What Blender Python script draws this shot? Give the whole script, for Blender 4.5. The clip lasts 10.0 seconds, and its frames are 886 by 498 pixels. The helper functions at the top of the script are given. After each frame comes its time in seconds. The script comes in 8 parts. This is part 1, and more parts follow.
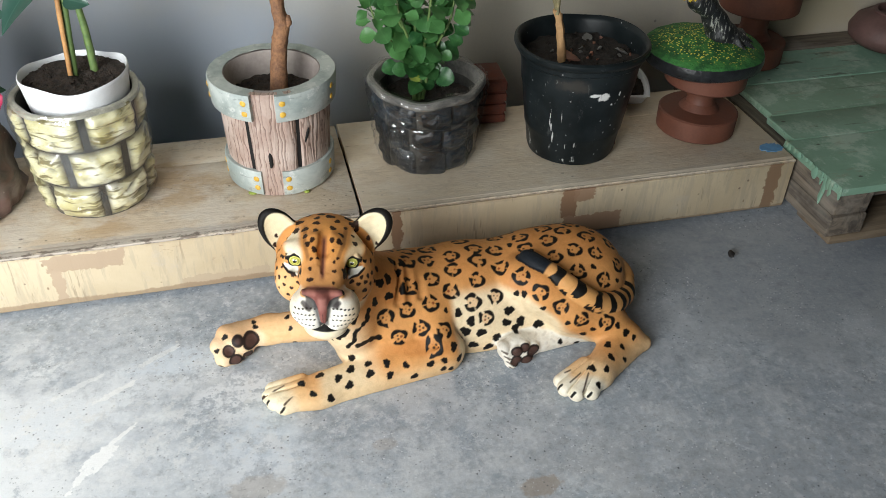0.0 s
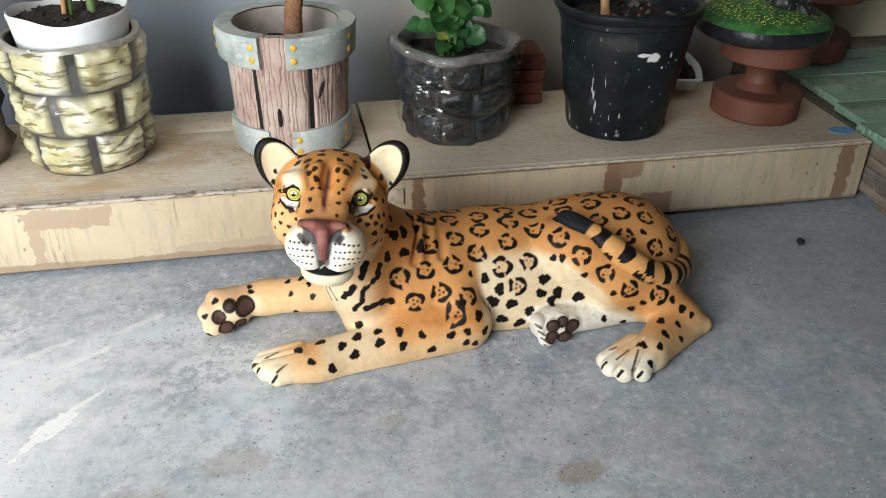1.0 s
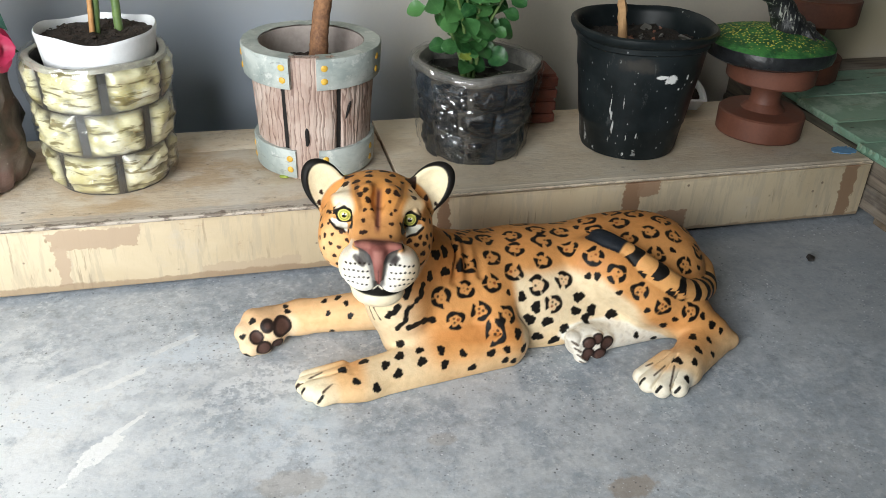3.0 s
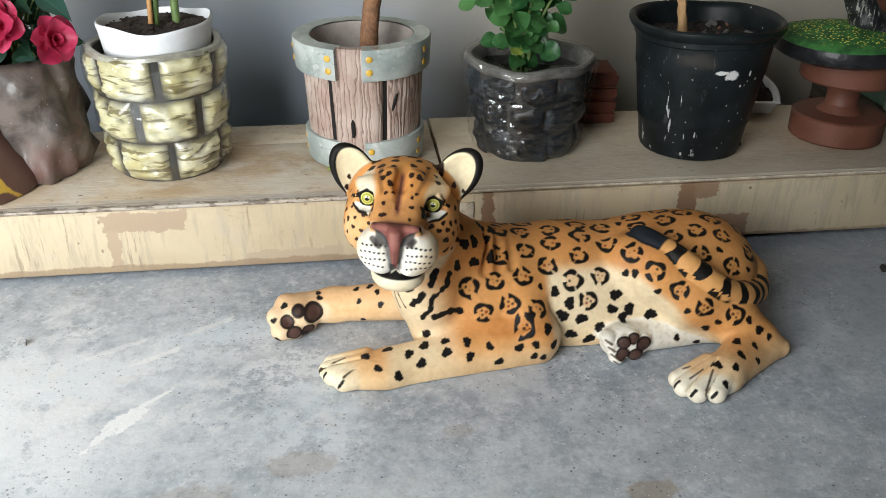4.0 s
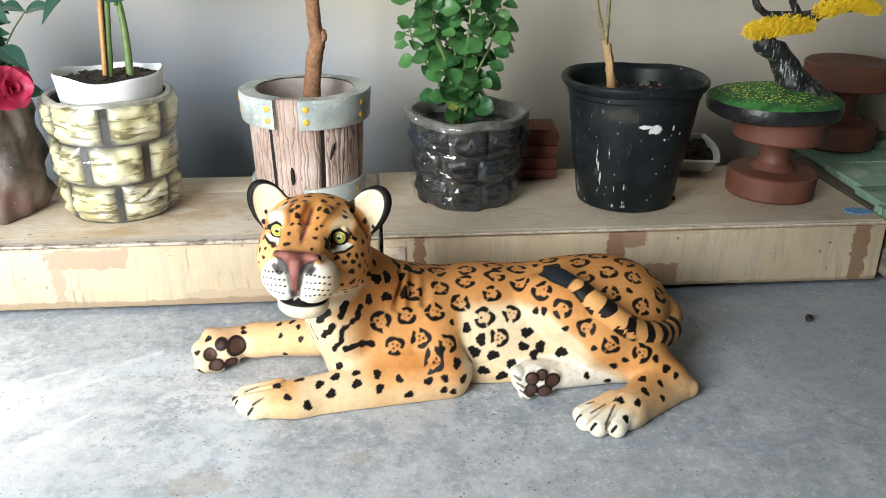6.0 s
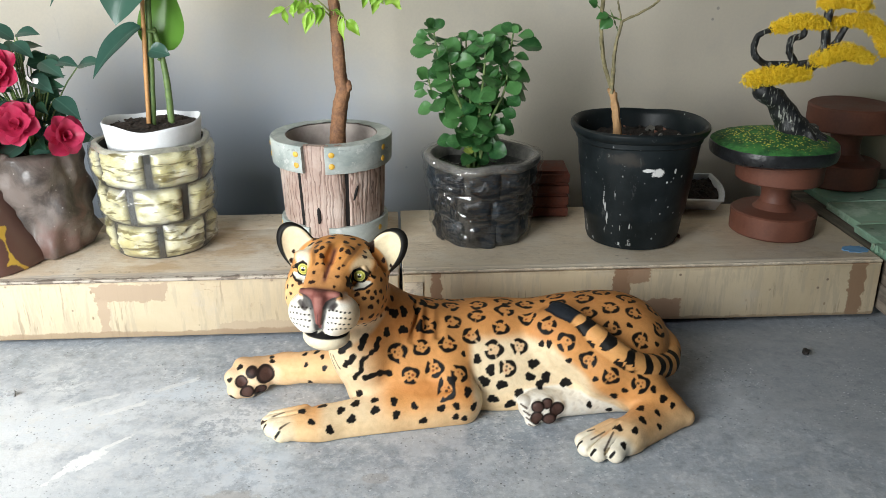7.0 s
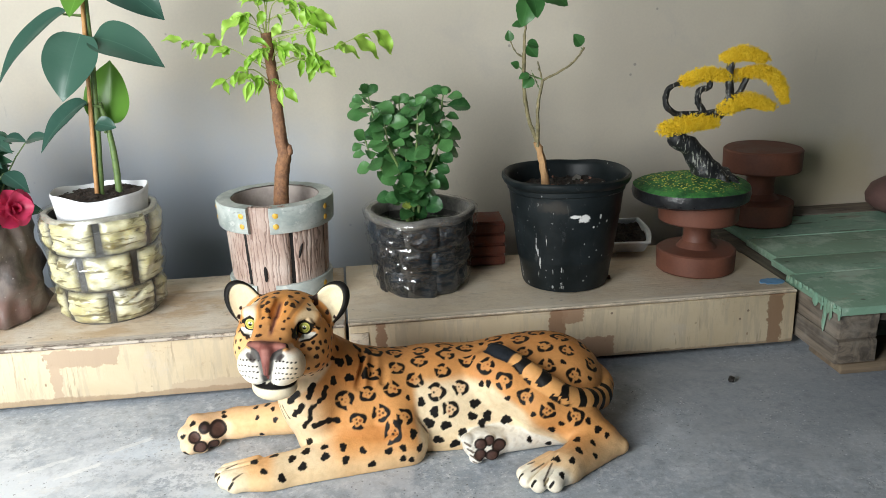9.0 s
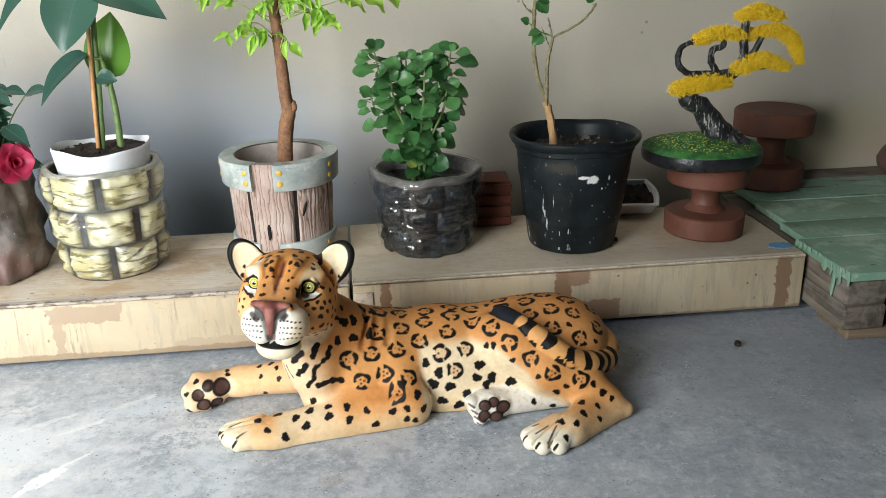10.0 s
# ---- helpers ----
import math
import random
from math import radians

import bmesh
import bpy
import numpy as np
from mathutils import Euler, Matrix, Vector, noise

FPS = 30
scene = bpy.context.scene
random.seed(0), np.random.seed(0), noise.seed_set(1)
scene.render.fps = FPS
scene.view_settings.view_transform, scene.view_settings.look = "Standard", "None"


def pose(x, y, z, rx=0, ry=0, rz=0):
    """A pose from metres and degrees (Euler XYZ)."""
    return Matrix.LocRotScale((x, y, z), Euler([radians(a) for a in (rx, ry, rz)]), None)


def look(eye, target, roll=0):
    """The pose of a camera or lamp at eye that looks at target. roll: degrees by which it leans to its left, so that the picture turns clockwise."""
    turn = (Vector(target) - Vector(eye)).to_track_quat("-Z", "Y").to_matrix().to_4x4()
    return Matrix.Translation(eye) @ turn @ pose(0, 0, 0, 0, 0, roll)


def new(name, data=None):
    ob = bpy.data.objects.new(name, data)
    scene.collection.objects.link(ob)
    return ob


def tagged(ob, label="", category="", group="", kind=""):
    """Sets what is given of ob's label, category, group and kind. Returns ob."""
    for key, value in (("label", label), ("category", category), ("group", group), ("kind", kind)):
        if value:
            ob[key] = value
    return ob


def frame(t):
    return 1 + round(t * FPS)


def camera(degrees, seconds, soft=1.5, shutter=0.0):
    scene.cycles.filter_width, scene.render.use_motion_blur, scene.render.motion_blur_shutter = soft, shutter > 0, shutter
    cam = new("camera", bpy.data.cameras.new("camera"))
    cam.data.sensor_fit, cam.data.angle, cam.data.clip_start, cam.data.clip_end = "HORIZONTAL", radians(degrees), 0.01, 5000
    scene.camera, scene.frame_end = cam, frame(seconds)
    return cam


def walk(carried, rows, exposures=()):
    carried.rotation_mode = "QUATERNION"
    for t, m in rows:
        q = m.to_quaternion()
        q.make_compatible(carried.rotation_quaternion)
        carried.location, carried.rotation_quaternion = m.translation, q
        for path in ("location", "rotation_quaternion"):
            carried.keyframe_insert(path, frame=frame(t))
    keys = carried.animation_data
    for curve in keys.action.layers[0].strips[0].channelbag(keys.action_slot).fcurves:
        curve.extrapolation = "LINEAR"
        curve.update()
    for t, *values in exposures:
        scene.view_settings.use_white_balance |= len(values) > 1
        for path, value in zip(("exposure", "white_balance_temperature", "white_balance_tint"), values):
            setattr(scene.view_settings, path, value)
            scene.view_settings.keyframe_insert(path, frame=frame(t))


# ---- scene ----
cam = camera(55.9, 10.0, soft=0.8)
PATH = [
    (0, (0.359, -0.077, 1.059), (0.772, 1.461, -0.151), 1.5),
    (0.5, (0.381, -0.074, 0.962), (0.711, 1.53, -0.186), 0.9),
    (1, (0.392, -0.041, 0.775), (0.746, 1.633, -0.261), 1.0),
    (1.5, (0.371, -0.045, 0.75), (0.729, 1.616, -0.305), 2.0),
    (2, (0.298, -0.034, 0.808), (0.773, 1.584, -0.267), 2.7),
    (2.5, (0.259, -0.021, 0.813), (0.785, 1.6, -0.234), 2.5),
    (2.7, (0.260, -0.021, 0.805), (0.764, 1.618, -0.224), 2.6),
    (3.8, (0.343, -0.036, 0.749), (0.638, 1.686, -0.226), 0.9),
    (4, (0.374, -0.047, 0.741), (0.596, 1.689, -0.228), 0.4),
    (4.5, (0.454, -0.043, 0.727), (0.594, 1.719, -0.209), -0.2),
    (5, (0.494, -0.047, 0.706), (0.717, 1.733, -0.179), 0.4),
    (5.5, (0.523, -0.087, 0.709), (0.721, 1.716, -0.134), 0.3),
    (5.7, (0.525, -0.106, 0.701), (0.716, 1.708, -0.120), 0.4),
    (6.8, (0.537, -0.215, 0.741), (0.660, 1.637, -0.004), 0.2),
    (7, (0.544, -0.229, 0.761), (0.653, 1.628, 0.026), -0.1),
    (7.5, (0.557, -0.264, 0.775), (0.656, 1.619, 0.107), -1.3),
    (8, (0.566, -0.284, 0.782), (0.74, 1.615, 0.178), -1.8),
    (8.5, (0.566, -0.315, 0.779), (0.786, 1.587, 0.202), -2.0),
    (9, (0.566, -0.314, 0.776), (0.787, 1.579, 0.169), -1.8),
    (9.5, (0.563, -0.311, 0.773), (0.779, 1.57, 0.131), -1.5),
    (10, (0.562, -0.294, 0.773), (0.771, 1.568, 0.072), -1.2),
]
walk(cam, [(t, look(eye, target, roll)) for t, eye, target, roll in PATH],
     [(0, -0.12), (1, -0.18), (2.5, -0.04), (4, -0.26), (4.5, -0.03), (5, 0.25), (5.5, 0.30), (7, 0.0), (7.5, -0.17), (8.5, 0.09), (10, 0.0)])

# ---- light: daylight from an open doorway behind the viewer, on the near left ----
world = bpy.data.worlds.new("world")
scene.world = world
world.use_nodes = True
wn = world.node_tree.nodes
sky = wn.new("ShaderNodeTexSky")
sky.sky_type = "NISHITA"
sky.sun_disc = False
sky.sun_elevation, sky.sun_rotation = radians(53), radians(241)
wn["Background"].inputs[1].default_value = 0.10
world.node_tree.links.new(sky.outputs[0], wn["Background"].inputs[0])

sun = new("sun", bpy.data.lights.new("sun", "SUN"))
sun.data.energy, sun.data.angle, sun.data.color = 3.0, radians(0.5), (1.0, 0.95, 0.86)
sun.matrix_world = look((-4, -2.2, 6), (0, 0, 0))


def area_lamp(name, eye, target, width, height, power, color):
    lamp = new(name, bpy.data.lights.new(name, "AREA"))
    lamp.data.shape, lamp.data.size, lamp.data.size_y = "RECTANGLE", width, height
    lamp.data.energy, lamp.data.color = power, color
    lamp.matrix_world = look(eye, target)
    return lamp


area_lamp("doorway_daylight", (-1.12, -0.59, 1.10), (-1.12, 1.0, 0.96), 1.9, 1.7, 141, (0.938, 0.97, 0.965))


# ---- materials ----
class Mat:
    """A node material: small helpers that add nodes and join them."""

    def __init__(self, name, rough=0.6, metal=0.0, spec=0.5, coat=0.0):
        self.m = bpy.data.materials.new(name)
        self.m.use_nodes = True
        self.nodes, self.links = self.m.node_tree.nodes, self.m.node_tree.links
        self.b = self.nodes["Principled BSDF"]
        self.b.inputs["Roughness"].default_value = rough
        self.b.inputs["Metallic"].default_value = metal
        self.b.inputs["Specular IOR Level"].default_value = spec
        self.b.inputs["Coat Weight"].default_value = coat
        self.b.inputs["Coat Roughness"].default_value = 0.15
        self.coord = self.nodes.new("ShaderNodeTexCoord").outputs["Object"]

    def put(self, value, socket):
        if hasattr(value, "is_linked"):
            self.links.new(value, socket)
        elif isinstance(value, (tuple, list)):
            socket.default_value = (*value, 1.0) if len(value) == 3 and len(socket.default_value) == 4 else value
        else:
            socket.default_value = value

    def scaled(self, scale, turn=(0, 0, 0), shift=(0, 0, 0)):
        n = self.nodes.new("ShaderNodeMapping")
        self.links.new(self.coord, n.inputs[0])
        n.inputs["Scale"].default_value = scale if isinstance(scale, tuple) else (scale,) * 3
        n.inputs["Rotation"].default_value = turn
        n.inputs["Location"].default_value = shift
        return n.outputs[0]

    def noise(self, scale, detail=4.0, rough=0.55, warp=0.0, vector=None):
        n = self.nodes.new("ShaderNodeTexNoise")
        self.links.new(vector or self.coord, n.inputs["Vector"])
        n.inputs["Scale"].default_value, n.inputs["Detail"].default_value = scale, detail
        n.inputs["Roughness"].default_value, n.inputs["Distortion"].default_value = rough, warp
        return n.outputs["Fac"]

    def voronoi(self, scale, vector=None, feature="F1"):
        n = self.nodes.new("ShaderNodeTexVoronoi")
        n.feature = feature
        self.links.new(vector or self.coord, n.inputs["Vector"])
        n.inputs["Scale"].default_value = scale
        return n.outputs["Distance"]

    def ramp(self, fac, low, high, a=0.0, b=1.0):
        n = self.nodes.new("ShaderNodeMapRange")
        n.interpolation_type = "SMOOTHSTEP"
        self.put(fac, n.inputs[0])
        for k, v in zip((1, 2, 3, 4), (low, high, a, b)):
            n.inputs[k].default_value = v
        return n.outputs[0]

    def math(self, op, a, b=0.0):
        n = self.nodes.new("ShaderNodeMath")
        n.operation = op
        self.put(a, n.inputs[0])
        self.put(b, n.inputs[1])
        return n.outputs[0]

    def mix(self, fac, a, b, blend="MIX"):
        n = self.nodes.new("ShaderNodeMix")
        n.data_type, n.blend_type = "RGBA", blend
        self.put(fac, n.inputs[0])
        self.put(a, n.inputs[6])
        self.put(b, n.inputs[7])
        return n.outputs[2]

    def blob(self, centre, radii, wobble=0.35, scale=40.0, edge=0.15):
        """A mask round a place of the object's own space, with an uneven edge."""
        n = self.nodes.new("ShaderNodeVectorMath")
        n.operation = "SUBTRACT"
        self.links.new(self.coord, n.inputs[0])
        n.inputs[1].default_value = centre
        d = self.nodes.new("ShaderNodeVectorMath")
        d.operation = "DIVIDE"
        self.links.new(n.outputs[0], d.inputs[0])
        d.inputs[1].default_value = radii
        length = self.nodes.new("ShaderNodeVectorMath")
        length.operation = "LENGTH"
        self.links.new(d.outputs[0], length.inputs[0])
        off = self.math("MULTIPLY", self.math("SUBTRACT", self.noise(scale, 5, 0.65), 0.5), wobble * 4)
        return self.ramp(self.math("ADD", length.outputs["Value"], off), 1.0 - edge, 1.0 + edge, 1.0, 0.0)

    def slab(self, axis, low, high, wobble=0.006, scale=60.0, soft=0.002):
        """A mask between two values along one axis of the object's own space, with a ragged edge."""
        n = self.nodes.new("ShaderNodeSeparateXYZ")
        self.links.new(self.coord, n.inputs[0])
        v = self.math("ADD", n.outputs[axis], self.math("MULTIPLY", self.math("SUBTRACT", self.noise(scale, 5, 0.7), 0.5), wobble * 3))
        return self.math("MULTIPLY", self.ramp(v, low - soft, low + soft), self.ramp(v, high - soft, high + soft, 1.0, 0.0))

    def random(self):
        return self.nodes.new("ShaderNodeObjectInfo").outputs["Random"]

    def island(self):
        return self.nodes.new("ShaderNodeNewGeometry").outputs["Random Per Island"]

    def color(self, value):
        self.put(value, self.b.inputs["Base Color"])
        return self

    def rough(self, value):
        self.put(value, self.b.inputs["Roughness"])
        return self

    def bump(self, height, strength=0.3, distance=0.002):
        n = self.nodes.new("ShaderNodeBump")
        n.inputs["Strength"].default_value, n.inputs["Distance"].default_value = strength, distance
        self.put(height, n.inputs["Height"])
        self.links.new(n.outputs[0], self.b.inputs["Normal"])
        return self


def plain(name, light, dark, scale=20.0, rough=0.6, bump=0.2, fine=150.0, distance=0.001, spec=0.5, coat=0.0, metal=0.0):
    """A surface that varies between two tones at two scales."""
    k = Mat(name, rough, metal, spec, coat)
    big, small = k.noise(scale, 5, 0.6), k.noise(fine, 3, 0.6)
    k.color(k.mix(k.ramp(k.math("ADD", k.math("MULTIPLY", big, 0.7), k.math("MULTIPLY", small, 0.3)), 0.32, 0.68), dark, light))
    k.rough(k.ramp(big, 0.3, 0.7, rough * 0.85, min(1.0, rough * 1.15)))
    return k.bump(k.math("ADD", big, k.math("MULTIPLY", small, 0.5)), bump, distance).m


def concrete():
    k = Mat("worn_concrete", 0.55)
    cloud, mid, fine = k.noise(1.6, 6, 0.6, 0.1), k.noise(7, 10, 0.74, 0.1), k.noise(120, 5, 0.65)
    grit = k.noise(46, 8, 0.72, 0.2)
    scratch = k.noise(16, 9, 0.78, 0.6, k.scaled((1.0, 1.5, 1.0), (0, 0, 0.9)))
    base = k.mix(k.ramp(cloud, 0.36, 0.64), (0.325, 0.375, 0.438), (0.485, 0.535, 0.592))
    base = k.mix(k.ramp(mid, 0.42, 0.70, 0.0, 0.6), base, (0.65, 0.675, 0.71))
    base = k.mix(k.ramp(scratch, 0.58, 0.70, 0.0, 0.42), base, (0.64, 0.66, 0.68))
    base = k.mix(k.ramp(mid, 0.28, 0.44, 0.28, 0.0), base, (0.25, 0.27, 0.30))
    base = k.mix(k.ramp(grit, 0.38, 0.47, 0.42, 0.0), base, (0.20, 0.208, 0.225))
    base = k.mix(k.ramp(grit, 0.53, 0.61, 0.0, 0.5), base, (0.72, 0.74, 0.76))
    base = k.mix(k.ramp(fine, 0.3, 0.7, 0.28, 0.0), base, (0.155, 0.163, 0.178))
    base = k.mix(k.ramp(k.noise(3.6, 10, 0.80, 0.1, k.scaled((1, 1, 1), (0, 0, 0.3), (4, 2, 0))), 0.50, 0.60, 0.0, 0.5), base, (0.66, 0.685, 0.715))
    crumbly = k.math("MULTIPLY", k.ramp(k.noise(70, 7, 0.8), 0.53, 0.585), k.ramp(k.noise(9, 6, 0.7, 0.2, k.scaled(1.0, (0, 0, 0.6), (2, 9, 0))), 0.44, 0.58))
    base = k.mix(k.math("MULTIPLY", crumbly, 0.45), base, (0.76, 0.78, 0.79))
    # soft shadow beside the benches, painted into the concrete as a darker patch
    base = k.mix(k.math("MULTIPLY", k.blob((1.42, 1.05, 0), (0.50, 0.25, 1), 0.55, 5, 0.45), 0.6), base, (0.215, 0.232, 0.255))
    # pale dusty wear with broken edges
    for centre, radii, scale, low, high, much, tone in (
        ((-0.12, 1.02, 0), (0.40, 0.20, 1), 16, 0.42, 0.66, 0.75, (0.62, 0.64, 0.67)), ((0.06, 0.90, 0), (0.30, 0.13, 1), 24, 0.49, 0.57, 0.85, (0.68, 0.69, 0.70)),
        ((0.02, 0.78, 0), (0.34, 0.16, 1), 9, 0.44, 0.62, 0.6, (0.63, 0.65, 0.68)), ((0.62, 0.60, 0), (0.75, 0.17, 1), 9, 0.38, 0.6, 0.5, (0.44, 0.44, 0.44)),
        ((-0.06, 0.90, 0), (0.12, 0.13, 1), 14, 0.36, 0.52, 0.95, (0.83, 0.83, 0.82)), ((0.155, 1.02, 0), (0.10, 0.050, 1), 30, 0.45, 0.53, 0.85, (0.70, 0.73, 0.77)),
        ((0.265, 0.955, 0), (0.080, 0.055, 1), 45, 0.46, 0.53, 0.9, (0.74, 0.76, 0.79)), ((0.31, 0.81, 0), (0.075, 0.065, 1), 34, 0.45, 0.52, 0.85, (0.70, 0.72, 0.75)),
        ((-0.10, 0.93, 0), (0.19, 0.17, 1), 13, 0.44, 0.52, 0.8, (0.84, 0.855, 0.87)), ((0.02, 0.965, 0), (0.12, 0.060, 1), 22, 0.46, 0.53, 0.8, (0.78, 0.81, 0.84)),
        ((-0.04, 0.78, 0), (0.11, 0.09, 1), 18, 0.42, 0.50, 0.8, (0.82, 0.83, 0.84)), ((0.176, 1.056, 0), (0.065, 0.032, 1), 20, 0.42, 0.52, 0.75, (0.66, 0.72, 0.79)),
        ((0.316, 0.838, 0), (0.075, 0.055, 1), 16, 0.42, 0.52, 0.6, (0.60, 0.67, 0.75)), ((0.25, 0.70, 0), (0.60, 0.13, 1), 11, 0.42, 0.58, 0.45, (0.72, 0.735, 0.75)),
    ):
        dust = k.math("MULTIPLY", k.blob(centre, radii, 0.75, 9, 0.5), k.ramp(k.noise(scale, 9, 0.8, 0.0), low, high))
        base = k.mix(k.math("MULTIPLY", dust, much), base, tone)
    # white paint drag marks, slanting and torn at the edges
    for x, y, angle, long, wide, much in ((0.064, 0.862, 0.80, 0.032, 0.0150, 1.0), (0.040, 0.832, 1.02, 0.032, 0.0055, 0.9), (0.092, 0.899, 0.72, 0.034, 0.0045, 0.8), (0.081, 1.003, 0.52, 0.045, 0.006, 0.65), (0.02, 1.03, 0.5, 0.05, 0.006, 0.45), (0.15, 1.075, 0.5, 0.05, 0.006, 0.4)):
        line = k.nodes.new("ShaderNodeVectorRotate")
        line.rotation_type = "Z_AXIS"
        k.links.new(k.coord, line.inputs["Vector"])
        line.inputs["Center"].default_value, line.inputs["Angle"].default_value = (x, y, 0), -angle
        plainly, k.coord = k.coord, line.outputs[0]
        base = k.mix(k.math("MULTIPLY", k.blob((x, y, 0), (long, wide, 1), 0.7, 70, 0.14), much), base, (0.92, 0.92, 0.915))
        k.coord = plainly
    # brown clay stains
    for centre, radii, much in (((0.721, 0.656, 0), (0.030, 0.020, 1), 0.65), ((0.296, 0.752, 0), (0.045, 0.022, 1), 0.35), ((0.505, 0.79, 0), (0.02, 0.012, 1), 0.3),
                                ((0.17, 0.70, 0), (0.05, 0.03, 1), 0.3)):
        base = k.mix(k.math("MULTIPLY", k.blob(centre, radii, 0.45, 45, 0.2), much), base, (0.33, 0.26, 0.195))
    specks = k.ramp(k.voronoi(26, k.scaled((1, 1, 0.01))), 0.030, 0.055, 0.8, 0.0)
    base = k.mix(specks, base, (0.05, 0.05, 0.055))
    # pits and grains of the trowelled skin, in drifts
    drift, swept = k.noise(5, 4, 0.6), k.noise(7, 4, 0.65, 0.0, k.scaled(1.0, (0, 0, 1.1), (6, 3, 0)))
    for scale, low, gate, much, tone in ((75, 0.16, drift, 0.75, (0.10, 0.105, 0.115)), (120, 0.20, swept, 0.6, (0.14, 0.145, 0.155)), (95, 0.17, swept, 0.7, (0.80, 0.82, 0.84)), (150, 0.2, drift, 0.55, (0.74, 0.77, 0.80))):
        grain = k.ramp(k.voronoi(scale, k.scaled((1, 1, 0.01), (0, 0, 0.4), (scale * 0.1, 0, 0))), low * 0.55, low, much, 0.0)
        base = k.mix(k.math("MULTIPLY", grain, k.ramp(gate, 0.46, 0.60)), base, tone)
    pale = k.ramp(k.voronoi(19, k.scaled((1, 1, 0.01), (0, 0, 0.7), (3.1, 1.7, 0))), 0.03, 0.055, 0.7, 0.0)
    base = k.mix(pale, base, (0.66, 0.66, 0.64))
    k.color(base)
    k.rough(k.ramp(mid, 0.3, 0.7, 0.38, 0.6))
    return k.bump(k.math("ADD", k.math("ADD", k.math("MULTIPLY", mid, 0.7), k.math("MULTIPLY", grit, 0.5)), k.math("MULTIPLY", fine, 0.4)), 0.45, 0.0022).m


def wall_paint():
    k = Mat("old_wall_paint", 0.65)
    cloud, mid, fine = k.noise(1.1, 5, 0.55), k.noise(6, 6, 0.65, 0.5), k.noise(160, 3, 0.6)
    base = k.mix(k.ramp(cloud, 0.35, 0.65), (0.545, 0.490, 0.400), (0.61, 0.555, 0.460))
    base = k.mix(k.ramp(mid, 0.5, 0.72, 0.0, 0.25), base, (0.42, 0.40, 0.375))
    base = k.mix(k.ramp(fine, 0.3, 0.7, 0.10, 0.0), base, (0.36, 0.34, 0.32))
    specks = k.ramp(k.voronoi(11, k.scaled((1, 0.01, 1))), 0.028, 0.055, 0.7, 0.0)
    base = k.mix(specks, base, (0.22, 0.20, 0.19))
    smear = k.ramp(k.noise(9, 5, 0.7, 0.3, k.scaled((2.5, 1, 0.6), (0, 0.5, 0))), 0.66, 0.74, 0.0, 0.3)
    base = k.mix(smear, base, (0.33, 0.31, 0.29))
    base = k.mix(k.math("MULTIPLY", k.blob((1.88, 1.825, 0.24), (0.16, 1, 0.10), 0.5, 7, 0.6), 0.5), base, (0.50, 0.41, 0.22))
    # the bluish cast of the shade behind the pots, put into the wall colour
    old = k.blob((0.08, 1.825, 0.14), (0.56, 1, 0.32), 0.30, 2.5, 0.55)
    base = k.mix(k.math("MULTIPLY", old, 0.85), base, (0.385, 0.445, 0.545))
    k.color(base)
    return k.bump(k.math("ADD", mid, k.math("MULTIPLY", fine, 0.4)), 0.25, 0.0015).m


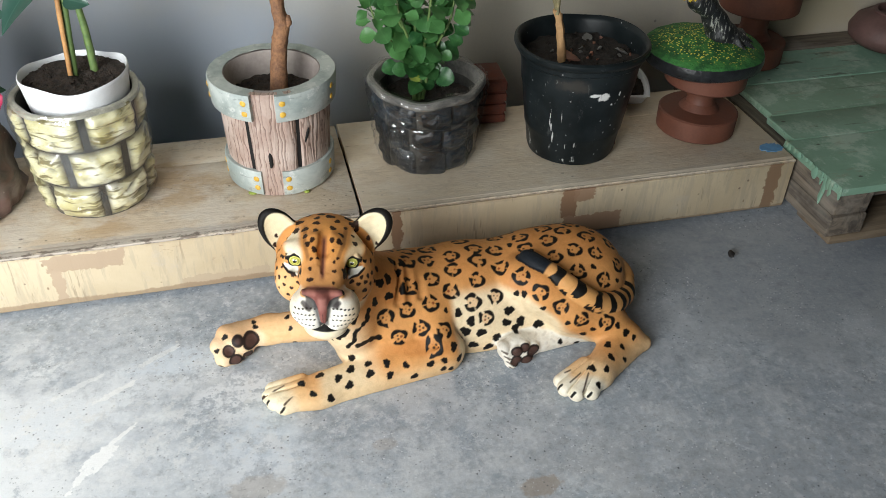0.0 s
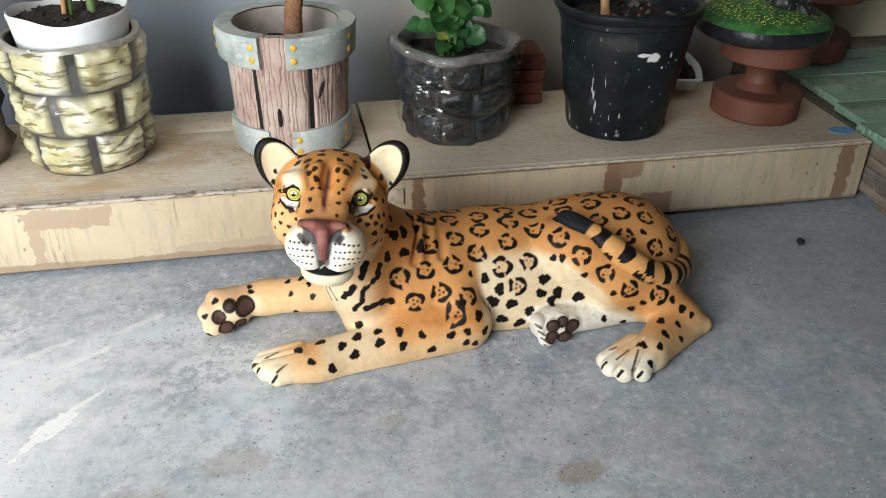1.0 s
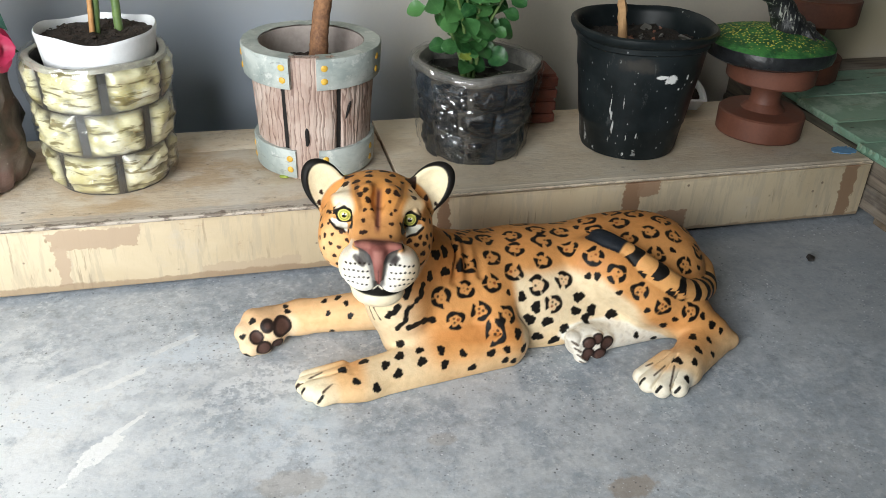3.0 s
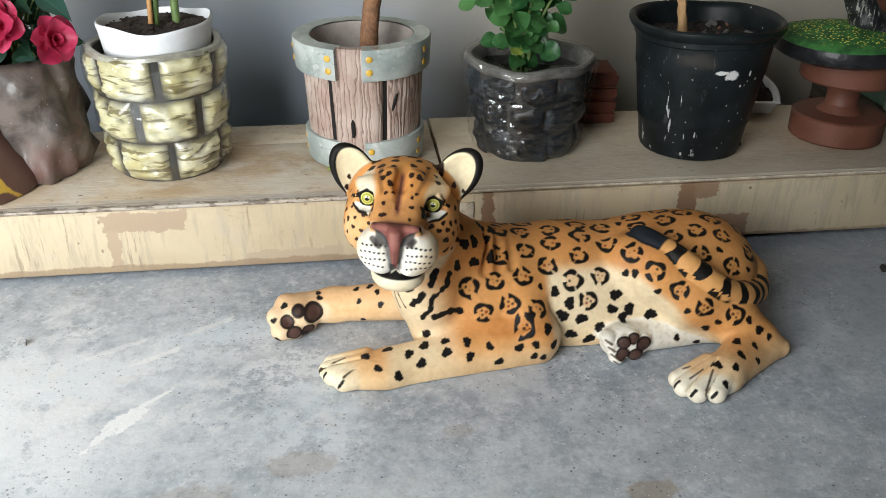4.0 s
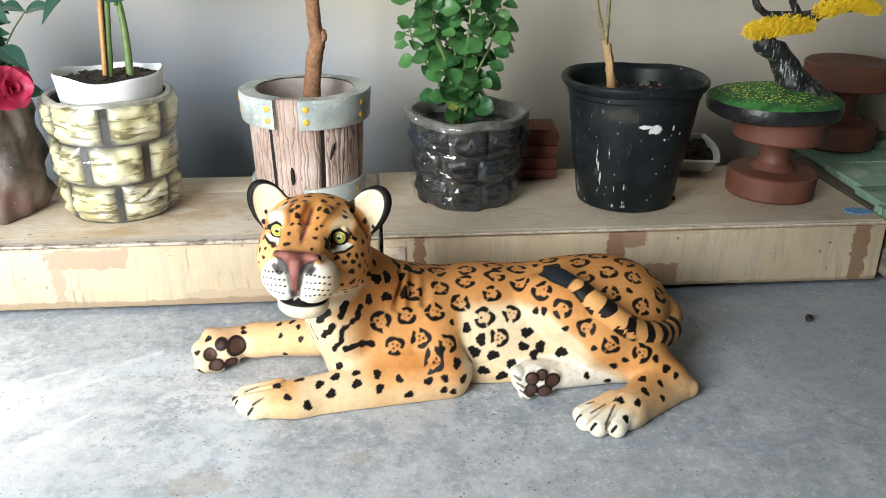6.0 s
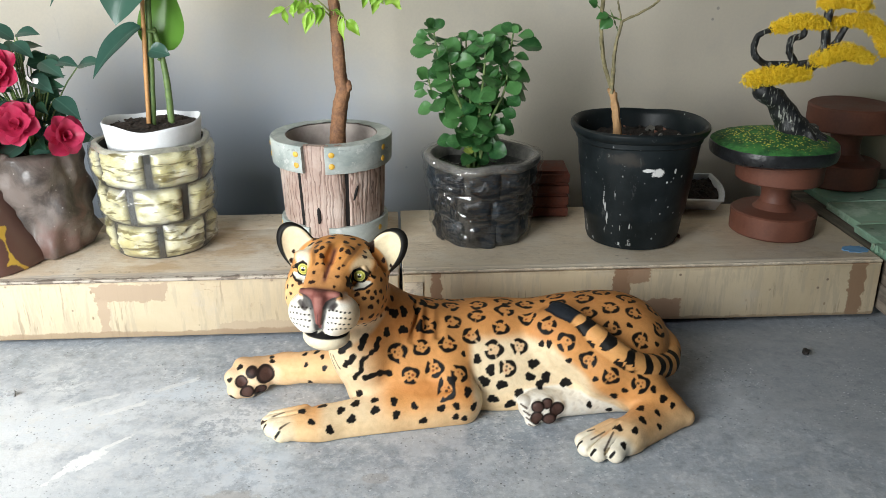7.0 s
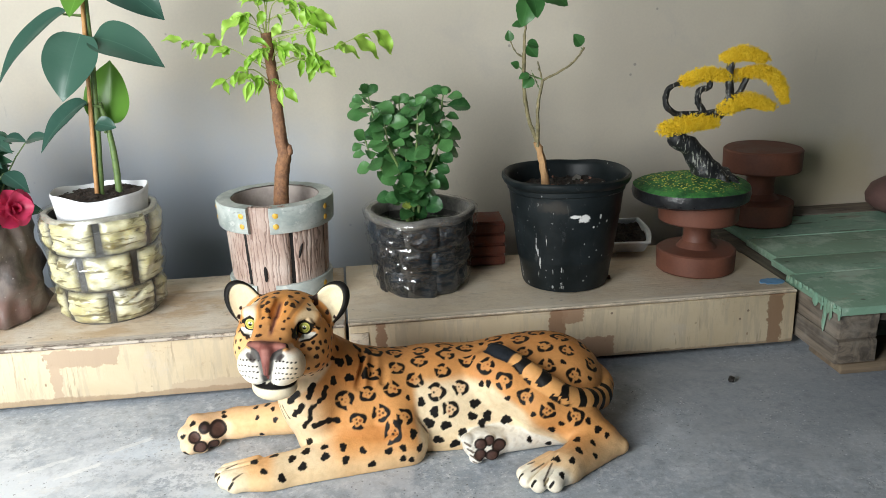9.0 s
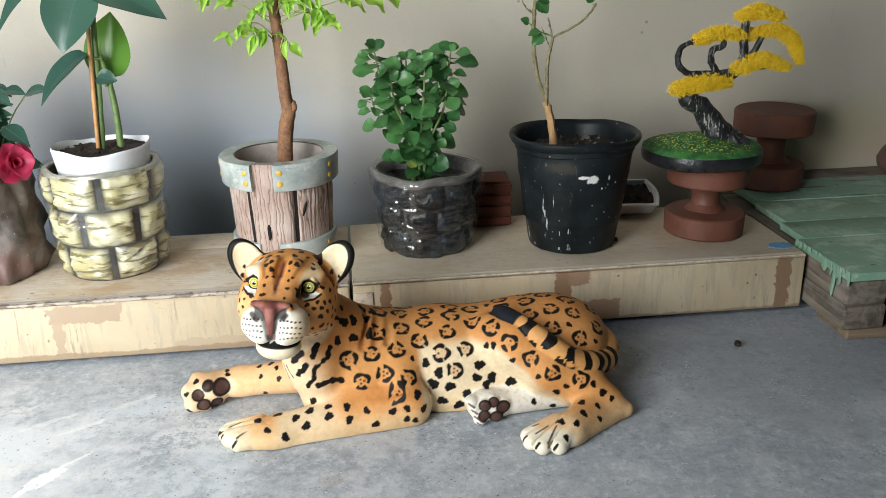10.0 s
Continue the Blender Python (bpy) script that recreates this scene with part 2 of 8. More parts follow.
def bench_wood(name, bleached=0.0):
    k = Mat(name, 0.68)
    grain = k.noise(30, 8, 0.7, 0.6, k.scaled((0.14, 1.6, 1.6)))
    mid, fine = k.noise(6, 8, 0.7, 0.2), k.noise(120, 4, 0.65, 0, k.scaled((0.35, 1, 1)))
    blotch = k.noise(19, 8, 0.75, 0.2, k.scaled((0.6, 1, 1)))
    base = k.mix(k.ramp(grain, 0.34, 0.66), (0.60, 0.47, 0.335), (0.69, 0.565, 0.425))
    base = k.mix(k.ramp(mid, 0.40, 0.62, 0.0, 0.75), base, (0.72, 0.625, 0.505))
    base = k.mix(k.ramp(k.random(), 0, 1, 0.0, 0.25), base, (0.56, 0.44, 0.28))
    # grime in blotches, footmarks and short scratches
    base = k.mix(k.ramp(blotch, 0.56, 0.70, 0.0, 0.32), base, (0.40, 0.28, 0.175))
    stain = k.ramp(k.noise(3.4, 6, 0.65, 0.3, k.scaled((0.7, 1.3, 1), (0, 0, 0.2), (1.3, 2, 0))), 0.52, 0.64, 0.0, 0.7)
    base = k.mix(stain, base, (0.47, 0.315, 0.175))
    base = k.mix(k.ramp(mid, 0.28, 0.40, 0.35, 0.0), base, (0.36, 0.25, 0.155))
    mud = k.math("MULTIPLY", k.ramp(k.noise(58, 8, 0.78, 0.2, k.scaled((0.6, 1, 1))), 0.50, 0.57), k.ramp(k.noise(11, 5, 0.65), 0.42, 0.58))
    base = k.mix(k.math("MULTIPLY", mud, 0.4), base, (0.28, 0.20, 0.14))
    dust = k.ramp(k.noise(8, 8, 0.7, 0.0, k.scaled((0.8, 1, 1), (0, 0, 0.5), (3, 1, 0))), 0.46, 0.60, 0.0, 0.55)
    base = k.mix(dust, base, (0.72, 0.665, 0.58))
    scratch = k.ramp(k.noise(34, 6, 0.7, 0.3, k.scaled((0.16, 1.4, 1))), 0.66, 0.70, 0.0, 0.55)
    base = k.mix(scratch, base, (0.15, 0.105, 0.075))
    for scale, low, much in ((17, 0.03, 0.8), (41, 0.05, 0.6)):
        dots = k.ramp(k.voronoi(scale, k.scaled((0.8, 1, 0.02), (0, 0, 0.3))), low, low * 2.2, much, 0.0)
        base = k.mix(k.math("MULTIPLY", dots, k.ramp(k.noise(9, 2), 0.38, 0.50)), base, (0.10, 0.07, 0.05))
    base = k.mix(k.math("MULTIPLY", k.ramp(fine, 0.60, 0.74), 0.25), base, (0.25, 0.195, 0.15))
    if bleached:
        base = k.mix(k.ramp(k.noise(13, 8, 0.75, 0.2, k.scaled((0.5, 1, 1))), 0.30, 0.62, bleached, bleached * 0.45), base, (0.80, 0.675, 0.50))
    # the front lip is rubbed grey
    lip = k.math("MULTIPLY", k.slab(1, 1.0, 1.266, 0.010, 22, 0.004), k.ramp(k.noise(20, 6, 0.7, 0.2, k.scaled((0.4, 1, 1))), 0.36, 0.52))
    base = k.mix(k.math("MULTIPLY", lip, 0.6 - 0.5 * bleached), base, (0.43, 0.395, 0.36))
    torn = k.math("MULTIPLY", k.slab(1, 1.0, 1.2475, 0.007, 70, 0.002), k.ramp(k.noise(45, 6, 0.75, 0.0, k.scaled((0.5, 1, 1))), 0.46, 0.54))
    base = k.mix(k.math("MULTIPLY", torn, 0.8 - 0.6 * bleached), base, (0.13, 0.095, 0.07))
    k.color(base)
    return k.bump(k.math("ADD", k.math("ADD", grain, fine), blotch), 0.5, 0.002).m


def board_paint(name, patches):
    """Cream paint on a rough board: bare wood shows in the patches (x0, x1, z0, z1)."""
    k = Mat(name, 0.6)
    mid, fine = k.noise(5, 6, 0.65, 0.4), k.noise(30, 6, 0.7, 0.4, k.scaled((0.25, 1, 1.4)))
    base = k.mix(k.ramp(mid, 0.35, 0.65), (0.56, 0.45, 0.295), (0.64, 0.53, 0.365))
    base = k.mix(k.ramp(fine, 0.60, 0.72, 0.0, 0.45), base, (0.55, 0.44, 0.31))
    upright = k.noise(60, 4, 0.7, 0.2, k.scaled((1, 1, 0.12)))
    base = k.mix(k.ramp(upright, 0.50, 0.62, 0.0, 0.6), base, (0.475, 0.395, 0.285))
    dirty = k.math("MULTIPLY", k.ramp(k.noise(95, 3, 0.7, 0.1, k.scaled((1, 1, 0.10))), 0.58, 0.66), k.ramp(k.noise(8, 4, 0.6), 0.44, 0.60))
    base = k.mix(k.math("MULTIPLY", dirty, 0.6), base, (0.30, 0.225, 0.15))
    chips = k.ramp(k.voronoi(30, k.scaled((1, 1, 0.6))), 0.04, 0.09, 0.8, 0.0)
    chips = k.math("MULTIPLY", chips, k.ramp(k.noise(4, 2), 0.45, 0.6))
    base = k.mix(chips, base, (0.26, 0.17, 0.10))
    dots = k.ramp(k.voronoi(30, k.scaled((1, 0.02, 1), (0, 0.4, 0))), 0.055, 0.105, 0.9, 0.0)
    base = k.mix(k.math("MULTIPLY", dots, k.ramp(k.noise(14, 2), 0.45, 0.52)), base, (0.20, 0.14, 0.10))
    flakes = k.math("MULTIPLY", k.ramp(k.noise(55, 6, 0.75, 0.2, k.scaled((0.5, 1, 1))), 0.60, 0.66), k.ramp(k.noise(7, 4, 0.6), 0.48, 0.62))
    base = k.mix(k.math("MULTIPLY", flakes, 0.75), base, (0.40, 0.28, 0.185))
    base = k.mix(k.ramp(k.noise(9, 7, 0.7), 0.55, 0.72, 0.0, 0.4), base, (0.56, 0.50, 0.43))
    rub = k.math("MULTIPLY", k.slab(2, 0.1225, 0.2, 0.008, 25, 0.004), k.ramp(k.noise(14, 5, 0.7), 0.40, 0.55))
    base = k.mix(k.math("MULTIPLY", rub, 0.6), base, (0.42, 0.32, 0.22))
    for x0, x1, z0, z1, colour in patches:
        mask = k.math("MULTIPLY", k.slab(0, x0, x1, 0.012, 38, 0.0012), k.slab(2, z0, z1, 0.010, 38, 0.0012))
        base = k.mix(k.math("MULTIPLY", mask, 0.92), base, colour)
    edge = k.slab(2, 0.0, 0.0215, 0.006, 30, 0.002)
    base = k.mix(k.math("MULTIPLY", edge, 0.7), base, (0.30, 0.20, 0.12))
    k.color(base)
    return k.bump(k.math("ADD", fine, upright), 0.35, 0.0012).m


def grey_wood(name, light=(0.23, 0.185, 0.14), dark=(0.06, 0.048, 0.038), along=1):
    k = Mat(name, 0.75)
    stretch = tuple(0.12 if n == along else 1.6 for n in range(3))
    grain, mid = k.noise(24, 7, 0.7, 0.8, k.scaled(stretch)), k.noise(6, 5, 0.6)
    base = k.mix(k.ramp(grain, 0.34, 0.66), dark, light)
    base = k.mix(k.ramp(mid, 0.5, 0.7, 0.0, 0.5), base, (0.30, 0.27, 0.23))
    base = k.mix(k.ramp(k.random(), 0, 1, 0.0, 0.25), base, dark)
    k.color(base)
    return k.bump(grain, 0.5, 0.002).m


def green_paint():
    k = Mat("worn_green_paint", 0.5)
    mid, fine = k.noise(5, 7, 0.7, 0.5), k.noise(34, 7, 0.75, 0.4, k.scaled((0.2, 1, 1)))
    base = k.mix(k.ramp(mid, 0.35, 0.65), (0.19, 0.345, 0.25), (0.29, 0.475, 0.365))
    base = k.mix(k.ramp(k.random(), 0, 1, 0.0, 0.55), base, (0.19, 0.275, 0.185))
    base = k.mix(k.ramp(fine, 0.55, 0.66, 0.0, 0.55), base, (0.25, 0.235, 0.17))
    base = k.mix(k.ramp(k.noise(9, 8, 0.75), 0.50, 0.62, 0.0, 0.7), base, (0.46, 0.58, 0.475))
    base = k.mix(k.ramp(k.noise(7, 8, 0.75, 0.3, k.scaled((0.4, 1, 1), (0, 0, 0.2), (2, 5, 1))), 0.56, 0.66, 0.0, 0.6), base, (0.20, 0.155, 0.095))
    specks = k.ramp(k.voronoi(19, k.scaled((0.6, 1, 0.02))), 0.04, 0.08, 0.8, 0.0)
    base = k.mix(specks, base, (0.05, 0.04, 0.03))
    crack = k.ramp(k.noise(30, 6, 0.7, 0.2, k.scaled((0.09, 1.3, 1))), 0.62, 0.66, 0.0, 0.75)
    base = k.mix(crack, base, (0.06, 0.05, 0.04))
    k.color(base)
    return k.bump(k.math("ADD", mid, fine), 0.5, 0.002).m


def leaf_mat(name, dark, light, rough=0.35, vein=0.25, scale=30):
    k = Mat(name, rough, 0, 0.5)
    base = k.mix(k.random(), dark, light)
    base = k.mix(k.ramp(k.noise(scale, 4, 0.6), 0.4, 0.7, 0.0, 0.45), base, light)
    n = k.nodes.new("ShaderNodeSeparateXYZ")
    k.links.new(k.coord, n.inputs[0])
    rib = k.ramp(k.math("ABSOLUTE", n.outputs[0]), 0.0, 0.0016, vein, 0.0)
    base = k.mix(rib, base, tuple(min(1, c * 1.6 + 0.05) for c in light))
    k.color(base)
    # thin leaves let part of the light through
    t = k.nodes.new("ShaderNodeBsdfTranslucent")
    k.put(k.mix(0.5, base, tuple(min(1, c * 1.5) for c in light)), t.inputs[0])
    s = k.nodes.new("ShaderNodeMixShader")
    s.inputs[0].default_value = 0.28
    k.links.new(k.b.outputs[0], s.inputs[1])
    k.links.new(t.outputs[0], s.inputs[2])
    k.links.new(s.outputs[0], k.nodes["Material Output"].inputs[0])
    side = k.noise(scale * 1.2, 3, 0.5, 0.3, k.scaled((0.5, 2.2, 1)))
    return k.bump(k.math("ADD", side, k.math("MULTIPLY", k.noise(scale * 4, 3), 0.5)), 0.35, 0.0015).m


FLOOR, WALL = concrete(), wall_paint()
PINE, GREY_X, GREY_Y, GREEN = bench_wood("raw_pine_planks"), grey_wood("weathered_wood_across", along=0), grey_wood("weathered_wood_along", along=1), green_paint()
DULL_FOOT = grey_wood("dull_pallet_foot", (0.27, 0.20, 0.13), (0.13, 0.095, 0.062), 0)
PALE_PINE = bench_wood("bleached_pine_planks", 0.75)
PALE_WOOD = grey_wood("pale_pallet_foot", (0.40, 0.28, 0.16), (0.24, 0.16, 0.09), 0)
BARE, RED_BARE = (0.43, 0.315, 0.215), (0.27, 0.15, 0.085)
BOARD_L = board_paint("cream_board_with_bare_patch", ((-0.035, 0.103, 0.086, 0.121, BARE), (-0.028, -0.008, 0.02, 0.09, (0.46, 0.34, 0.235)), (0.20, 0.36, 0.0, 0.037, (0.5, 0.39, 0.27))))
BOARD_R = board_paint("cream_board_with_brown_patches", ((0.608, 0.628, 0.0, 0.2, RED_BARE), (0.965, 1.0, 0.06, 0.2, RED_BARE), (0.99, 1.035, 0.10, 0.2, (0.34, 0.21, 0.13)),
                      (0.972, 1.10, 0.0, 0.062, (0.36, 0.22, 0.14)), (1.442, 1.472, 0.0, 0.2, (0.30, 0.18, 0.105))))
SOIL = plain("dark_potting_soil", (0.058, 0.038, 0.028), (0.008, 0.006, 0.005), 90, 0.95, 1.0, 320, 0.004)
BLACK_SOIL = plain("wet_black_soil", (0.034, 0.024, 0.018), (0.006, 0.005, 0.004), 90, 0.9, 1.0, 320, 0.004)
TERRACOTTA = plain("dull_terracotta", (0.165, 0.058, 0.034), (0.105, 0.037, 0.022), 14, 0.62, 0.25, 190, 0.0008)
BRICK_RED = plain("red_clay_brick", (0.165, 0.046, 0.026), (0.085, 0.025, 0.015), 40, 0.85, 0.5, 220, 0.0015)
# for the unseen room: dark and bluish to keep bounced light low and cool
DULL = plain("unseen_room_grey", (0.050, 0.068, 0.096), (0.032, 0.045, 0.066), 6, 0.85, 0.5, 60, 0.003)
WHITE_PLASTIC = plain("white_plastic", (0.80, 0.81, 0.83), (0.70, 0.71, 0.72), 18, 0.38, 0.1, 120, 0.0006)


def stretch_film():
    """Clear wrinkled wrapping film: see-through, with sharp glints."""
    k = Mat("clear_stretch_film", 0.06)
    n = k.nodes.new("ShaderNodeBump")
    n.inputs["Strength"].default_value, n.inputs["Distance"].default_value = 0.6, 0.003
    k.links.new(k.noise(26, 3, 0.5, 0.8, k.scaled((0.5, 0.5, 2.0), (0.5, 0.3, 0))), n.inputs["Height"])
    gloss = k.nodes.new("ShaderNodeBsdfGlossy")
    gloss.inputs["Roughness"].default_value = 0.11
    k.links.new(n.outputs[0], gloss.inputs["Normal"])
    clear = k.nodes.new("ShaderNodeBsdfTransparent")
    lw = k.nodes.new("ShaderNodeLayerWeight")
    lw.inputs["Blend"].default_value = 0.08
    s = k.nodes.new("ShaderNodeMixShader")
    k.links.new(k.math("ADD", k.math("MULTIPLY", lw.outputs["Fresnel"], 0.20), 0.10), s.inputs[0])
    k.links.new(clear.outputs[0], s.inputs[1])
    k.links.new(gloss.outputs[0], s.inputs[2])
    k.links.new(s.outputs[0], k.nodes["Material Output"].inputs[0])
    return k.m


FILM = stretch_film()


# ---- mesh helpers ----
def shade(ob, angle=40):
    for p in ob.data.polygons:
        p.use_smooth = True
    ob.data.set_sharp_from_angle(angle=radians(angle))


def part(name, bm, material, parent=None, label="", angle=40):
    """Links a bmesh as one mesh object, under a thing or a part where one is given."""
    me = bpy.data.meshes.new(name)
    bmesh.ops.recalc_face_normals(bm, faces=bm.faces)
    bm.to_mesh(me)
    bm.free()
    me.materials.append(material)
    ob = new(name, me)
    if parent:
        ob.parent = parent
    if label:
        tagged(ob, label)
    shade(ob, angle)
    return ob


def piece(name, mesh, m, parent):
    """Another object on a mesh that is there already."""
    ob = new(name, mesh)
    ob.parent = parent
    ob.matrix_basis = m
    return ob


def thing(name, place, label, category, group="", turn=0.0):
    e = new(name)
    e.empty_display_size = 0.05
    e.matrix_world = pose(*place, 0, 0, turn)
    return tagged(e, label, category, group)


def block(bm, low, high, bevel=0.003, jitter=0.0, cuts=0):
    """A box between two corners with bevelled, slightly uneven edges."""
    size = [b - a for a, b in zip(low, high)]
    mid = [(a + b) / 2 for a, b in zip(low, high)]
    made = bmesh.ops.create_cube(bm, size=1.0, matrix=Matrix.Translation(mid) @ Matrix.Diagonal((*size, 1)))
    edges = list({e for v in made["verts"] for e in v.link_edges})
    if bevel:
        out = bmesh.ops.bevel(bm, geom=edges, offset=bevel, segments=2, affect="EDGES", profile=0.6)
        verts = {v for f in out["faces"] for v in f.verts}
        for v in verts:
            if jitter:
                v.co += Vector([random.uniform(-jitter, jitter) for _ in range(3)])
    return bm


def lathe(bm, profile, n=48, wobble=None, close=True):
    """Turns (radius, height) pairs round z. wobble(angle, r, z) gives the radius and height at an angle."""
    rings = []
    for r, z in profile:
        ring = []
        for k in range(n):
            a = 2 * math.pi * k / n
            rr, zz = wobble(a, r, z) if wobble else (r, z)
            ring.append(bm.verts.new((rr * math.cos(a), rr * math.sin(a), zz)))
        rings.append(ring)
    for low, high in zip(rings, rings[1:]):
        for k in range(n):
            bm.faces.new((low[k], low[(k + 1) % n], high[(k + 1) % n], high[k]))
    if close:
        bm.faces.new(list(reversed(rings[0])))
        bm.faces.new(rings[-1])
    return bm


def curve_points(points, steps):
    """A smooth run through points (Catmull-Rom); works on tuples of any length."""
    p = [np.array(q, float) for q in points]
    p = [2 * p[0] - p[1], *p, 2 * p[-1] - p[-2]]
    out = []
    for k in range(1, len(p) - 2):
        for s in range(steps):
            t = s / steps
            out.append(0.5 * (2 * p[k] + (p[k + 1] - p[k - 1]) * t + (2 * p[k - 1] - 5 * p[k] + 4 * p[k + 1] - p[k + 2]) * t**2 + (3 * p[k] - 3 * p[k + 1] + p[k + 2] - p[k - 1]) * t**3))
    return [*out, p[-2]]


def tube(bm, points, n=8, steps=4, rough=0.0, scale=40.0):
    """A tapering round stem through (x, y, z, radius) points."""
    run = curve_points(points, steps)
    rings, side = [], Vector((0.3, 1, 0.2))
    for k, q in enumerate(run):
        a, b = run[max(0, k - 1)], run[min(len(run) - 1, k + 1)]
        ahead = Vector(b[:3] - a[:3]).normalized()
        side = (side - ahead * side.dot(ahead)).normalized()
        up = ahead.cross(side)
        ring = []
        for j in range(n):
            w = 2 * math.pi * j / n
            way = side * math.cos(w) + up * math.sin(w)
            place = Vector(q[:3]) + way * q[3]
            if rough:
                place += way * rough * noise.noise(place * scale)
            ring.append(bm.verts.new(place))
        rings.append(ring)
    for low, high in zip(rings, rings[1:]):
        for j in range(n):
            bm.faces.new((low[j], low[(j + 1) % n], high[(j + 1) % n], high[j]))
    bm.faces.new(list(reversed(rings[0])))
    bm.faces.new(rings[-1])
    return bm


def lump(bm, centre, radii, n=2, rough=0.0, scale=30.0, turn=None):
    """A rounded clump with an uneven skin."""
    made = bmesh.ops.create_icosphere(bm, subdivisions=n, radius=1.0)
    for v in made["verts"]:
        w = v.co.copy()
        d = Vector((w.x * radii[0], w.y * radii[1], w.z * radii[2]))
        if turn:
            d = turn @ d
        p = Vector(centre) + d
        v.co = p + w * rough * noise.noise(p * scale)
    return bm


def stone_patch(bm, r0, r1, a0, a1, z0, z1, bulge, rough, seed, na=9, nz=5, scale=45.0, lean=0.0, chisel=0.0):
    """One stone of a round wall: a cushion on the cylinder between two angles and two heights, with slanting chisel marks."""
    grid = []
    slant = math.sin(seed * 5.0) * 0.5
    for i in range(nz + 1):
        row = []
        for j in range(na + 1):
            u, v = j / na, i / nz
            a, z = a0 + (a1 - a0) * u, z0 + (z1 - z0) * v
            rim = min(1.0, 7 * min(u, 1 - u)) ** 0.6 * min(1.0, 4.5 * min(v, 1 - v)) ** 0.6
            r = r0 + (r1 - r0) * v
            p = Vector((math.cos(a) * r, math.sin(a) * r, z))
            ridge = noise.noise(Vector((u * 3.0 + seed * 7.1, v * 7.0 + u * 2.0, seed))) + 0.5 * noise.noise(p * scale + Vector((seed, 0, 0)))
            cut = max(0.0, noise.noise(Vector((u * 3.5 + seed * 3.0, (v + slant * u) * 8.5, seed))) - 0.08)
            out = (bulge + rough * ridge - chisel * cut) * rim - 0.003 * (1 - rim)
            z += lean * (u - 0.5) * (z1 - z0) * (2 * v - 1) + 0.0025 * noise.noise(Vector((u * 4, seed, v * 2))) * (1 if 0 < i < nz else 0.6)
            row.append(bm.verts.new((math.cos(a) * (r + out), math.sin(a) * (r + out), z)))
        grid.append(row)
    for i in range(nz):
        for j in range(na):
            bm.faces.new((grid[i][j], grid[i][j + 1], grid[i + 1][j + 1], grid[i + 1][j]))
    return bm


def film_round(parent, profile, n, wobble, fold, label):
    """Wrapping film drawn round a pot, pulled into slanting folds."""
    bm = bmesh.new()

    def pucker(a, r, z):
        r, z = wobble(a, r, z) if wobble else (r, z)
        p = Vector((r * math.cos(a), r * math.sin(a), z))
        ridge = 1 - abs(noise.noise(Vector((p.x * 34 + p.z * 42, p.y * 34, p.z * 70))))
        fine = 1 - abs(noise.noise(Vector((p.x * 60 - p.z * 50, p.y * 60, p.z * 150 + 7))))
        return r + fold * (ridge**3 + 0.45 * fine**2 - 0.5) + 0.004 * noise.noise(p * 22), z

    lathe(bm, [tuple(q) for q in curve_points(profile, 5)], n, pucker, False)
    film = part("plastic_wrap", bm, FILM, parent, label, 180)
    film.visible_shadow = False
    return film


# ---- the place: floor, walls, ceiling ----
WALL_Y = 1.825


def slab_object(name, boxes, material, label, bevel=0.0):
    bm = bmesh.new()
    for low, high in boxes:
        block(bm, low, high, bevel)
    return tagged(part(name, bm, material, None), label, name.split("_")[0], kind="structure")


bm = bmesh.new()
bmesh.ops.create_grid(bm, x_segments=140, y_segments=120, size=1.0, matrix=Matrix.Translation((0.35, 0.24, 0)) @ Matrix.Diagonal((3.55, 1.65, 1, 1)))
for v in bm.verts:
    v.co.z = 0.0012 * noise.noise(v.co * 4.0) - 0.0012
bm.verts.ensure_lookup_table()
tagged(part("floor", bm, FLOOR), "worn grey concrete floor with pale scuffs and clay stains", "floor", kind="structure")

slab_object("wall_north", [((-3.25, WALL_Y, -0.02), (3.95, WALL_Y + 0.15, 2.75))], WALL, "stained greyish beige painted wall behind the plants")
# the side walls and ceiling are out of view, added to limit stray light
slab_object("wall_east", [((3.8, -0.78, -0.02), (3.95, WALL_Y, 2.75))], DULL, "plain dark side wall, unseen, added to close the room")
slab_object("wall_west", [((-3.25, -0.78, -0.02), (-3.1, WALL_Y, 2.75))], DULL, "plain dark side wall, unseen, added to close the room")
# unseen slab, added to keep the lamp off the left of the back wall
slab_object("wall_side", [((-0.95, 0.62, -0.02), (-0.80, WALL_Y, 2.75))], DULL, "plain dark unseen wall added to shade the left end")
slab_object("wall_south", [((-3.1, -0.78, -0.02), (-2.15, -0.63, 2.75)), ((-0.10, -0.78, -0.02), (3.8, -0.63, 2.75)), ((-2.15, -0.78, 2.0), (-0.10, -0.63, 2.75))], DULL, "plain grey wall with a wide open doorway behind the viewer")
slab_object("ceiling", [((-3.25, -0.78, 2.75), (3.95, WALL_Y + 0.15, 2.87))], DULL, "plain dark ceiling, unseen, added to close the room")
bm = bmesh.new()
bmesh.ops.create_grid(bm, x_segments=2, y_segments=2, size=1.0, matrix=Matrix.Translation((0, 0, -0.03)) @ Matrix.Diagonal((300, 300, 1, 1)))
tagged(part("ground", bm, plain("pale_yard_ground", (0.34, 0.31, 0.27), (0.25, 0.23, 0.20), 2, 0.9, 0.2, 40)), "pale dusty yard outside the openings", "ground", kind="structure")

# ---- the low bench: two pallets side by side ----
TOP = 0.134


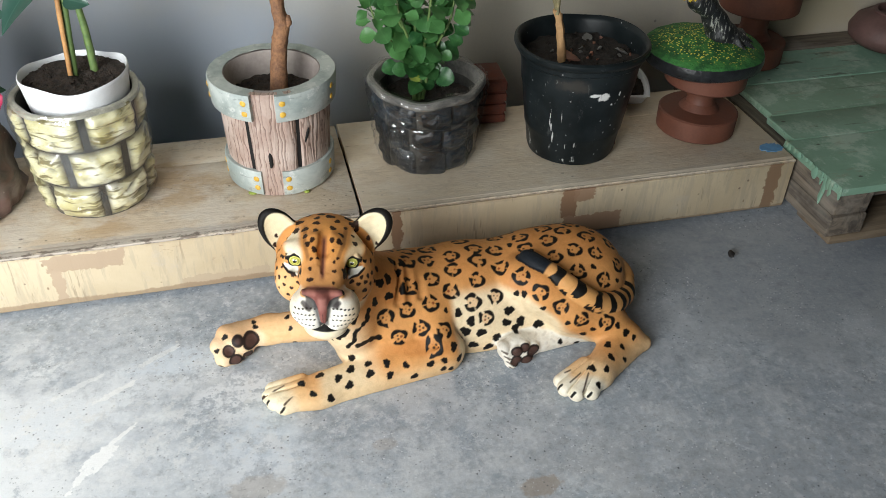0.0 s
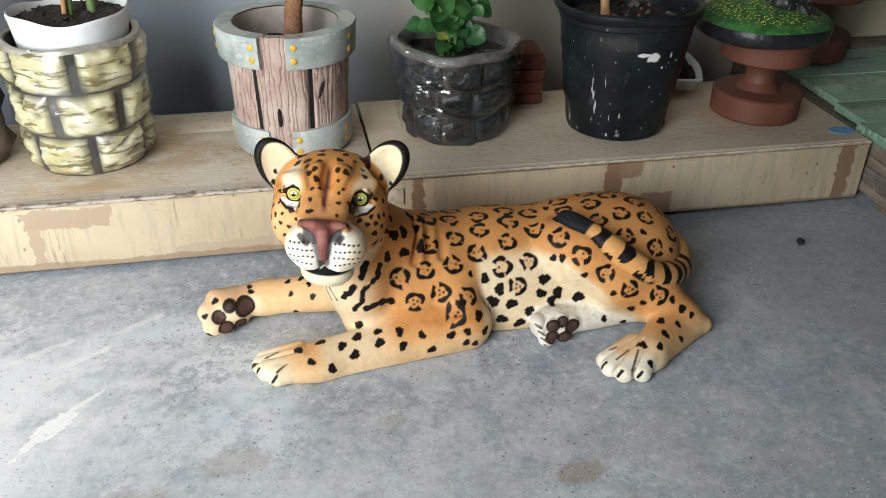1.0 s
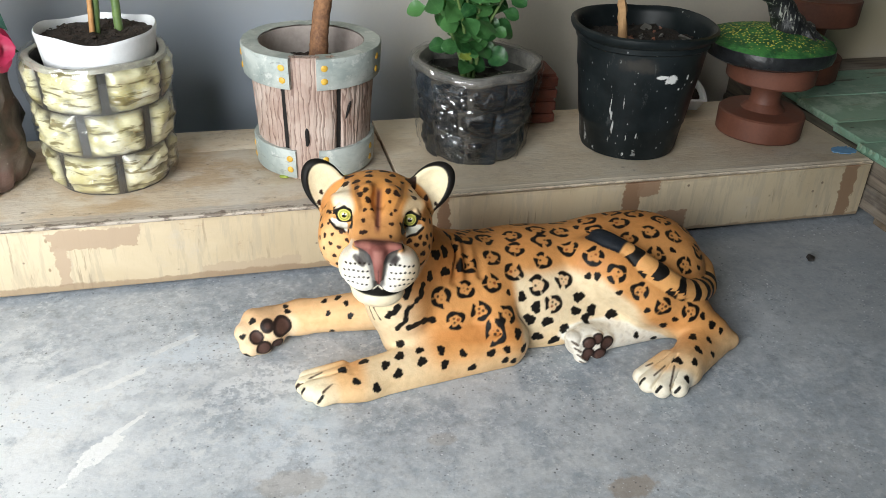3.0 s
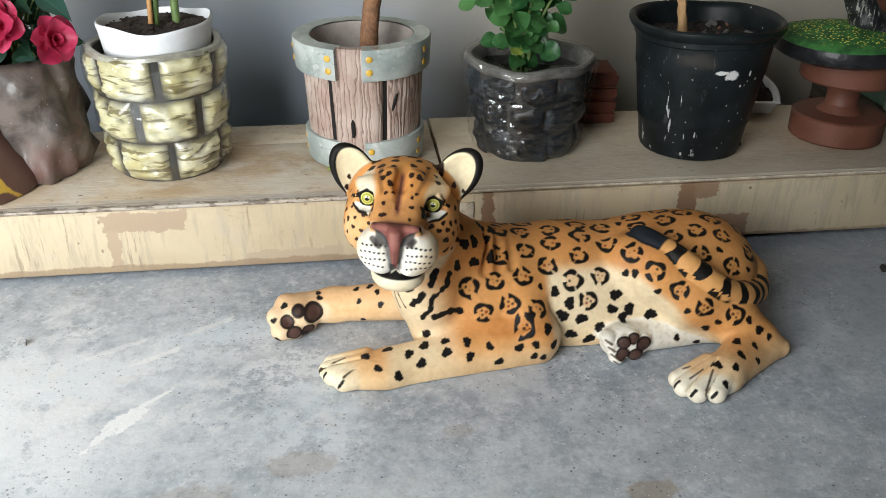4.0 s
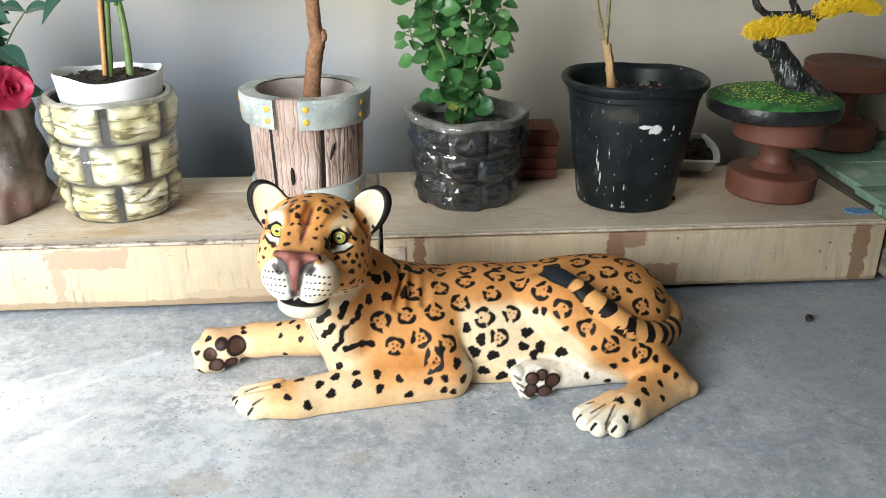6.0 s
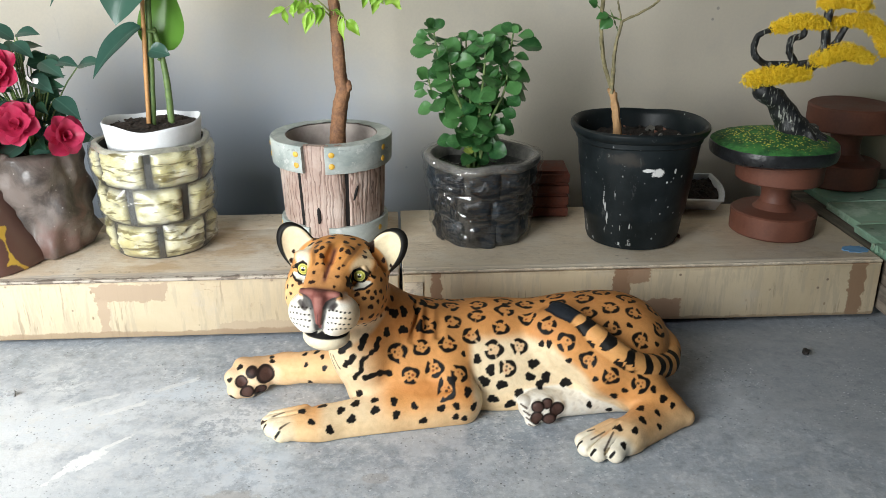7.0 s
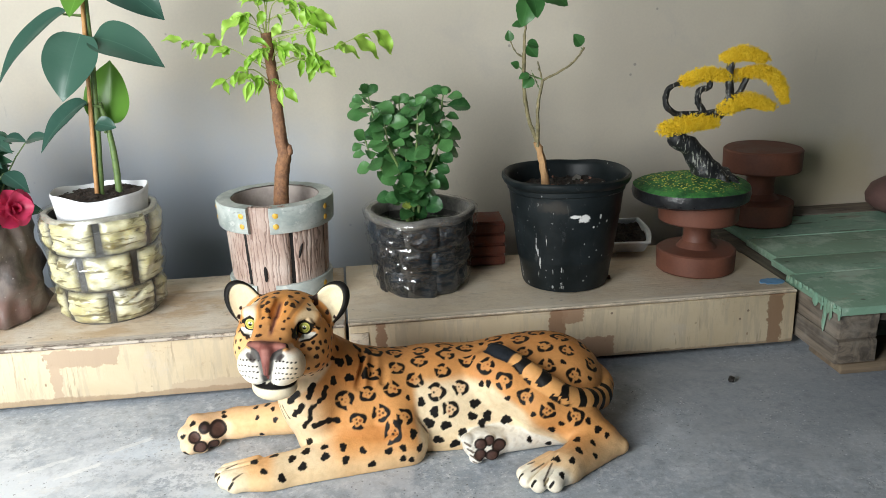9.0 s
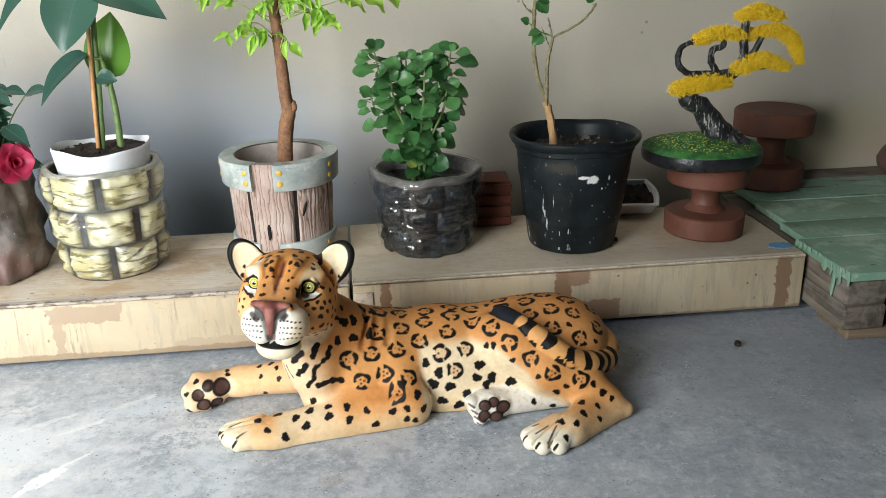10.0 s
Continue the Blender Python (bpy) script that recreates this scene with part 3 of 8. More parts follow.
def bench(x0, x1, board_mat, label, strips, lip, wood, low):
    t = thing("pallet_bench", (0, 0, 0), label, "bench", "low pallet benches")
    random.seed(int(x1 * 100))
    for y0, y1, lift in strips:
        bm = bmesh.new()
        block(bm, (x0, y0, TOP - 0.02 + lift), (x1 + random.uniform(-0.003, 0.002), y1, TOP + lift), 0.0025, 0.0008)
        part("plank", bm, wood, t)
    bm = bmesh.new()
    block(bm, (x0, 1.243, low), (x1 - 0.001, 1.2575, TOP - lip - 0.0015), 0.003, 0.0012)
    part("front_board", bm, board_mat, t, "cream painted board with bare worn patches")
    bm = bmesh.new()
    block(bm, (x0, 1.2400 if x0 < 0 else 1.2426, TOP - lip), (x1 - 0.001, 1.2575, TOP - 0.0006), 0.002, 0.0012)
    part("edge_strip", bm, wood, t, "worn front edge")
    bm = bmesh.new()
    block(bm, (x0, 1.575, 0.004), (x1 - 0.001, 1.597, TOP - 0.0215), 0.003, 0.0008)
    part("back_board", bm, GREY_X, t)
    for x in (x0 + 0.10, (x0 + x1) / 2, x1 - 0.10):
        bm = bmesh.new()
        block(bm, (x - 0.035, 1.259, 0.03), (x + 0.035, 1.574, TOP - 0.0215), 0.003)
        part("joist", bm, GREY_Y, t)
    for x in (x0 + 0.20, 0.049) if x0 < 0 else (x0 + 0.12, x1 - 0.30):
        for y in (1.272 if x0 < 0 else 1.33, 1.50):
            bm = bmesh.new()
            block(bm, (x - 0.025, y, -0.0005), (x + 0.025, y + 0.06, 0.0295), 0.002)
            part("foot_block", bm, PALE_WOOD, t)
    return t


bench(-0.765, 0.546, BOARD_L, "low raw pine pallet bench with cream front board and bare patch", ((1.2578, 1.4955, 0.0), (1.4985, 1.602, -0.0016)), 0.007, PINE, 0.009)
right_bench = bench(0.553, 1.503, BOARD_R, "low raw pine pallet bench, cream front board with brown strips", ((1.2578, 1.5015, 0.0), (1.5040, 1.61, -0.0014)), 0.006, PALE_PINE, 0.016)
bm = bmesh.new()
block(bm, (0.556, 1.2395, 0.080), (0.592, 1.2428, 0.112), 0.001)
part("repair_block", bm, PALE_PINE, right_bench, "small bare wooden patch on the board")
bm = bmesh.new()
hub = bm.verts.new((1.474, 1.300, TOP + 0.0020))
rim = []
for j in range(36):
    a = j * math.pi / 18
    far = 1 + 0.38 * noise.noise(Vector((math.cos(a) * 2.2, math.sin(a) * 2.2, 4.0))) + 0.30 * noise.noise(Vector((math.cos(a) * 7, math.sin(a) * 7, 1.0)))
    rim.append(bm.verts.new((1.474 + 0.026 * far * math.cos(a), 1.300 + 0.018 * far * math.sin(a), TOP + 0.0014)))
for j in range(36):
    bm.faces.new((hub, rim[j], rim[(j + 1) % 36]))
skirt = [bm.verts.new((v.co.x, v.co.y, TOP - 0.0002)) for v in rim]
for j in range(36):
    bm.faces.new((rim[(j + 1) % 36], rim[j], skirt[j], skirt[(j + 1) % 36]))
part("paint_stain", bm, plain("blue_paint", (0.15, 0.34, 0.56), (0.10, 0.25, 0.44), 60, 0.6), right_bench, "splash of blue paint")

# ---- the green pallet ----
pallet = thing("wooden_pallet", (0, 0, 0), "weathered wooden pallet with chipped green paint dripping over its edge", "pallet")
random.seed(5)
for y0, y1, w, mat in ((1.100, 1.3015, 0.0, GREEN), (1.3055, 1.4125, 0.020, GREEN), (1.4165, 1.567, 0.036, GREEN), (1.572, 1.735, 0.047, GREEN), (1.741, 1.822, 0.050, GREY_X)):
    bm = bmesh.new()
    block(bm, (1.512 + w, y0, 0.128), (3.2, y1, 0.146 + random.uniform(-0.001, 0.001)), 0.0025, 0.001)
    for v in bm.verts:
        if v.co.x < 1.58:
            v.co.x += 0.006 * noise.noise(Vector((v.co.y * 55, v.co.z * 90, 3)))
    part("deck_board", bm, mat, pallet, "" if mat is GREEN else "bare dark board")
for y in (1.12, 1.62):
    bm = bmesh.new()
    block(bm, (1.524, y, 0.104), (3.2, y + 0.10, 0.127), 0.003)
    part("cross_board", bm, GREY_X, pallet)
bm = bmesh.new()
block(bm, (1.514, 1.104, 0.022), (1.600, 1.81, 0.074), 0.004, 0.002)
part("stringer", bm, GREY_Y, pallet, "grey weathered side beam")
bm = bmesh.new()
block(bm, (1.517, 1.108, 0.0745), (1.604, 1.81, 0.1265), 0.004, 0.002)
part("stringer", bm, GREY_Y, pallet, "grey weathered side beam")
for x in (2.2, 2.95):
    bm = bmesh.new()
    block(bm, (x, 1.125, 0.022), (x + 0.1, 1.81, 0.1035), 0.004)
    part("stringer", bm, GREY_Y, pallet)
for y in (1.104, 1.60):
    bm = bmesh.new()
    block(bm, (1.530, y, -0.0005), (3.2, y + 0.12, 0.0215), 0.003)
    part("bottom_board", bm, DULL_FOOT, pallet, "dull weathered foot board")
# runs of paint over the edge of the first boards
random.seed(8)
for k in range(17):
    y = 1.106 + 0.19 * k / 16 + random.uniform(-0.005, 0.005)
    long = random.choice((0.004, 0.009, 0.014, 0.024, 0.034)) if k != 4 else 0.066
    bm = bmesh.new()
    lump(bm, (1.5115, y, 0.1445 - long / 2), (0.0020, (0.0045 + 0.006 * random.random()) if k != 4 else 0.0065, long / 2 + 0.003), 2, 0.003, 160)
    part("paint_drip", bm, GREEN, pallet)
bm = bmesh.new()
lump(bm, (1.519, 1.185, 0.062), (0.0012, 0.014, 0.007), 2, 0.006, 120)
part("paint_fleck", bm, WHITE_PLASTIC, pallet, "small white paint fleck")

# ---- small things on the floor and the bench ----
bm = bmesh.new()
lump(bm, (0, 0, 0.006), (0.006, 0.013, 0.006), 2, 0.004, 150)
ob = part("seed_pod", bm, plain("dark_husk", (0.03, 0.025, 0.022), (0.012, 0.01, 0.009), 90, 0.7))
ob.matrix_world = pose(1.304, 1.114, 0, 0, 0, -20)
tagged(ob, "small dark dry seed pod lying on concrete", "debris")
bm = bmesh.new()
lump(bm, (0, 0, 0.005), (0.009, 0.006, 0.0055), 2, 0.005, 150)
ob = part("pebble", bm, plain("pale_pebble", (0.5, 0.5, 0.48), (0.3, 0.3, 0.3), 80, 0.8))
ob.matrix_world = pose(-0.123, 1.055, 0)
tagged(ob, "small pale pebble on the concrete floor", "pebble")
bm = bmesh.new()
lump(bm, (0, 0, 0.004), (0.012, 0.008, 0.0045), 2, 0.008, 120)
ob = part("clay_crumb", bm, TERRACOTTA)
ob.matrix_world = pose(1.134, 1.392, TOP + 0.0002)
tagged(ob, "small broken crumb of brown clay on the bench", "debris")

# ---- pots ----
YELLOW_STONE = Mat("cream_glazed_stone", 0.3, coat=0.9)
k = YELLOW_STONE
streak = k.noise(26, 4, 0.62, 0.5, k.scaled((0.5, 0.5, 3.0), (0.3, 0.25, 0)))
base = k.mix(k.ramp(k.noise(20, 5, 0.6), 0.35, 0.65), (0.50, 0.45, 0.22), (0.70, 0.66, 0.43))
base = k.mix(k.ramp(k.noise(13, 4, 0.6), 0.52, 0.68, 0.0, 0.75), base, (0.80, 0.79, 0.70))
base = k.mix(k.ramp(streak, 0.53, 0.59, 0.0, 0.85), base, (0.15, 0.12, 0.042))
# dark airbrushed paint lies in the hollows
hollow = k.nodes.new("ShaderNodeAttribute")
hollow.attribute_name = "hollow"
base = k.mix(hollow.outputs["Fac"], base, (0.045, 0.040, 0.028))
k.color(base).bump(streak, 0.7, 0.004)
MORTAR = plain("dark_mortar", (0.065, 0.062, 0.055), (0.022, 0.021, 0.019), 40, 0.6, 0.5, 200, 0.002)

SLATE = Mat("dark_wet_stone", 0.34, spec=0.35, coat=0.12)
k = SLATE
base = k.mix(k.ramp(k.noise(26, 6, 0.65, 0.5), 0.36, 0.66), (0.003, 0.0035, 0.0045), (0.022, 0.024, 0.027))
base = k.mix(k.ramp(k.noise(9, 4), 0.44, 0.62, 0.0, 0.75), base, (0.030, 0.046, 0.062))
base = k.mix(k.math("MULTIPLY", k.random(), 0.5), base, (0.020, 0.021, 0.022))
k.color(base).bump(k.math("ADD", k.math("MULTIPLY", k.noise(60, 5, 0.6), 0.5), k.noise(30, 3, 0.5, 0.8, k.scaled((1, 1, 1.6)))), 0.8, 0.008)
SLATE_RIM = plain("grey_cement_rim", (0.200, 0.190, 0.170), (0.070, 0.068, 0.064), 25, 0.42, 0.5, 150, 0.002)

BAND = Mat("grey_painted_band", 0.42)
k = BAND
base = k.mix(k.ramp(k.noise(12, 5, 0.65, 0.4), 0.35, 0.65), (0.29, 0.335, 0.320), (0.49, 0.525, 0.495))
base = k.mix(k.ramp(k.noise(30, 7, 0.75), 0.54, 0.62, 0.0, 0.55), base, (0.68, 0.68, 0.64))
base = k.mix(k.ramp(k.noise(22, 6, 0.7, 0.8, k.scaled((1, 1, 4))), 0.58, 0.66, 0.0, 0.5), base, (0.17, 0.18, 0.17))
k.color(base).bump(k.noise(60, 5), 0.35, 0.0015)

STAVE = Mat("painted_wood_grain", 0.55)
k = STAVE
vein = k.nodes.new("ShaderNodeTexWave")
vein.wave_type, vein.bands_direction = "BANDS", "X"
k.links.new(k.scaled((1.0, 1.0, 0.26)), vein.inputs["Vector"])
vein.inputs["Scale"].default_value, vein.inputs["Distortion"].default_value = 36.0, 13.0
vein.inputs["Detail"].default_value, vein.inputs["Detail Scale"].default_value = 3.0, 1.2
base = k.mix(k.ramp(k.noise(16, 5), 0.35, 0.65), (0.40, 0.285, 0.235), (0.55, 0.44, 0.38))
base = k.mix(k.ramp(vein.outputs["Fac"], 0.0, 0.16, 0.75, 0.0), base, (0.125, 0.068, 0.052))
base = k.mix(k.ramp(k.noise(70, 4, 0.7, 0.4, k.scaled((1, 1, 0.12))), 0.56, 0.66, 0.0, 0.5), base, (0.20, 0.115, 0.09))
base = k.mix(k.ramp(k.noise(9, 5, 0.7), 0.52, 0.66, 0.0, 0.6), base, (0.62, 0.52, 0.47))
base = k.mix(k.ramp(k.random(), 0, 1, 0.0, 0.3), base, (0.30, 0.19, 0.15))
k.color(base).bump(k.math("ADD", k.math("MULTIPLY", vein.outputs["Fac"], 0.5), k.noise(34, 5, 0.6)), 0.5, 0.003)
RIVET = plain("yellow_painted_rivet", (0.72, 0.44, 0.06), (0.58, 0.33, 0.04), 80, 0.4)
PLAIN_CEMENT = plain("pinkish_cement", (0.42, 0.36, 0.325), (0.30, 0.255, 0.235), 18, 0.75, 0.4, 120, 0.002)
BLACK_HOLE = plain("dark_crack", (0.012, 0.010, 0.009), (0.006, 0.005, 0.005), 40, 0.9)


def rounded_square(a, much):
    """How far a rounded square reaches at an angle, against a circle."""
    return 1 + much * (abs(math.cos(2 * a)) ** 3 * -1 + 0.5)


def airbrush(ob, r0, r1, z0, z1, bulge):
    """Stores how deep each point of a stone lies below its cushion, for the dark paint in the hollows."""
    layer = ob.data.attributes.new("hollow", "FLOAT", "POINT")
    for v in ob.data.vertices:
        share = (v.co.z - z0) / (z1 - z0)
        out = math.hypot(v.co.x, v.co.y) - (r0 + (r1 - r0) * share)
        layer.data[v.index].value = min(0.95, max(0.0, 1.05 - (out + 0.003) / (bulge + 0.0005))) ** 1.5


def stone_pot():
    t = thing("stone_block_pot", (0.060, 1.428, TOP + 0.0005), "cream glazed plant pot moulded like three courses of stone blocks", "plant pot")
    bm = bmesh.new()
    lathe(bm, [(0.092, 0.0), (0.093, 0.004), (0.100, 0.10), (0.105, 0.205), (0.106, 0.220), (0.102, 0.221), (0.099, 0.213), (0.097, 0.12)], 56)
    part("pot_wall", bm, MORTAR, t, "dark grey mortar joints")
    random.seed(3)
    for z0, z1, r0, r1, phase in ((0.002, 0.071, 0.095, 0.101, -1.345), (0.0725, 0.146, 0.101, 0.106, -0.79), (0.1475, 0.223, 0.105, 0.109, -1.41)):
        for j in range(6):
            a0 = phase + j * math.pi / 3 + 0.062
            bm = bmesh.new()
            stone_patch(bm, r0, r1, a0 + random.uniform(-0.02, 0.02), a0 + math.pi / 3 - 0.124, z0, z1, 0.0095, 0.006, random.random() * 20, 26, 16, 45, 0.0, 0.016)
            stone = part("stone", bm, YELLOW_STONE.m, t, "", 75)
            airbrush(stone, r0, r1, z0, z1, 0.0095)
    bm = bmesh.new()
    lathe(bm, [(0.1005, 0.214), (0.1010, 0.2225), (0.104, 0.2245), (0.108, 0.2245), (0.1115, 0.2225), (0.113, 0.216)], 64, lambda a, r, z: (r + 0.0025 * noise.noise(Vector((math.cos(a) * 3, math.sin(a) * 3, 0))), z + 0.002 * math.sin(4 * a)), False)
    part("rim", bm, plain("grey_cream_rim", (0.52, 0.50, 0.40), (0.26, 0.25, 0.21), 22, 0.35, 0.5, 120, 0.002, coat=0.4), t, "greyish cream rim")
    film_round(t, [(0.100, 0.001), (0.1060, 0.012), (0.1085, 0.035), (0.1080, 0.066), (0.1125, 0.085), (0.1145, 0.11), (0.1130, 0.142), (0.1170, 0.16), (0.1190, 0.185), (0.1175, 0.215), (0.1115, 0.2275), (0.106, 0.2275)], 190, None, 0.002, "clear stretch film over the stones")
    inner = thing("nursery_pot", (0.068, 1.422, TOP + 0.13), "white plastic nursery pot set inside the stone block pot", "plant pot")

    def squash(a, r, z):
        return r * rounded_square(a + 0.5, 0.045), z + (0.004 * math.sin(2 * a + 1.0) + 0.002 * math.sin(5 * a)) * (z > 0.1)

    bm = bmesh.new()
    lathe(bm, [(0.074, 0.0), (0.087, 0.09), (0.0908, 0.118), (0.0925, 0.126), (0.0925, 0.130), (0.0905, 0.1325), (0.0888, 0.128), (0.087, 0.105)], 72, squash)
    part("pot_wall", bm, WHITE_PLASTIC, inner)
    soil_disc(inner, 0.087, 0.120, squash)
    return t


def soil_disc(parent, radius, z, squash=None, rough=0.006, label="dark potting soil", earth=SOIL):
    bm = bmesh.new()
    rings = [(radius * (1 - q / 17), z) for q in range(17)]

    def uneven(a, r, zz):
        if squash:
            r = squash(a, r, 0)[0]
        p = Vector((r * math.cos(a), r * math.sin(a), parent.location.x))
        return r, zz + rough * noise.noise(p * 32) + rough * 0.7 * noise.noise(p * 90) + rough * 0.45 * noise.noise(p * 210)

    lathe(bm, rings, 84, uneven, False)
    bm.faces.new(lathe_last(bm, 84))
    rng = random.Random(int(radius * 9000))
    for _ in range(90):
        a, far = rng.uniform(0, 6.283), radius * 0.93 * rng.random() ** 0.5
        size = rng.uniform(0.0012, 0.0034)
        lump(bm, (far * math.cos(a), far * math.sin(a), z + rough * 0.4 + size * 0.3), (size, size * rng.uniform(0.6, 1), size * 0.7), 1, size * 0.5, 300)
    part("soil", bm, earth, parent, label, 180)


def lathe_last(bm, n):
    bm.verts.ensure_lookup_table()
    return [bm.verts[len(bm.verts) - n + j] for j in range(n)]


def barrel_pot():
    t = thing("barrel_pot", (0.416, 1.437, TOP + 0.0005), "plant pot shaped like a wooden barrel with grey riveted bands", "plant pot")
    h = 0.226

    def at(z):
        return 0.0965 + (0.1085 - 0.0965) * z / h

    bm = bmesh.new()
    lathe(bm, [(0.088, 0.0), (at(0) - 0.004, 0.003), (at(h) - 0.005, h - 0.004), (at(h) - 0.018, h - 0.002), (0.086, h - 0.03), (0.082, 0.13)], 56)
    part("pot_wall", bm, PLAIN_CEMENT, t, "pinkish cement inside")
    bm = bmesh.new()
    lathe(bm, [(at(0) - 0.010, 0.006), (at(0) - 0.0022, 0.008), (at(h) - 0.0024, h - 0.012), (at(h) - 0.010, h - 0.010)], 56, None, False)
    part("joint", bm, BLACK_HOLE, t, "black painted joints between the staves")
    front = -math.pi / 2 - 0.24
    first, count, shift = 0.95, 7, 0.09
    for j in range(count):
        wide = first if j == 0 else (2 * math.pi - first) / (count - 1)
        a0 = front + shift - first / 2 if j == 0 else front + shift + first / 2 + (j - 1) * wide
        bm = bmesh.new()
        grid = []
        proud = 0.0025 if j == 0 else 0.0
        for i in range(9):
            z = 0.001 + (h - 0.001 if j == 0 else h - 0.004) * i / 8
            row = []
            for q in range(17):
                u = q / 16
                a = a0 + 0.020 + (wide - 0.040) * u
                rim = min(1, (8 if j == 0 else 14) * min(u, 1 - u)) ** 0.5
                if j == 0:
                    a += 0.012 * math.sin(z * 60) * (u - 0.5)
                r = at(z) + (0.002 + proud) * rim + 0.0022 * noise.noise(Vector((a * 25, j * 3.0, z * 8))) - 0.004 * (1 - rim)
                row.append(bm.verts.new((r * math.cos(a), r * math.sin(a), z)))
            grid.append(row)
        for i in range(8):
            for q in range(16):
                bm.faces.new((grid[i][q], grid[i][q + 1], grid[i + 1][q + 1], grid[i + 1][q]))
        top = [bm.verts.new((v.co.x * 0.90, v.co.y * 0.90, v.co.z)) for v in grid[-1]]
        for q in range(16):
            bm.faces.new((grid[-1][q], grid[-1][q + 1], top[q + 1], top[q]))
        part("stave", bm, STAVE.m, t)
    bm = bmesh.new()
    lump(bm, (math.cos(front + 0.01) * 0.1050, math.sin(front + 0.01) * 0.1050, 0.084), (0.0044, 0.0035, 0.018), 2, 0.002, 90)
    part("knot_hole", bm, BLACK_HOLE, t, "dark split knot in the wood")
    bm = bmesh.new()
    a = front + 0.72
    lump(bm, (math.cos(a) * 0.1045, math.sin(a) * 0.1045, 0.125), (0.003, 0.0025, 0.02), 2, 0.002, 90, Matrix.Rotation(radians(18), 3, "Y"))
    part("knot_hole", bm, BLACK_HOLE, t)
    # two bands, open in front where the thick stave stands
    for z0, z1, grow in ((0.004, 0.058, 0.0), (h - 0.054, h, 0.004)):
        bm = bmesh.new()
        n = 52
        gap = 0.190
        rows = []
        for i, (z, r) in enumerate(((z0, 0.001), (z0, 0.0085 + grow), (z0 + 0.003, 0.0105 + grow), (z1 - 0.003, 0.0105 + grow), (z1, 0.0085 + grow), (z1, -0.016 if z1 == h else 0.001))):
            row = []
            for q in range(n + 1):
                a = front + gap + (2 * math.pi - 2 * gap) * q / n
                edge = 0.0015 * noise.noise(Vector((a * 9, z * 30, grow * 99)))
                rr = at(z) + r + 0.6 * edge
                row.append(bm.verts.new((rr * math.cos(a), rr * math.sin(a), z + edge)))
            rows.append(row)
        for low, high in zip(rows, rows[1:]):
            for q in range(n):
                bm.faces.new((low[q], low[q + 1], high[q + 1], high[q]))
        for q in (0, n):
            bm.faces.new([r[q] for r in rows])
        band = part("band", bm, BAND.m, t)
        for da in (-1, 1):
            for turn in (0.5, 2.45):
                for z in (z0 + 0.016, z1 - 0.016):
                    a = front + da * (gap + 0.105 + (turn - 0.5) * 0.50)
                    bm = bmesh.new()
                    rr = at(z) + 0.0105 + grow
                    lump(bm, (rr * math.cos(a), rr * math.sin(a), z + random.uniform(-0.001, 0.001)), (0.0060, 0.0018, 0.0060), 2, 0.0006, 200, Matrix.Rotation(a + math.pi / 2, 3, "Z"))
                    part("rivet", bm, RIVET, band)
    soil_disc(t, 0.084, 0.175, label="dry soil with pink petals")
    # scraps of green under the rim of the base
    for a, s in ((front - 0.42, 1.0), (front + 0.62, 0.7)):
        bm = bmesh.new()
        lump(bm, (math.cos(a) * 0.104, math.sin(a) * 0.104, 0.003), (0.010 * s, 0.006, 0.0025), 2, 0.003, 150)
        part("paint_smear", bm, plain("lime_paint", (0.33, 0.40, 0.06), (0.22, 0.28, 0.05), 70), t)
    return t


def slate_pot():
    t = thing("dark_stone_pot", (0.722, 1.440, TOP + 0.0005), "dark grey stone-effect plant pot wrapped in clear stretch film", "plant pot")

    def eight(a, r, z):
        return r * (1 + 0.022 * math.cos(8 * (a + 0.25)) + 0.014 * math.sin(3 * a + 1)), z + 0.0025 * math.sin(5 * a + 2)

    bm = bmesh.new()
    lathe(bm, [(0.085, 0.0), (0.088, 0.006), (0.096, 0.06), (0.103, 0.12), (0.110, 0.16), (0.106, 0.166), (0.101, 0.10)], 72, eight)
    part("pot_wall", bm, MORTAR, t, "dark joints between the stones")
    random.seed(11)
    for z0, z1, r0, r1, phase, n in ((0.0, 0.056, 0.090, 0.097, 0.10, 9), (0.058, 0.108, 0.098, 0.104, 0.42, 10), (0.110, 0.160, 0.105, 0.111, 0.15, 9)):
        for j in range(n):
            a0, w = phase + 2 * math.pi * j / n, 2 * math.pi / n
            bm = bmesh.new()
            stone_patch(bm, r0, r1, a0 + random.uniform(-0.04, 0.04), a0 + w - 0.02 + random.uniform(-0.04, 0.03), z0, z1, 0.0055, 0.0075, random.random() * 30, 10, 6, 38, 0.25)
            part("stone", bm, SLATE.m, t, "", 70)
    bm = bmesh.new()
    lathe(bm, [(0.112, 0.160), (0.1165, 0.163), (0.1190, 0.169), (0.1180, 0.176), (0.114, 0.179), (0.106, 0.178), (0.103, 0.172), (0.102, 0.150)], 64, eight, False)
    part("rim", bm, SLATE_RIM, t, "rough grey cement rim")
    film_round(t, [(0.096, 0.001), (0.101, 0.012), (0.1035, 0.03), (0.105, 0.045), (0.107, 0.06), (0.110, 0.075), (0.1115, 0.09), (0.1135, 0.105), (0.1160, 0.12), (0.1180, 0.135), (0.1205, 0.15), (0.1230, 0.165), (0.1215, 0.178), (0.113, 0.183), (0.102, 0.182)], 220, eight, 0.0055, "clear wrinkled stretch film")
    soil_disc(t, 0.101, 0.128, earth=BLACK_SOIL)
    return t


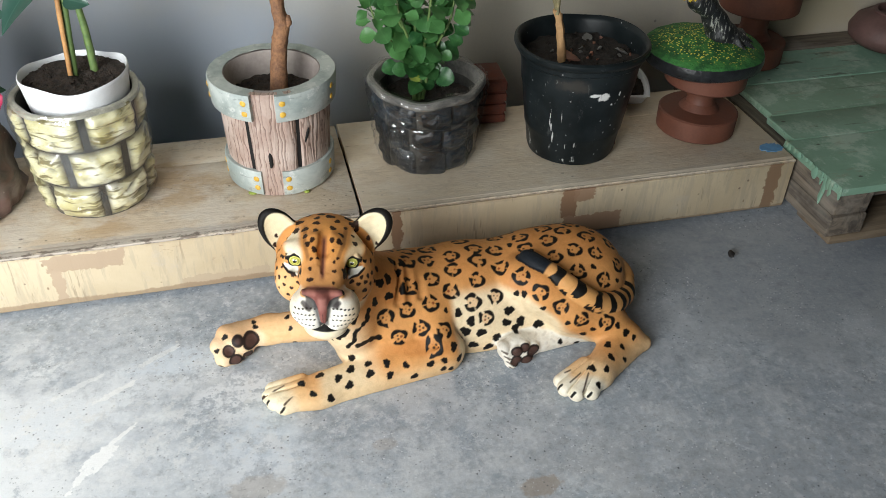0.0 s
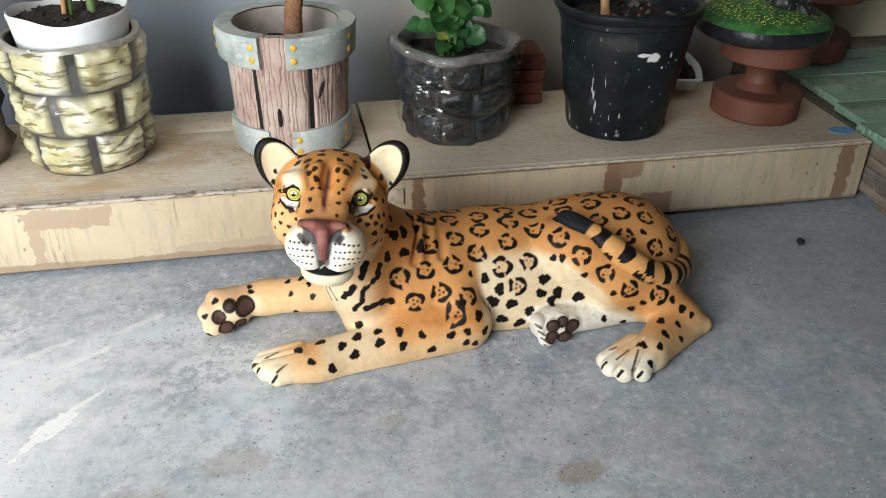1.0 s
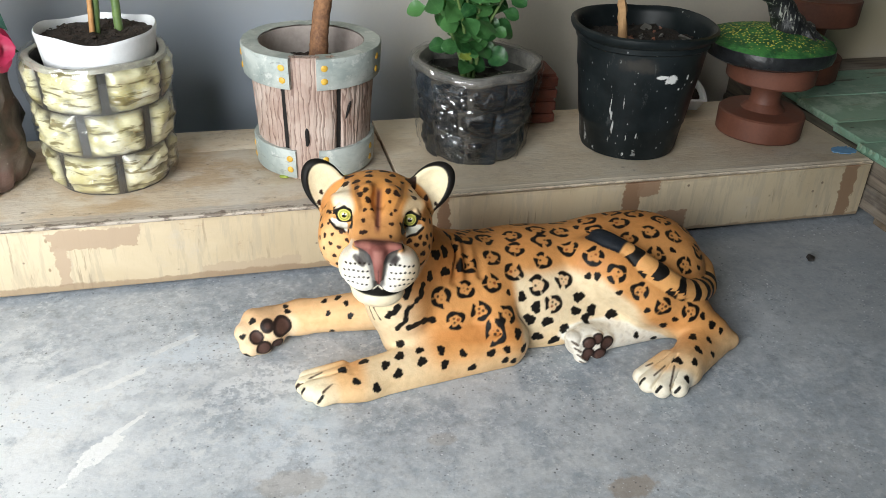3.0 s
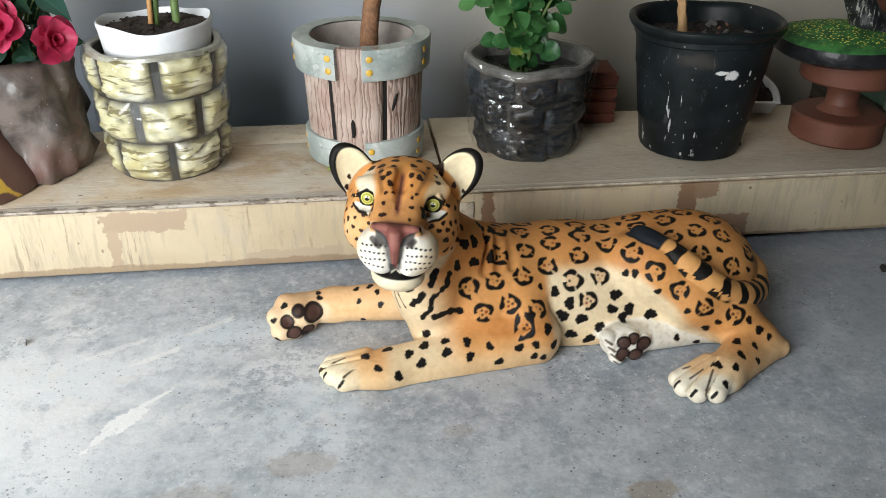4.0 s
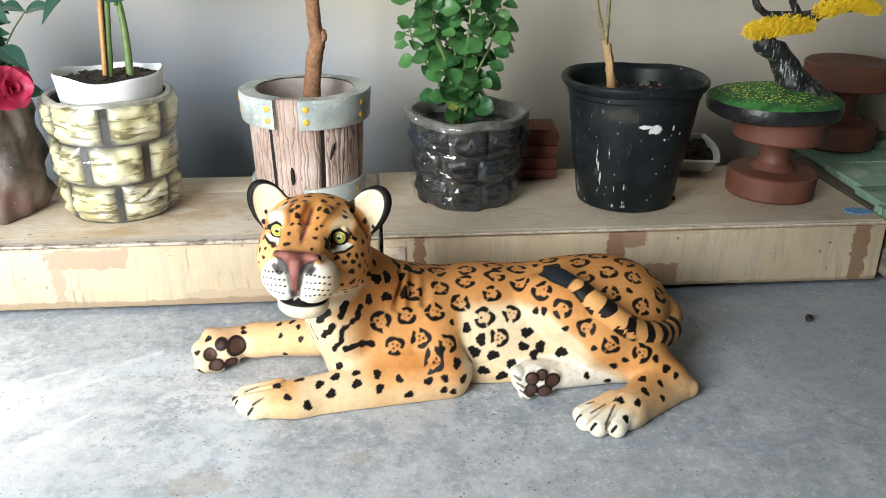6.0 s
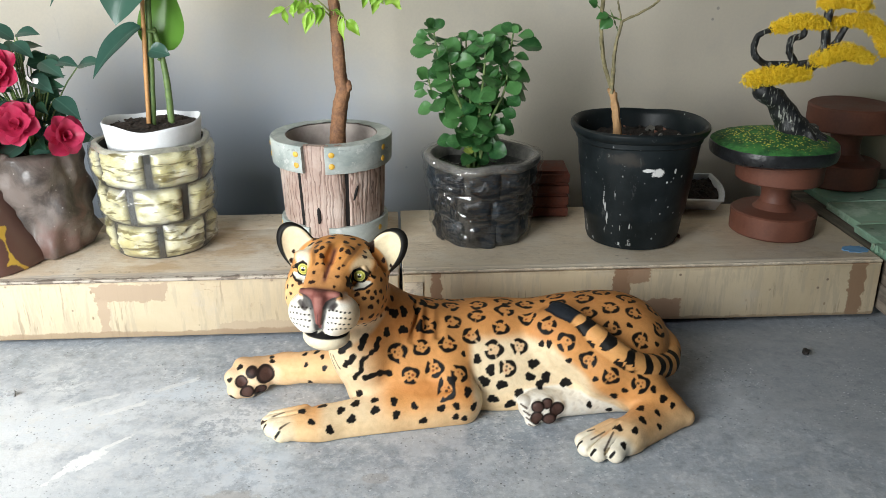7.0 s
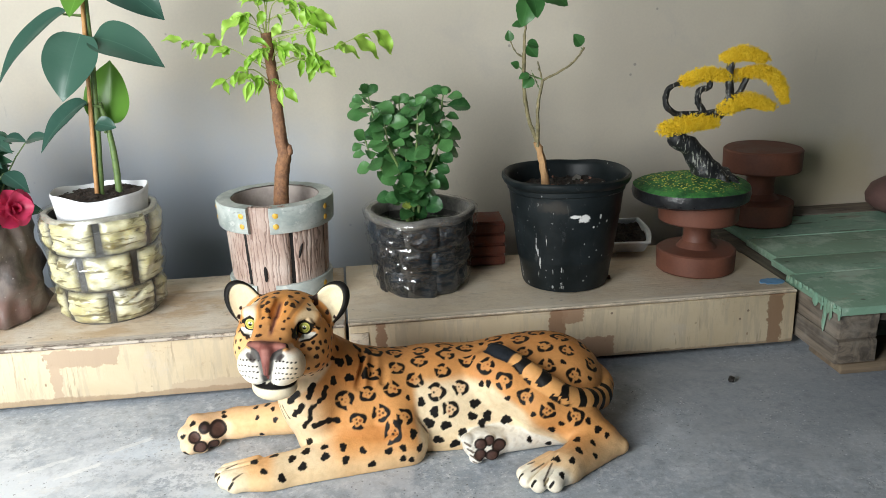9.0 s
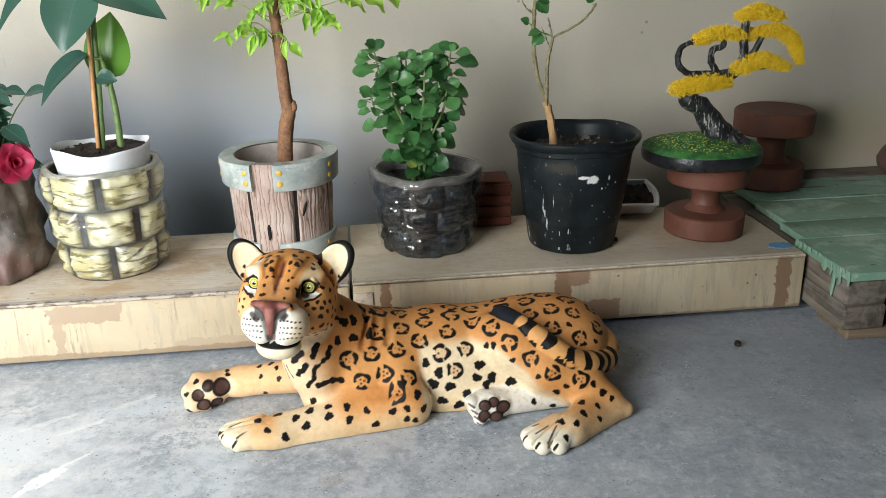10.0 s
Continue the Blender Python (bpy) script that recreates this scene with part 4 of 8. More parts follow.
BLACK_PLASTIC = Mat("scuffed_black_plastic", 0.42, spec=0.22)
k = BLACK_PLASTIC
base = k.mix(k.ramp(k.noise(10, 5, 0.65), 0.35, 0.7), (0.006, 0.009, 0.010), (0.016, 0.021, 0.023))
base = k.mix(k.math("MULTIPLY", k.blob((-0.052, -0.10, 0.195), (0.03, 0.06, 0.012), 0.6, 40, 0.5), 0.35), base, (0.10, 0.085, 0.07))
for centre, radii in (((0.008, -0.125, 0.171), (0.0125, 0.03, 0.0090)), ((-0.010, -0.125, 0.176), (0.014, 0.03, 0.0036)), ((0.045, -0.112, 0.172), (0.0022, 0.03, 0.0045)),
                      ((0.030, -0.12, 0.150), (0.0022, 0.03, 0.0022)), ((0.062, -0.10, 0.158), (0.002, 0.03, 0.003))):
    base = k.mix(k.blob(centre, radii, 0.4, 110, 0.2), base, (0.72, 0.72, 0.70))
drip = k.math("MULTIPLY", k.ramp(k.noise(70, 3, 0.6, 0, k.scaled((1, 1, 0.09))), 0.58, 0.62), k.ramp(k.noise(60, 4, 0.7), 0.48, 0.54))
drip = k.math("MULTIPLY", k.math("MULTIPLY", drip, k.slab(2, 0.0, 0.20, 0.004, 20, 0.004)), k.slab(0, -0.10, -0.030, 0.004, 20, 0.006))
base = k.mix(k.math("MULTIPLY", drip, 0.8), base, (0.55, 0.56, 0.55))
flecks = k.math("MULTIPLY", k.ramp(k.voronoi(60, k.scaled((1, 1, 0.8), (0.3, 0.5, 0.2))), 0.07, 0.13, 0.7, 0.0), k.ramp(k.noise(24, 3), 0.47, 0.55))
base = k.mix(flecks, base, (0.42, 0.43, 0.43))
base = k.mix(k.ramp(k.noise(45, 7, 0.75, 0.2, k.scaled((1, 1, 0.4))), 0.60, 0.68, 0.0, 0.4), base, (0.11, 0.115, 0.115))
k.color(base).bump(k.noise(80, 4), 0.15, 0.001)
k.rough(k.ramp(k.noise(14, 4), 0.3, 0.7, 0.34, 0.55))


def black_pot():
    t = thing("black_plastic_pot", (1.040, 1.409, TOP + 0.0005), "scuffed black plastic nursery pot splashed with white paint", "plant pot")

    def bent(a, r, z):
        sag = -0.0025 * math.exp(-((a - 1.15) / 0.25) ** 2) if z > 0.22 else 0.0
        return r * (1 + 0.006 * math.sin(2 * a + 0.6)), z + sag + (0.0018 * math.sin(3 * a) if z > 0.2 else 0)

    bm = bmesh.new()
    lathe(bm, [(0.086, 0.0), (0.092, 0.002), (0.0955, 0.012), (0.102, 0.060), (0.1045, 0.064), (0.1048, 0.069), (0.1225, 0.205), (0.1235, 0.214), (0.127, 0.217), (0.1275, 0.226),
               (0.135, 0.231), (0.139, 0.2385), (0.1385, 0.2445), (0.134, 0.2475), (0.129, 0.245), (0.1245, 0.235), (0.118, 0.16)], 72, bent)
    part("pot_wall", bm, BLACK_PLASTIC.m, t)
    soil_disc(t, 0.1215, 0.206, None, 0.009, "wet black potting soil", BLACK_SOIL)
    random.seed(21)
    chip_mat = plain("dry_leaf_scrap", (0.24, 0.10, 0.06), (0.13, 0.06, 0.04), 60, 0.8)
    for j in range(20):
        a, r = random.uniform(0, 6.283), 0.11 * random.random() ** 0.6
        s = random.uniform(0.5, 1.0) * (2.2 if j < 5 else 0.7)
        bm = bmesh.new()
        lump(bm, (r * math.cos(a), r * math.sin(a), 0.210), (0.010 * s, 0.007 * s, 0.0025), 1, 0.006, 120, Euler((random.random(), random.random(), random.random() * 6)).to_matrix())
        part("leaf_scrap", bm, chip_mat if j % 3 else SLATE_RIM, t)
    return t


def pedestal(place, h, r_base, r_neck, r_top, label, turn=0):
    t = thing("clay_pedestal", place, label, "pedestal", "spool-shaped clay pedestals", turn)
    a, b = h * 0.30, h * 0.70

    def uneven(w, r, z):
        return r * (1 + 0.004 * math.sin(3 * w)), z + 0.0008 * math.sin(2 * w)

    bm = bmesh.new()
    lathe(bm, [(r_base - 0.004, 0), (r_base, 0.004), (r_base + 0.001, a - 0.003), (r_base - 0.003, a), (r_neck + 0.014, a + 0.004), (r_neck + 0.002, a + 0.018)], 56, uneven)
    part("base", bm, TERRACOTTA, t, "", 30)
    bm = bmesh.new()
    lathe(bm, [(r_neck + 0.003, a + 0.012), (r_neck, a + 0.024), (r_neck - 0.001, (a + b) / 2), (r_neck + 0.002, b - 0.010), (r_neck + 0.008, b - 0.001)], 40, uneven)
    part("neck", bm, TERRACOTTA, t)
    bm = bmesh.new()
    lathe(bm, [(r_neck + 0.004, b - 0.003), (r_top - 0.004, b + 0.001), (r_top, b + 0.005), (r_top + 0.001, h - 0.004), (r_top - 0.003, h), (r_top - 0.012, h + 0.0005)], 56, uneven)
    part("top_plate", bm, TERRACOTTA, t, "", 30)
    return t


GRASS_PAINT = Mat("green_flocked_paint", 0.8)
k = GRASS_PAINT
base = k.mix(k.ramp(k.noise(40, 5), 0.35, 0.65), (0.012, 0.085, 0.020), (0.045, 0.20, 0.040))
n = k.nodes.new("ShaderNodeSeparateXYZ")
k.links.new(k.coord, n.inputs[0])
dots = k.math("MULTIPLY", k.ramp(k.voronoi(170), 0.26, 0.36, 1.0, 0.0), k.ramp(k.math("ADD", n.outputs[2], k.math("MULTIPLY", k.noise(30, 4), 0.02)), 0.0475, 0.0555))
base = k.mix(dots, base, (0.72, 0.66, 0.10))
k.color(base).bump(k.noise(190, 4), 0.8, 0.003)
BLACK_PAINT = plain("black_gloss_paint", (0.022, 0.024, 0.026), (0.010, 0.010, 0.011), 40, 0.32, 0.5, 120, 0.003)
BARK = Mat("black_bark_with_pale_ridges", 0.45)
k = BARK
ridge = k.noise(120, 5, 0.65, 0.5, k.scaled((1.5, 1.0, 0.30), (0, -0.7, 0)))
k.color(k.mix(k.ramp(ridge, 0.56, 0.62, 0.0, 0.75), (0.012, 0.013, 0.014), (0.40, 0.41, 0.36))).bump(ridge, 0.7, 0.003)
YELLOW_FLUFF = Mat("yellow_sponge_fibres", 0.85)
k = YELLOW_FLUFF
k.color(k.mix(k.ramp(k.noise(45, 3), 0.3, 0.7), k.mix(k.island(), (0.84, 0.55, 0.014), (0.96, 0.74, 0.05)), (0.88, 0.60, 0.018)))


def fluff(parent, runs, count, seed):
    """A flat cushion of short tangled fibres along a run of (x, y, z, half-width, half-height)."""
    rng = random.Random(seed)
    run = curve_points(runs, 6)
    verts, faces = [], []
    for _ in range(count):
        q = run[rng.randrange(len(run))]
        d = Vector((rng.gauss(0, 1), rng.gauss(0, 1), rng.gauss(0, 1)))
        d = d.normalized() * rng.random() ** 0.35
        p = Vector(q[:3]) + Vector((d.x * q[3], d.y * q[3] * 0.85, d.z * q[4] * 1.05 - (0.25 * q[4] * d.x * d.x)))
        for _ in range(2):
            way = Vector((rng.gauss(0, 1), rng.gauss(0, 1), rng.gauss(-0.4, 1.0))).normalized() * rng.uniform(0.0025, 0.0065)
            across = way.cross(Vector((rng.random(), rng.random(), rng.random()))).normalized() * 0.00055
            up = across.cross(way).normalized() * 0.00055
            bend = Vector((rng.gauss(0, 0.0014), rng.gauss(0, 0.0014), rng.gauss(0, 0.0014)))
            k0 = len(verts)
            for end, s in ((p - way, 0.6), (p + bend, 1.0), (p + way, 0.5)):
                verts.extend((end + across * s, end - across * 0.5 * s + up * s, end - across * 0.5 * s - up * s))
            for ring in (0, 3):
                for j in range(3):
                    faces.append((k0 + ring + j, k0 + ring + (j + 1) % 3, k0 + ring + 3 + (j + 1) % 3, k0 + ring + 3 + j))
            p = p + way * 0.5
    me = bpy.data.meshes.new("foliage_pad")
    me.from_pydata([tuple(v) for v in verts], [], faces)
    me.materials.append(YELLOW_FLUFF.m)
    ob = new("foliage_pad", me)
    ob.parent = parent
    tagged(ob, "cushion of curly yellow fibres", kind="stuff")
    return ob


def bonsai_sculpture():
    x, y, z = 1.334, 1.428, TOP + 0.1640
    t = thing("bonsai_sculpture", (x, y, z), "handmade bonsai tree sculpture with black trunk, yellow foliage and grassy base", "sculpture")

    def wavy(a, r, zz):
        return r * (1 + 0.018 * math.sin(2 * a + 0.4) + 0.010 * math.sin(5 * a)), zz + 0.001 * math.sin(3 * a)

    bm = bmesh.new()
    lathe(bm, [(0.104, 0.0), (0.118, 0.001), (0.1275, 0.007), (0.1305, 0.020), (0.1285, 0.032), (0.118, 0.036), (0.09, 0.033)], 64, wavy)
    part("base", bm, BLACK_PAINT, t, "black painted rim")
    bm = bmesh.new()

    def hummock(a, r, zz):
        r, zz = wavy(a, r, zz)
        return r, zz + 0.002 * noise.noise(Vector((r * math.cos(a), r * math.sin(a), 0)) * 60)

    lathe(bm, [(0.1285, 0.0315), (0.126, 0.0345), (0.116, 0.0385), (0.10, 0.043), (0.08, 0.048), (0.055, 0.053), (0.03, 0.056), (0.004, 0.057)], 72, hummock)
    part("grass", bm, GRASS_PAINT.m, t, "green flocking dotted with yellow")

    def rel(*q):
        return (q[0] - x, q[1] - y, q[2] - z, *q[3:])

    bm = bmesh.new()
    tube(bm, [rel(1.380, 1.418, 0.338, 0.042), rel(1.364, 1.418, 0.356, 0.033), rel(1.345, 1.42, 0.384, 0.026), rel(1.318, 1.42, 0.417, 0.022), rel(1.290, 1.42, 0.440, 0.021), rel(1.296, 1.42, 0.462, 0.016)], 16, 6, 0.006, 45)
    trunk = part("trunk", bm, BARK.m, t, "thick leaning black trunk")
    for dx, dy in ((0.058, -0.012), (0.042, -0.045), (0.012, -0.06), (-0.035, -0.03), (0.05, 0.05), (-0.01, 0.05)):
        bm = bmesh.new()
        tube(bm, [rel(1.368, 1.42, 0.372, 0.014), rel(1.380 + dx * 0.5, 1.42 + dy * 0.5, 0.350, 0.012), rel(1.378 + dx, 1.42 + dy, 0.336, 0.004)], 8, 4, 0.003, 60)
        part("root", bm, BARK.m, trunk)
    branches = (
        [rel(1.300, 1.42, 0.455, 0.010), rel(1.37, 1.425, 0.480, 0.012), rel(1.385, 1.42, 0.488, 0.011), rel(1.335, 1.42, 0.487, 0.009), rel(1.285, 1.42, 0.491, 0.007), rel(1.260, 1.42, 0.515, 0.007), rel(1.266, 1.42, 0.546, 0.006), rel(1.295, 1.42, 0.558, 0.005)],
        [rel(1.347, 1.42, 0.492, 0.008), rel(1.331, 1.42, 0.520, 0.007), rel(1.337, 1.42, 0.540, 0.007), rel(1.356, 1.42, 0.546, 0.007), rel(1.354, 1.42, 0.566, 0.006)],
        [rel(1.38, 1.42, 0.486, 0.011), rel(1.404, 1.42, 0.518, 0.010), rel(1.400, 1.42, 0.560, 0.009), rel(1.402, 1.42, 0.600, 0.008)],
        [rel(1.398, 1.42, 0.500, 0.008), rel(1.424, 1.42, 0.528, 0.007), rel(1.440, 1.42, 0.562, 0.006)],
        [rel(1.39, 1.42, 0.490, 0.008), rel(1.43, 1.42, 0.497, 0.006), rel(1.47, 1.42, 0.50, 0.004)],
    )
    limbs = []
    for run in branches:
        bm = bmesh.new()
        tube(bm, run, 9, 5, 0.003, 110)
        limbs.append(part("branch", bm, BARK.m, t))
    fluff(limbs[0], [rel(1.262, 1.41, 0.462, 0.026, 0.016), rel(1.31, 1.405, 0.472, 0.034, 0.018), rel(1.362, 1.41, 0.472, 0.024, 0.014)], 2300, 1)
    fluff(limbs[1], [rel(1.305, 1.42, 0.560, 0.022, 0.012), rel(1.345, 1.42, 0.574, 0.030, 0.015), rel(1.388, 1.42, 0.568, 0.022, 0.012)], 2000, 2)
    fluff(limbs[2], [rel(1.394, 1.42, 0.606, 0.022, 0.012), rel(1.430, 1.42, 0.615, 0.028, 0.016), rel(1.472, 1.42, 0.602, 0.020, 0.011)], 2000, 3)
    fluff(limbs[3], [rel(1.420, 1.43, 0.566, 0.022, 0.012), rel(1.475, 1.43, 0.574, 0.026, 0.014), rel(1.515, 1.43, 0.552, 0.020, 0.013), rel(1.538, 1.43, 0.508, 0.010, 0.010)], 2300, 4)
    fluff(limbs[4], [rel(1.392, 1.41, 0.500, 0.022, 0.016), rel(1.44, 1.41, 0.516, 0.030, 0.017), rel(1.492, 1.41, 0.500, 0.018, 0.010)], 2100, 5)
    return t


def hollow_brick():
    t = thing("hollow_brick", (0.852, 1.585, TOP), "red clay hollow brick with ribbed sides, leaning pots before it", "brick", turn=-4)
    bm = bmesh.new()
    block(bm, (-0.078, -0.045, 0.0), (0.078, 0.045, 0.108), 0.003)
    part("core", bm, BRICK_RED, t)
    for z in (0.004, 0.03, 0.056, 0.082):
        bm = bmesh.new()
        block(bm, (-0.081, -0.051, z), (0.081, 0.047, z + 0.019), 0.003, 0.0006)
        part("rib", bm, BRICK_RED, t)
    tagged(t, "red clay hollow brick with ribbed sides standing behind a pot")
    return t


def dish():
    t = thing("plastic_tray", (1.222, 1.535, TOP + 0.004), "white plastic tray holding dark soil, tipped behind the pot", "tray")
    t.matrix_world = pose(1.227, 1.604, TOP + 0.0135, 12, 0, -6)

    def box(a, r, z):
        wide = 1 / max(abs(math.cos(a)), abs(math.sin(a)))
        return r * wide**0.75 * (1 + 0.22 * math.cos(a) ** 2), z

    bm = bmesh.new()
    lathe(bm, [(0.048, 0.0), (0.053, 0.004), (0.060, 0.028), (0.064, 0.031), (0.064, 0.034), (0.059, 0.035), (0.056, 0.031), (0.052, 0.012)], 48, box)
    part("tray_wall", bm, WHITE_PLASTIC, t)
    soil_disc(t, 0.054, 0.024, box, 0.008)
    return t


stone_pot()
barrel_pot()
slate_pot()
black_pot()
pedestal((1.352, 1.424, TOP + 0.0005), 0.1632, 0.087, 0.031, 0.088, "dull terracotta spool-shaped pedestal on the bench")
pedestal((1.648, 1.712, 0.1475), 0.198, 0.086, 0.035, 0.098, "tall dull terracotta spool-shaped pedestal on the green pallet", 40)
bonsai_sculpture()
hollow_brick()
dish()

# a rounded clay pot lies at the edge of the pallet
t = thing("clay_jar", (2.085, 1.72, 0.147), "rounded dusky brown clay jar on the green pallet", "jar")
bm = bmesh.new()
lathe(bm, [(0.06, 0.0), (0.085, 0.003), (0.106, 0.02), (0.110, 0.04), (0.098, 0.066), (0.075, 0.082), (0.058, 0.088), (0.06, 0.094), (0.052, 0.095), (0.045, 0.08)], 48)
part("body", bm, plain("dusky_clay", (0.16, 0.085, 0.075), (0.10, 0.055, 0.05), 16, 0.6), t)

# ---- plants ----
DEEP_LEAF = leaf_mat("blue_green_leaf", (0.034, 0.088, 0.067), (0.056, 0.126, 0.092), 0.27)
FRESH_LEAF = leaf_mat("fresh_green_leaf", (0.085, 0.21, 0.030), (0.13, 0.29, 0.045), 0.28)
LIME_LEAF = leaf_mat("lime_leaf", (0.20, 0.42, 0.030), (0.42, 0.66, 0.11), 0.36, 0.1)
BUSH_LEAF = leaf_mat("bush_leaf", (0.018, 0.080, 0.026), (0.100, 0.260, 0.080), 0.34, 0.1, 60)
TWIG_LEAF = leaf_mat("dark_oval_leaf", (0.030, 0.105, 0.030), (0.065, 0.20, 0.055), 0.36, 0.2, 60)
GREEN_STEM = plain("green_stem", (0.16, 0.24, 0.07), (0.09, 0.15, 0.05), 60, 0.5)
LIME_STEM = plain("lime_stem", (0.40, 0.46, 0.14), (0.27, 0.33, 0.09), 60, 0.5)
CANE = plain("orange_cane", (0.56, 0.30, 0.11), (0.40, 0.19, 0.07), 50, 0.55)
TRUNK = plain("brown_trunk_bark", (0.33, 0.165, 0.080), (0.15, 0.070, 0.038), 45, 0.8, 0.7, 180, 0.003)
TWIG_BARK = plain("pale_twig_bark", (0.29, 0.245, 0.125), (0.095, 0.085, 0.040), 60, 0.7, 0.6, 160, 0.002)
TAN_BARK = plain("tan_twig_bark", (0.50, 0.30, 0.14), (0.36, 0.20, 0.09), 45, 0.75, 0.6, 160, 0.002)


def leaf_mesh(name, outline, material, length=1.0, width=1.0, cup=0.25, droop=0.3, waves=0.0, rows=10, teeth=0.0):
    """A curved leaf of length and width 1 along y: outline(t) is its half-width. The blade has a thin edge."""
    bm = bmesh.new()
    grid = []
    for i in range(rows + 1):
        t = i / rows
        w = outline(t)
        if teeth:
            w *= 1 + teeth * (1 if i % 2 else -1)
        row = []
        for j in range(-3, 4):
            u = j / 3
            z = cup * abs(u) ** 1.6 * w * width - droop * t * t * length + waves * math.sin(t * 11 + (1 if u > 0 else 0)) * abs(u) * width
            row.append(bm.verts.new((u * w * width, t * length, z)))
        grid.append(row)
    for i in range(rows):
        for j in range(6):
            bm.faces.new((grid[i][j], grid[i][j + 1], grid[i + 1][j + 1], grid[i + 1][j]))
    me = bpy.data.meshes.new(name)
    bm.to_mesh(me)
    bm.free()
    for p in me.polygons:
        p.use_smooth = True
    me.materials.append(material)
    return me


def oval(t):
    return 0.5 * max(0.0, math.sin(math.pi * min(1, t ** 0.8))) ** 0.8 + 0.001


def ovate(t):
    if not 0 < t < 1:
        return 0.004
    return 0.5 * math.sin(math.pi * t**0.70) ** 0.58 * (1 - 0.75 * t**8) + 0.003


def lance(t):
    return 0.5 * (math.sin(math.pi * t ** 0.75) ** 1.1 if 0 < t < 1 else 0.0) + 0.002


def spoon(t):
    return 0.5 * (math.sin(math.pi * t**1.25) ** 0.62 if 0 < t < 1 else 0.0) * min(1.0, 0.25 + 1.9 * t) + 0.02 * (1 - t)


def aim(base, tip, face):
    """The pose of a leaf from its base to its tip, with its upper side towards face."""
    base, tip = Vector(base), Vector(tip)
    y = (tip - base).normalized()
    z = Vector(face)
    z = (z - y * z.dot(y)).normalized()
    x = y.cross(z)
    return Matrix.Translation(base) @ Matrix((x, y, z)).transposed().to_4x4()


def house_plant():
    ox, oy, oz = 0.068, 1.422, TOP + 0.245
    t = thing("potted_plant", (ox, oy, oz), "young broad-leaved plant tied to a cane, big blue-green leaves", "plant")

    def rel(*q):
        return (q[0] - ox, q[1] - oy, q[2] - oz, *q[3:])

    for name, mat, pts, label in (
        ("cane", CANE, [(0.060, 1.420, 0.365, 0.0045), (0.074, 1.420, 0.551, 0.0042), (0.087, 1.418, 0.703, 0.004), (0.098, 1.418, 0.86, 0.004)], "thin orange cane"),
        ("stem", GREEN_STEM, [(0.066, 1.430, 0.365, 0.0062), (0.080, 1.430, 0.527, 0.0058), (0.090, 1.428, 0.659, 0.0055), (0.095, 1.424, 0.744, 0.005), (0.10, 1.424, 0.86, 0.004)], ""),
        ("stem", GREEN_STEM, [(0.100, 1.440, 0.365, 0.0072), (0.102, 1.440, 0.45, 0.0066), (0.098, 1.438, 0.52, 0.0058), (0.090, 1.434, 0.569, 0.005)], ""),
    ):
        bm = bmesh.new()
        tube(bm, [rel(*p) for p in pts], 10, 6, 0.0012, 90)
        part(name, bm, mat, t, label)
    spec = (  # base, tip, width, towards, material, droop
        ((0.083, 1.402, 0.704), (0.047, 1.345, 0.587), 0.104, (-0.12, -1, 0.30), DEEP_LEAF, 0.12),
        ((0.104, 1.41, 0.697), (0.226, 1.365, 0.653), 0.084, (0.05, -0.75, 0.75), DEEP_LEAF, 0.46),
        ((0.062, 1.415, 0.748), (-0.074, 1.37, 0.630), 0.070, (-0.45, -0.5, 0.75), DEEP_LEAF, 0.30),
        ((0.070, 1.42, 0.574), (-0.020, 1.385, 0.496), 0.058, (-0.4, -0.6, 0.75), DEEP_LEAF, 0.40),
        ((0.099, 1.455, 0.522), (0.110, 1.475, 0.648), 0.097, (-0.25, -1, 0.05), FRESH_LEAF, 0.03),
        ((0.086, 1.405, 0.532), (0.126, 1.390, 0.525), 0.034, (0, -0.8, 0.6), DEEP_LEAF, 0.1),
        ((0.108, 1.415, 0.808), (0.077, 1.365, 0.739), 0.068, (-0.3, -0.9, 0.4), FRESH_LEAF, 0.15),
        ((0.128, 1.42, 0.812), (0.243, 1.385, 0.731), 0.088, (0.15, -0.85, 0.6), DEEP_LEAF, 0.22),
        ((0.066, 1.43, 0.800), (-0.032, 1.40, 0.783), 0.058, (-0.1, -0.7, 0.8), DEEP_LEAF, 0.22),
        ((0.095, 1.43, 0.85), (0.17, 1.48, 0.93), 0.09, (0.3, -0.6, 0.7), FRESH_LEAF, 0.2),
        ((0.095, 1.43, 0.86), (0.02, 1.40, 0.92), 0.09, (-0.3, -0.6, 0.7), DEEP_LEAF, 0.2),
    )
    for base, tip, width, face, mat, droop in spec:
        long = (Vector(tip) - Vector(base)).length
        stem_to = Vector(base).lerp(Vector(tip), 0.06)
        me = leaf_mesh("leaf", ovate, mat, long, width, 0.30, droop, 0.015, 24)
        m = aim(rel(*base), rel(*tip), face)
        m = m @ pose(0, 0, 0, math.degrees(math.atan(droop * 0.75)), 0, 0)
        bm = bmesh.new()
        mid = (0.094, 1.428, base[2] - 0.012)
        tube(bm, [(*rel(*mid), 0.003), (*rel(*Vector(mid).lerp(stem_to, 0.5)), 0.0026), (*rel(*stem_to), 0.002)], 6, 3)
        stalk = part("leaf_stalk", bm, GREEN_STEM, t)
        piece("leaf", me, m, stalk)
    return t


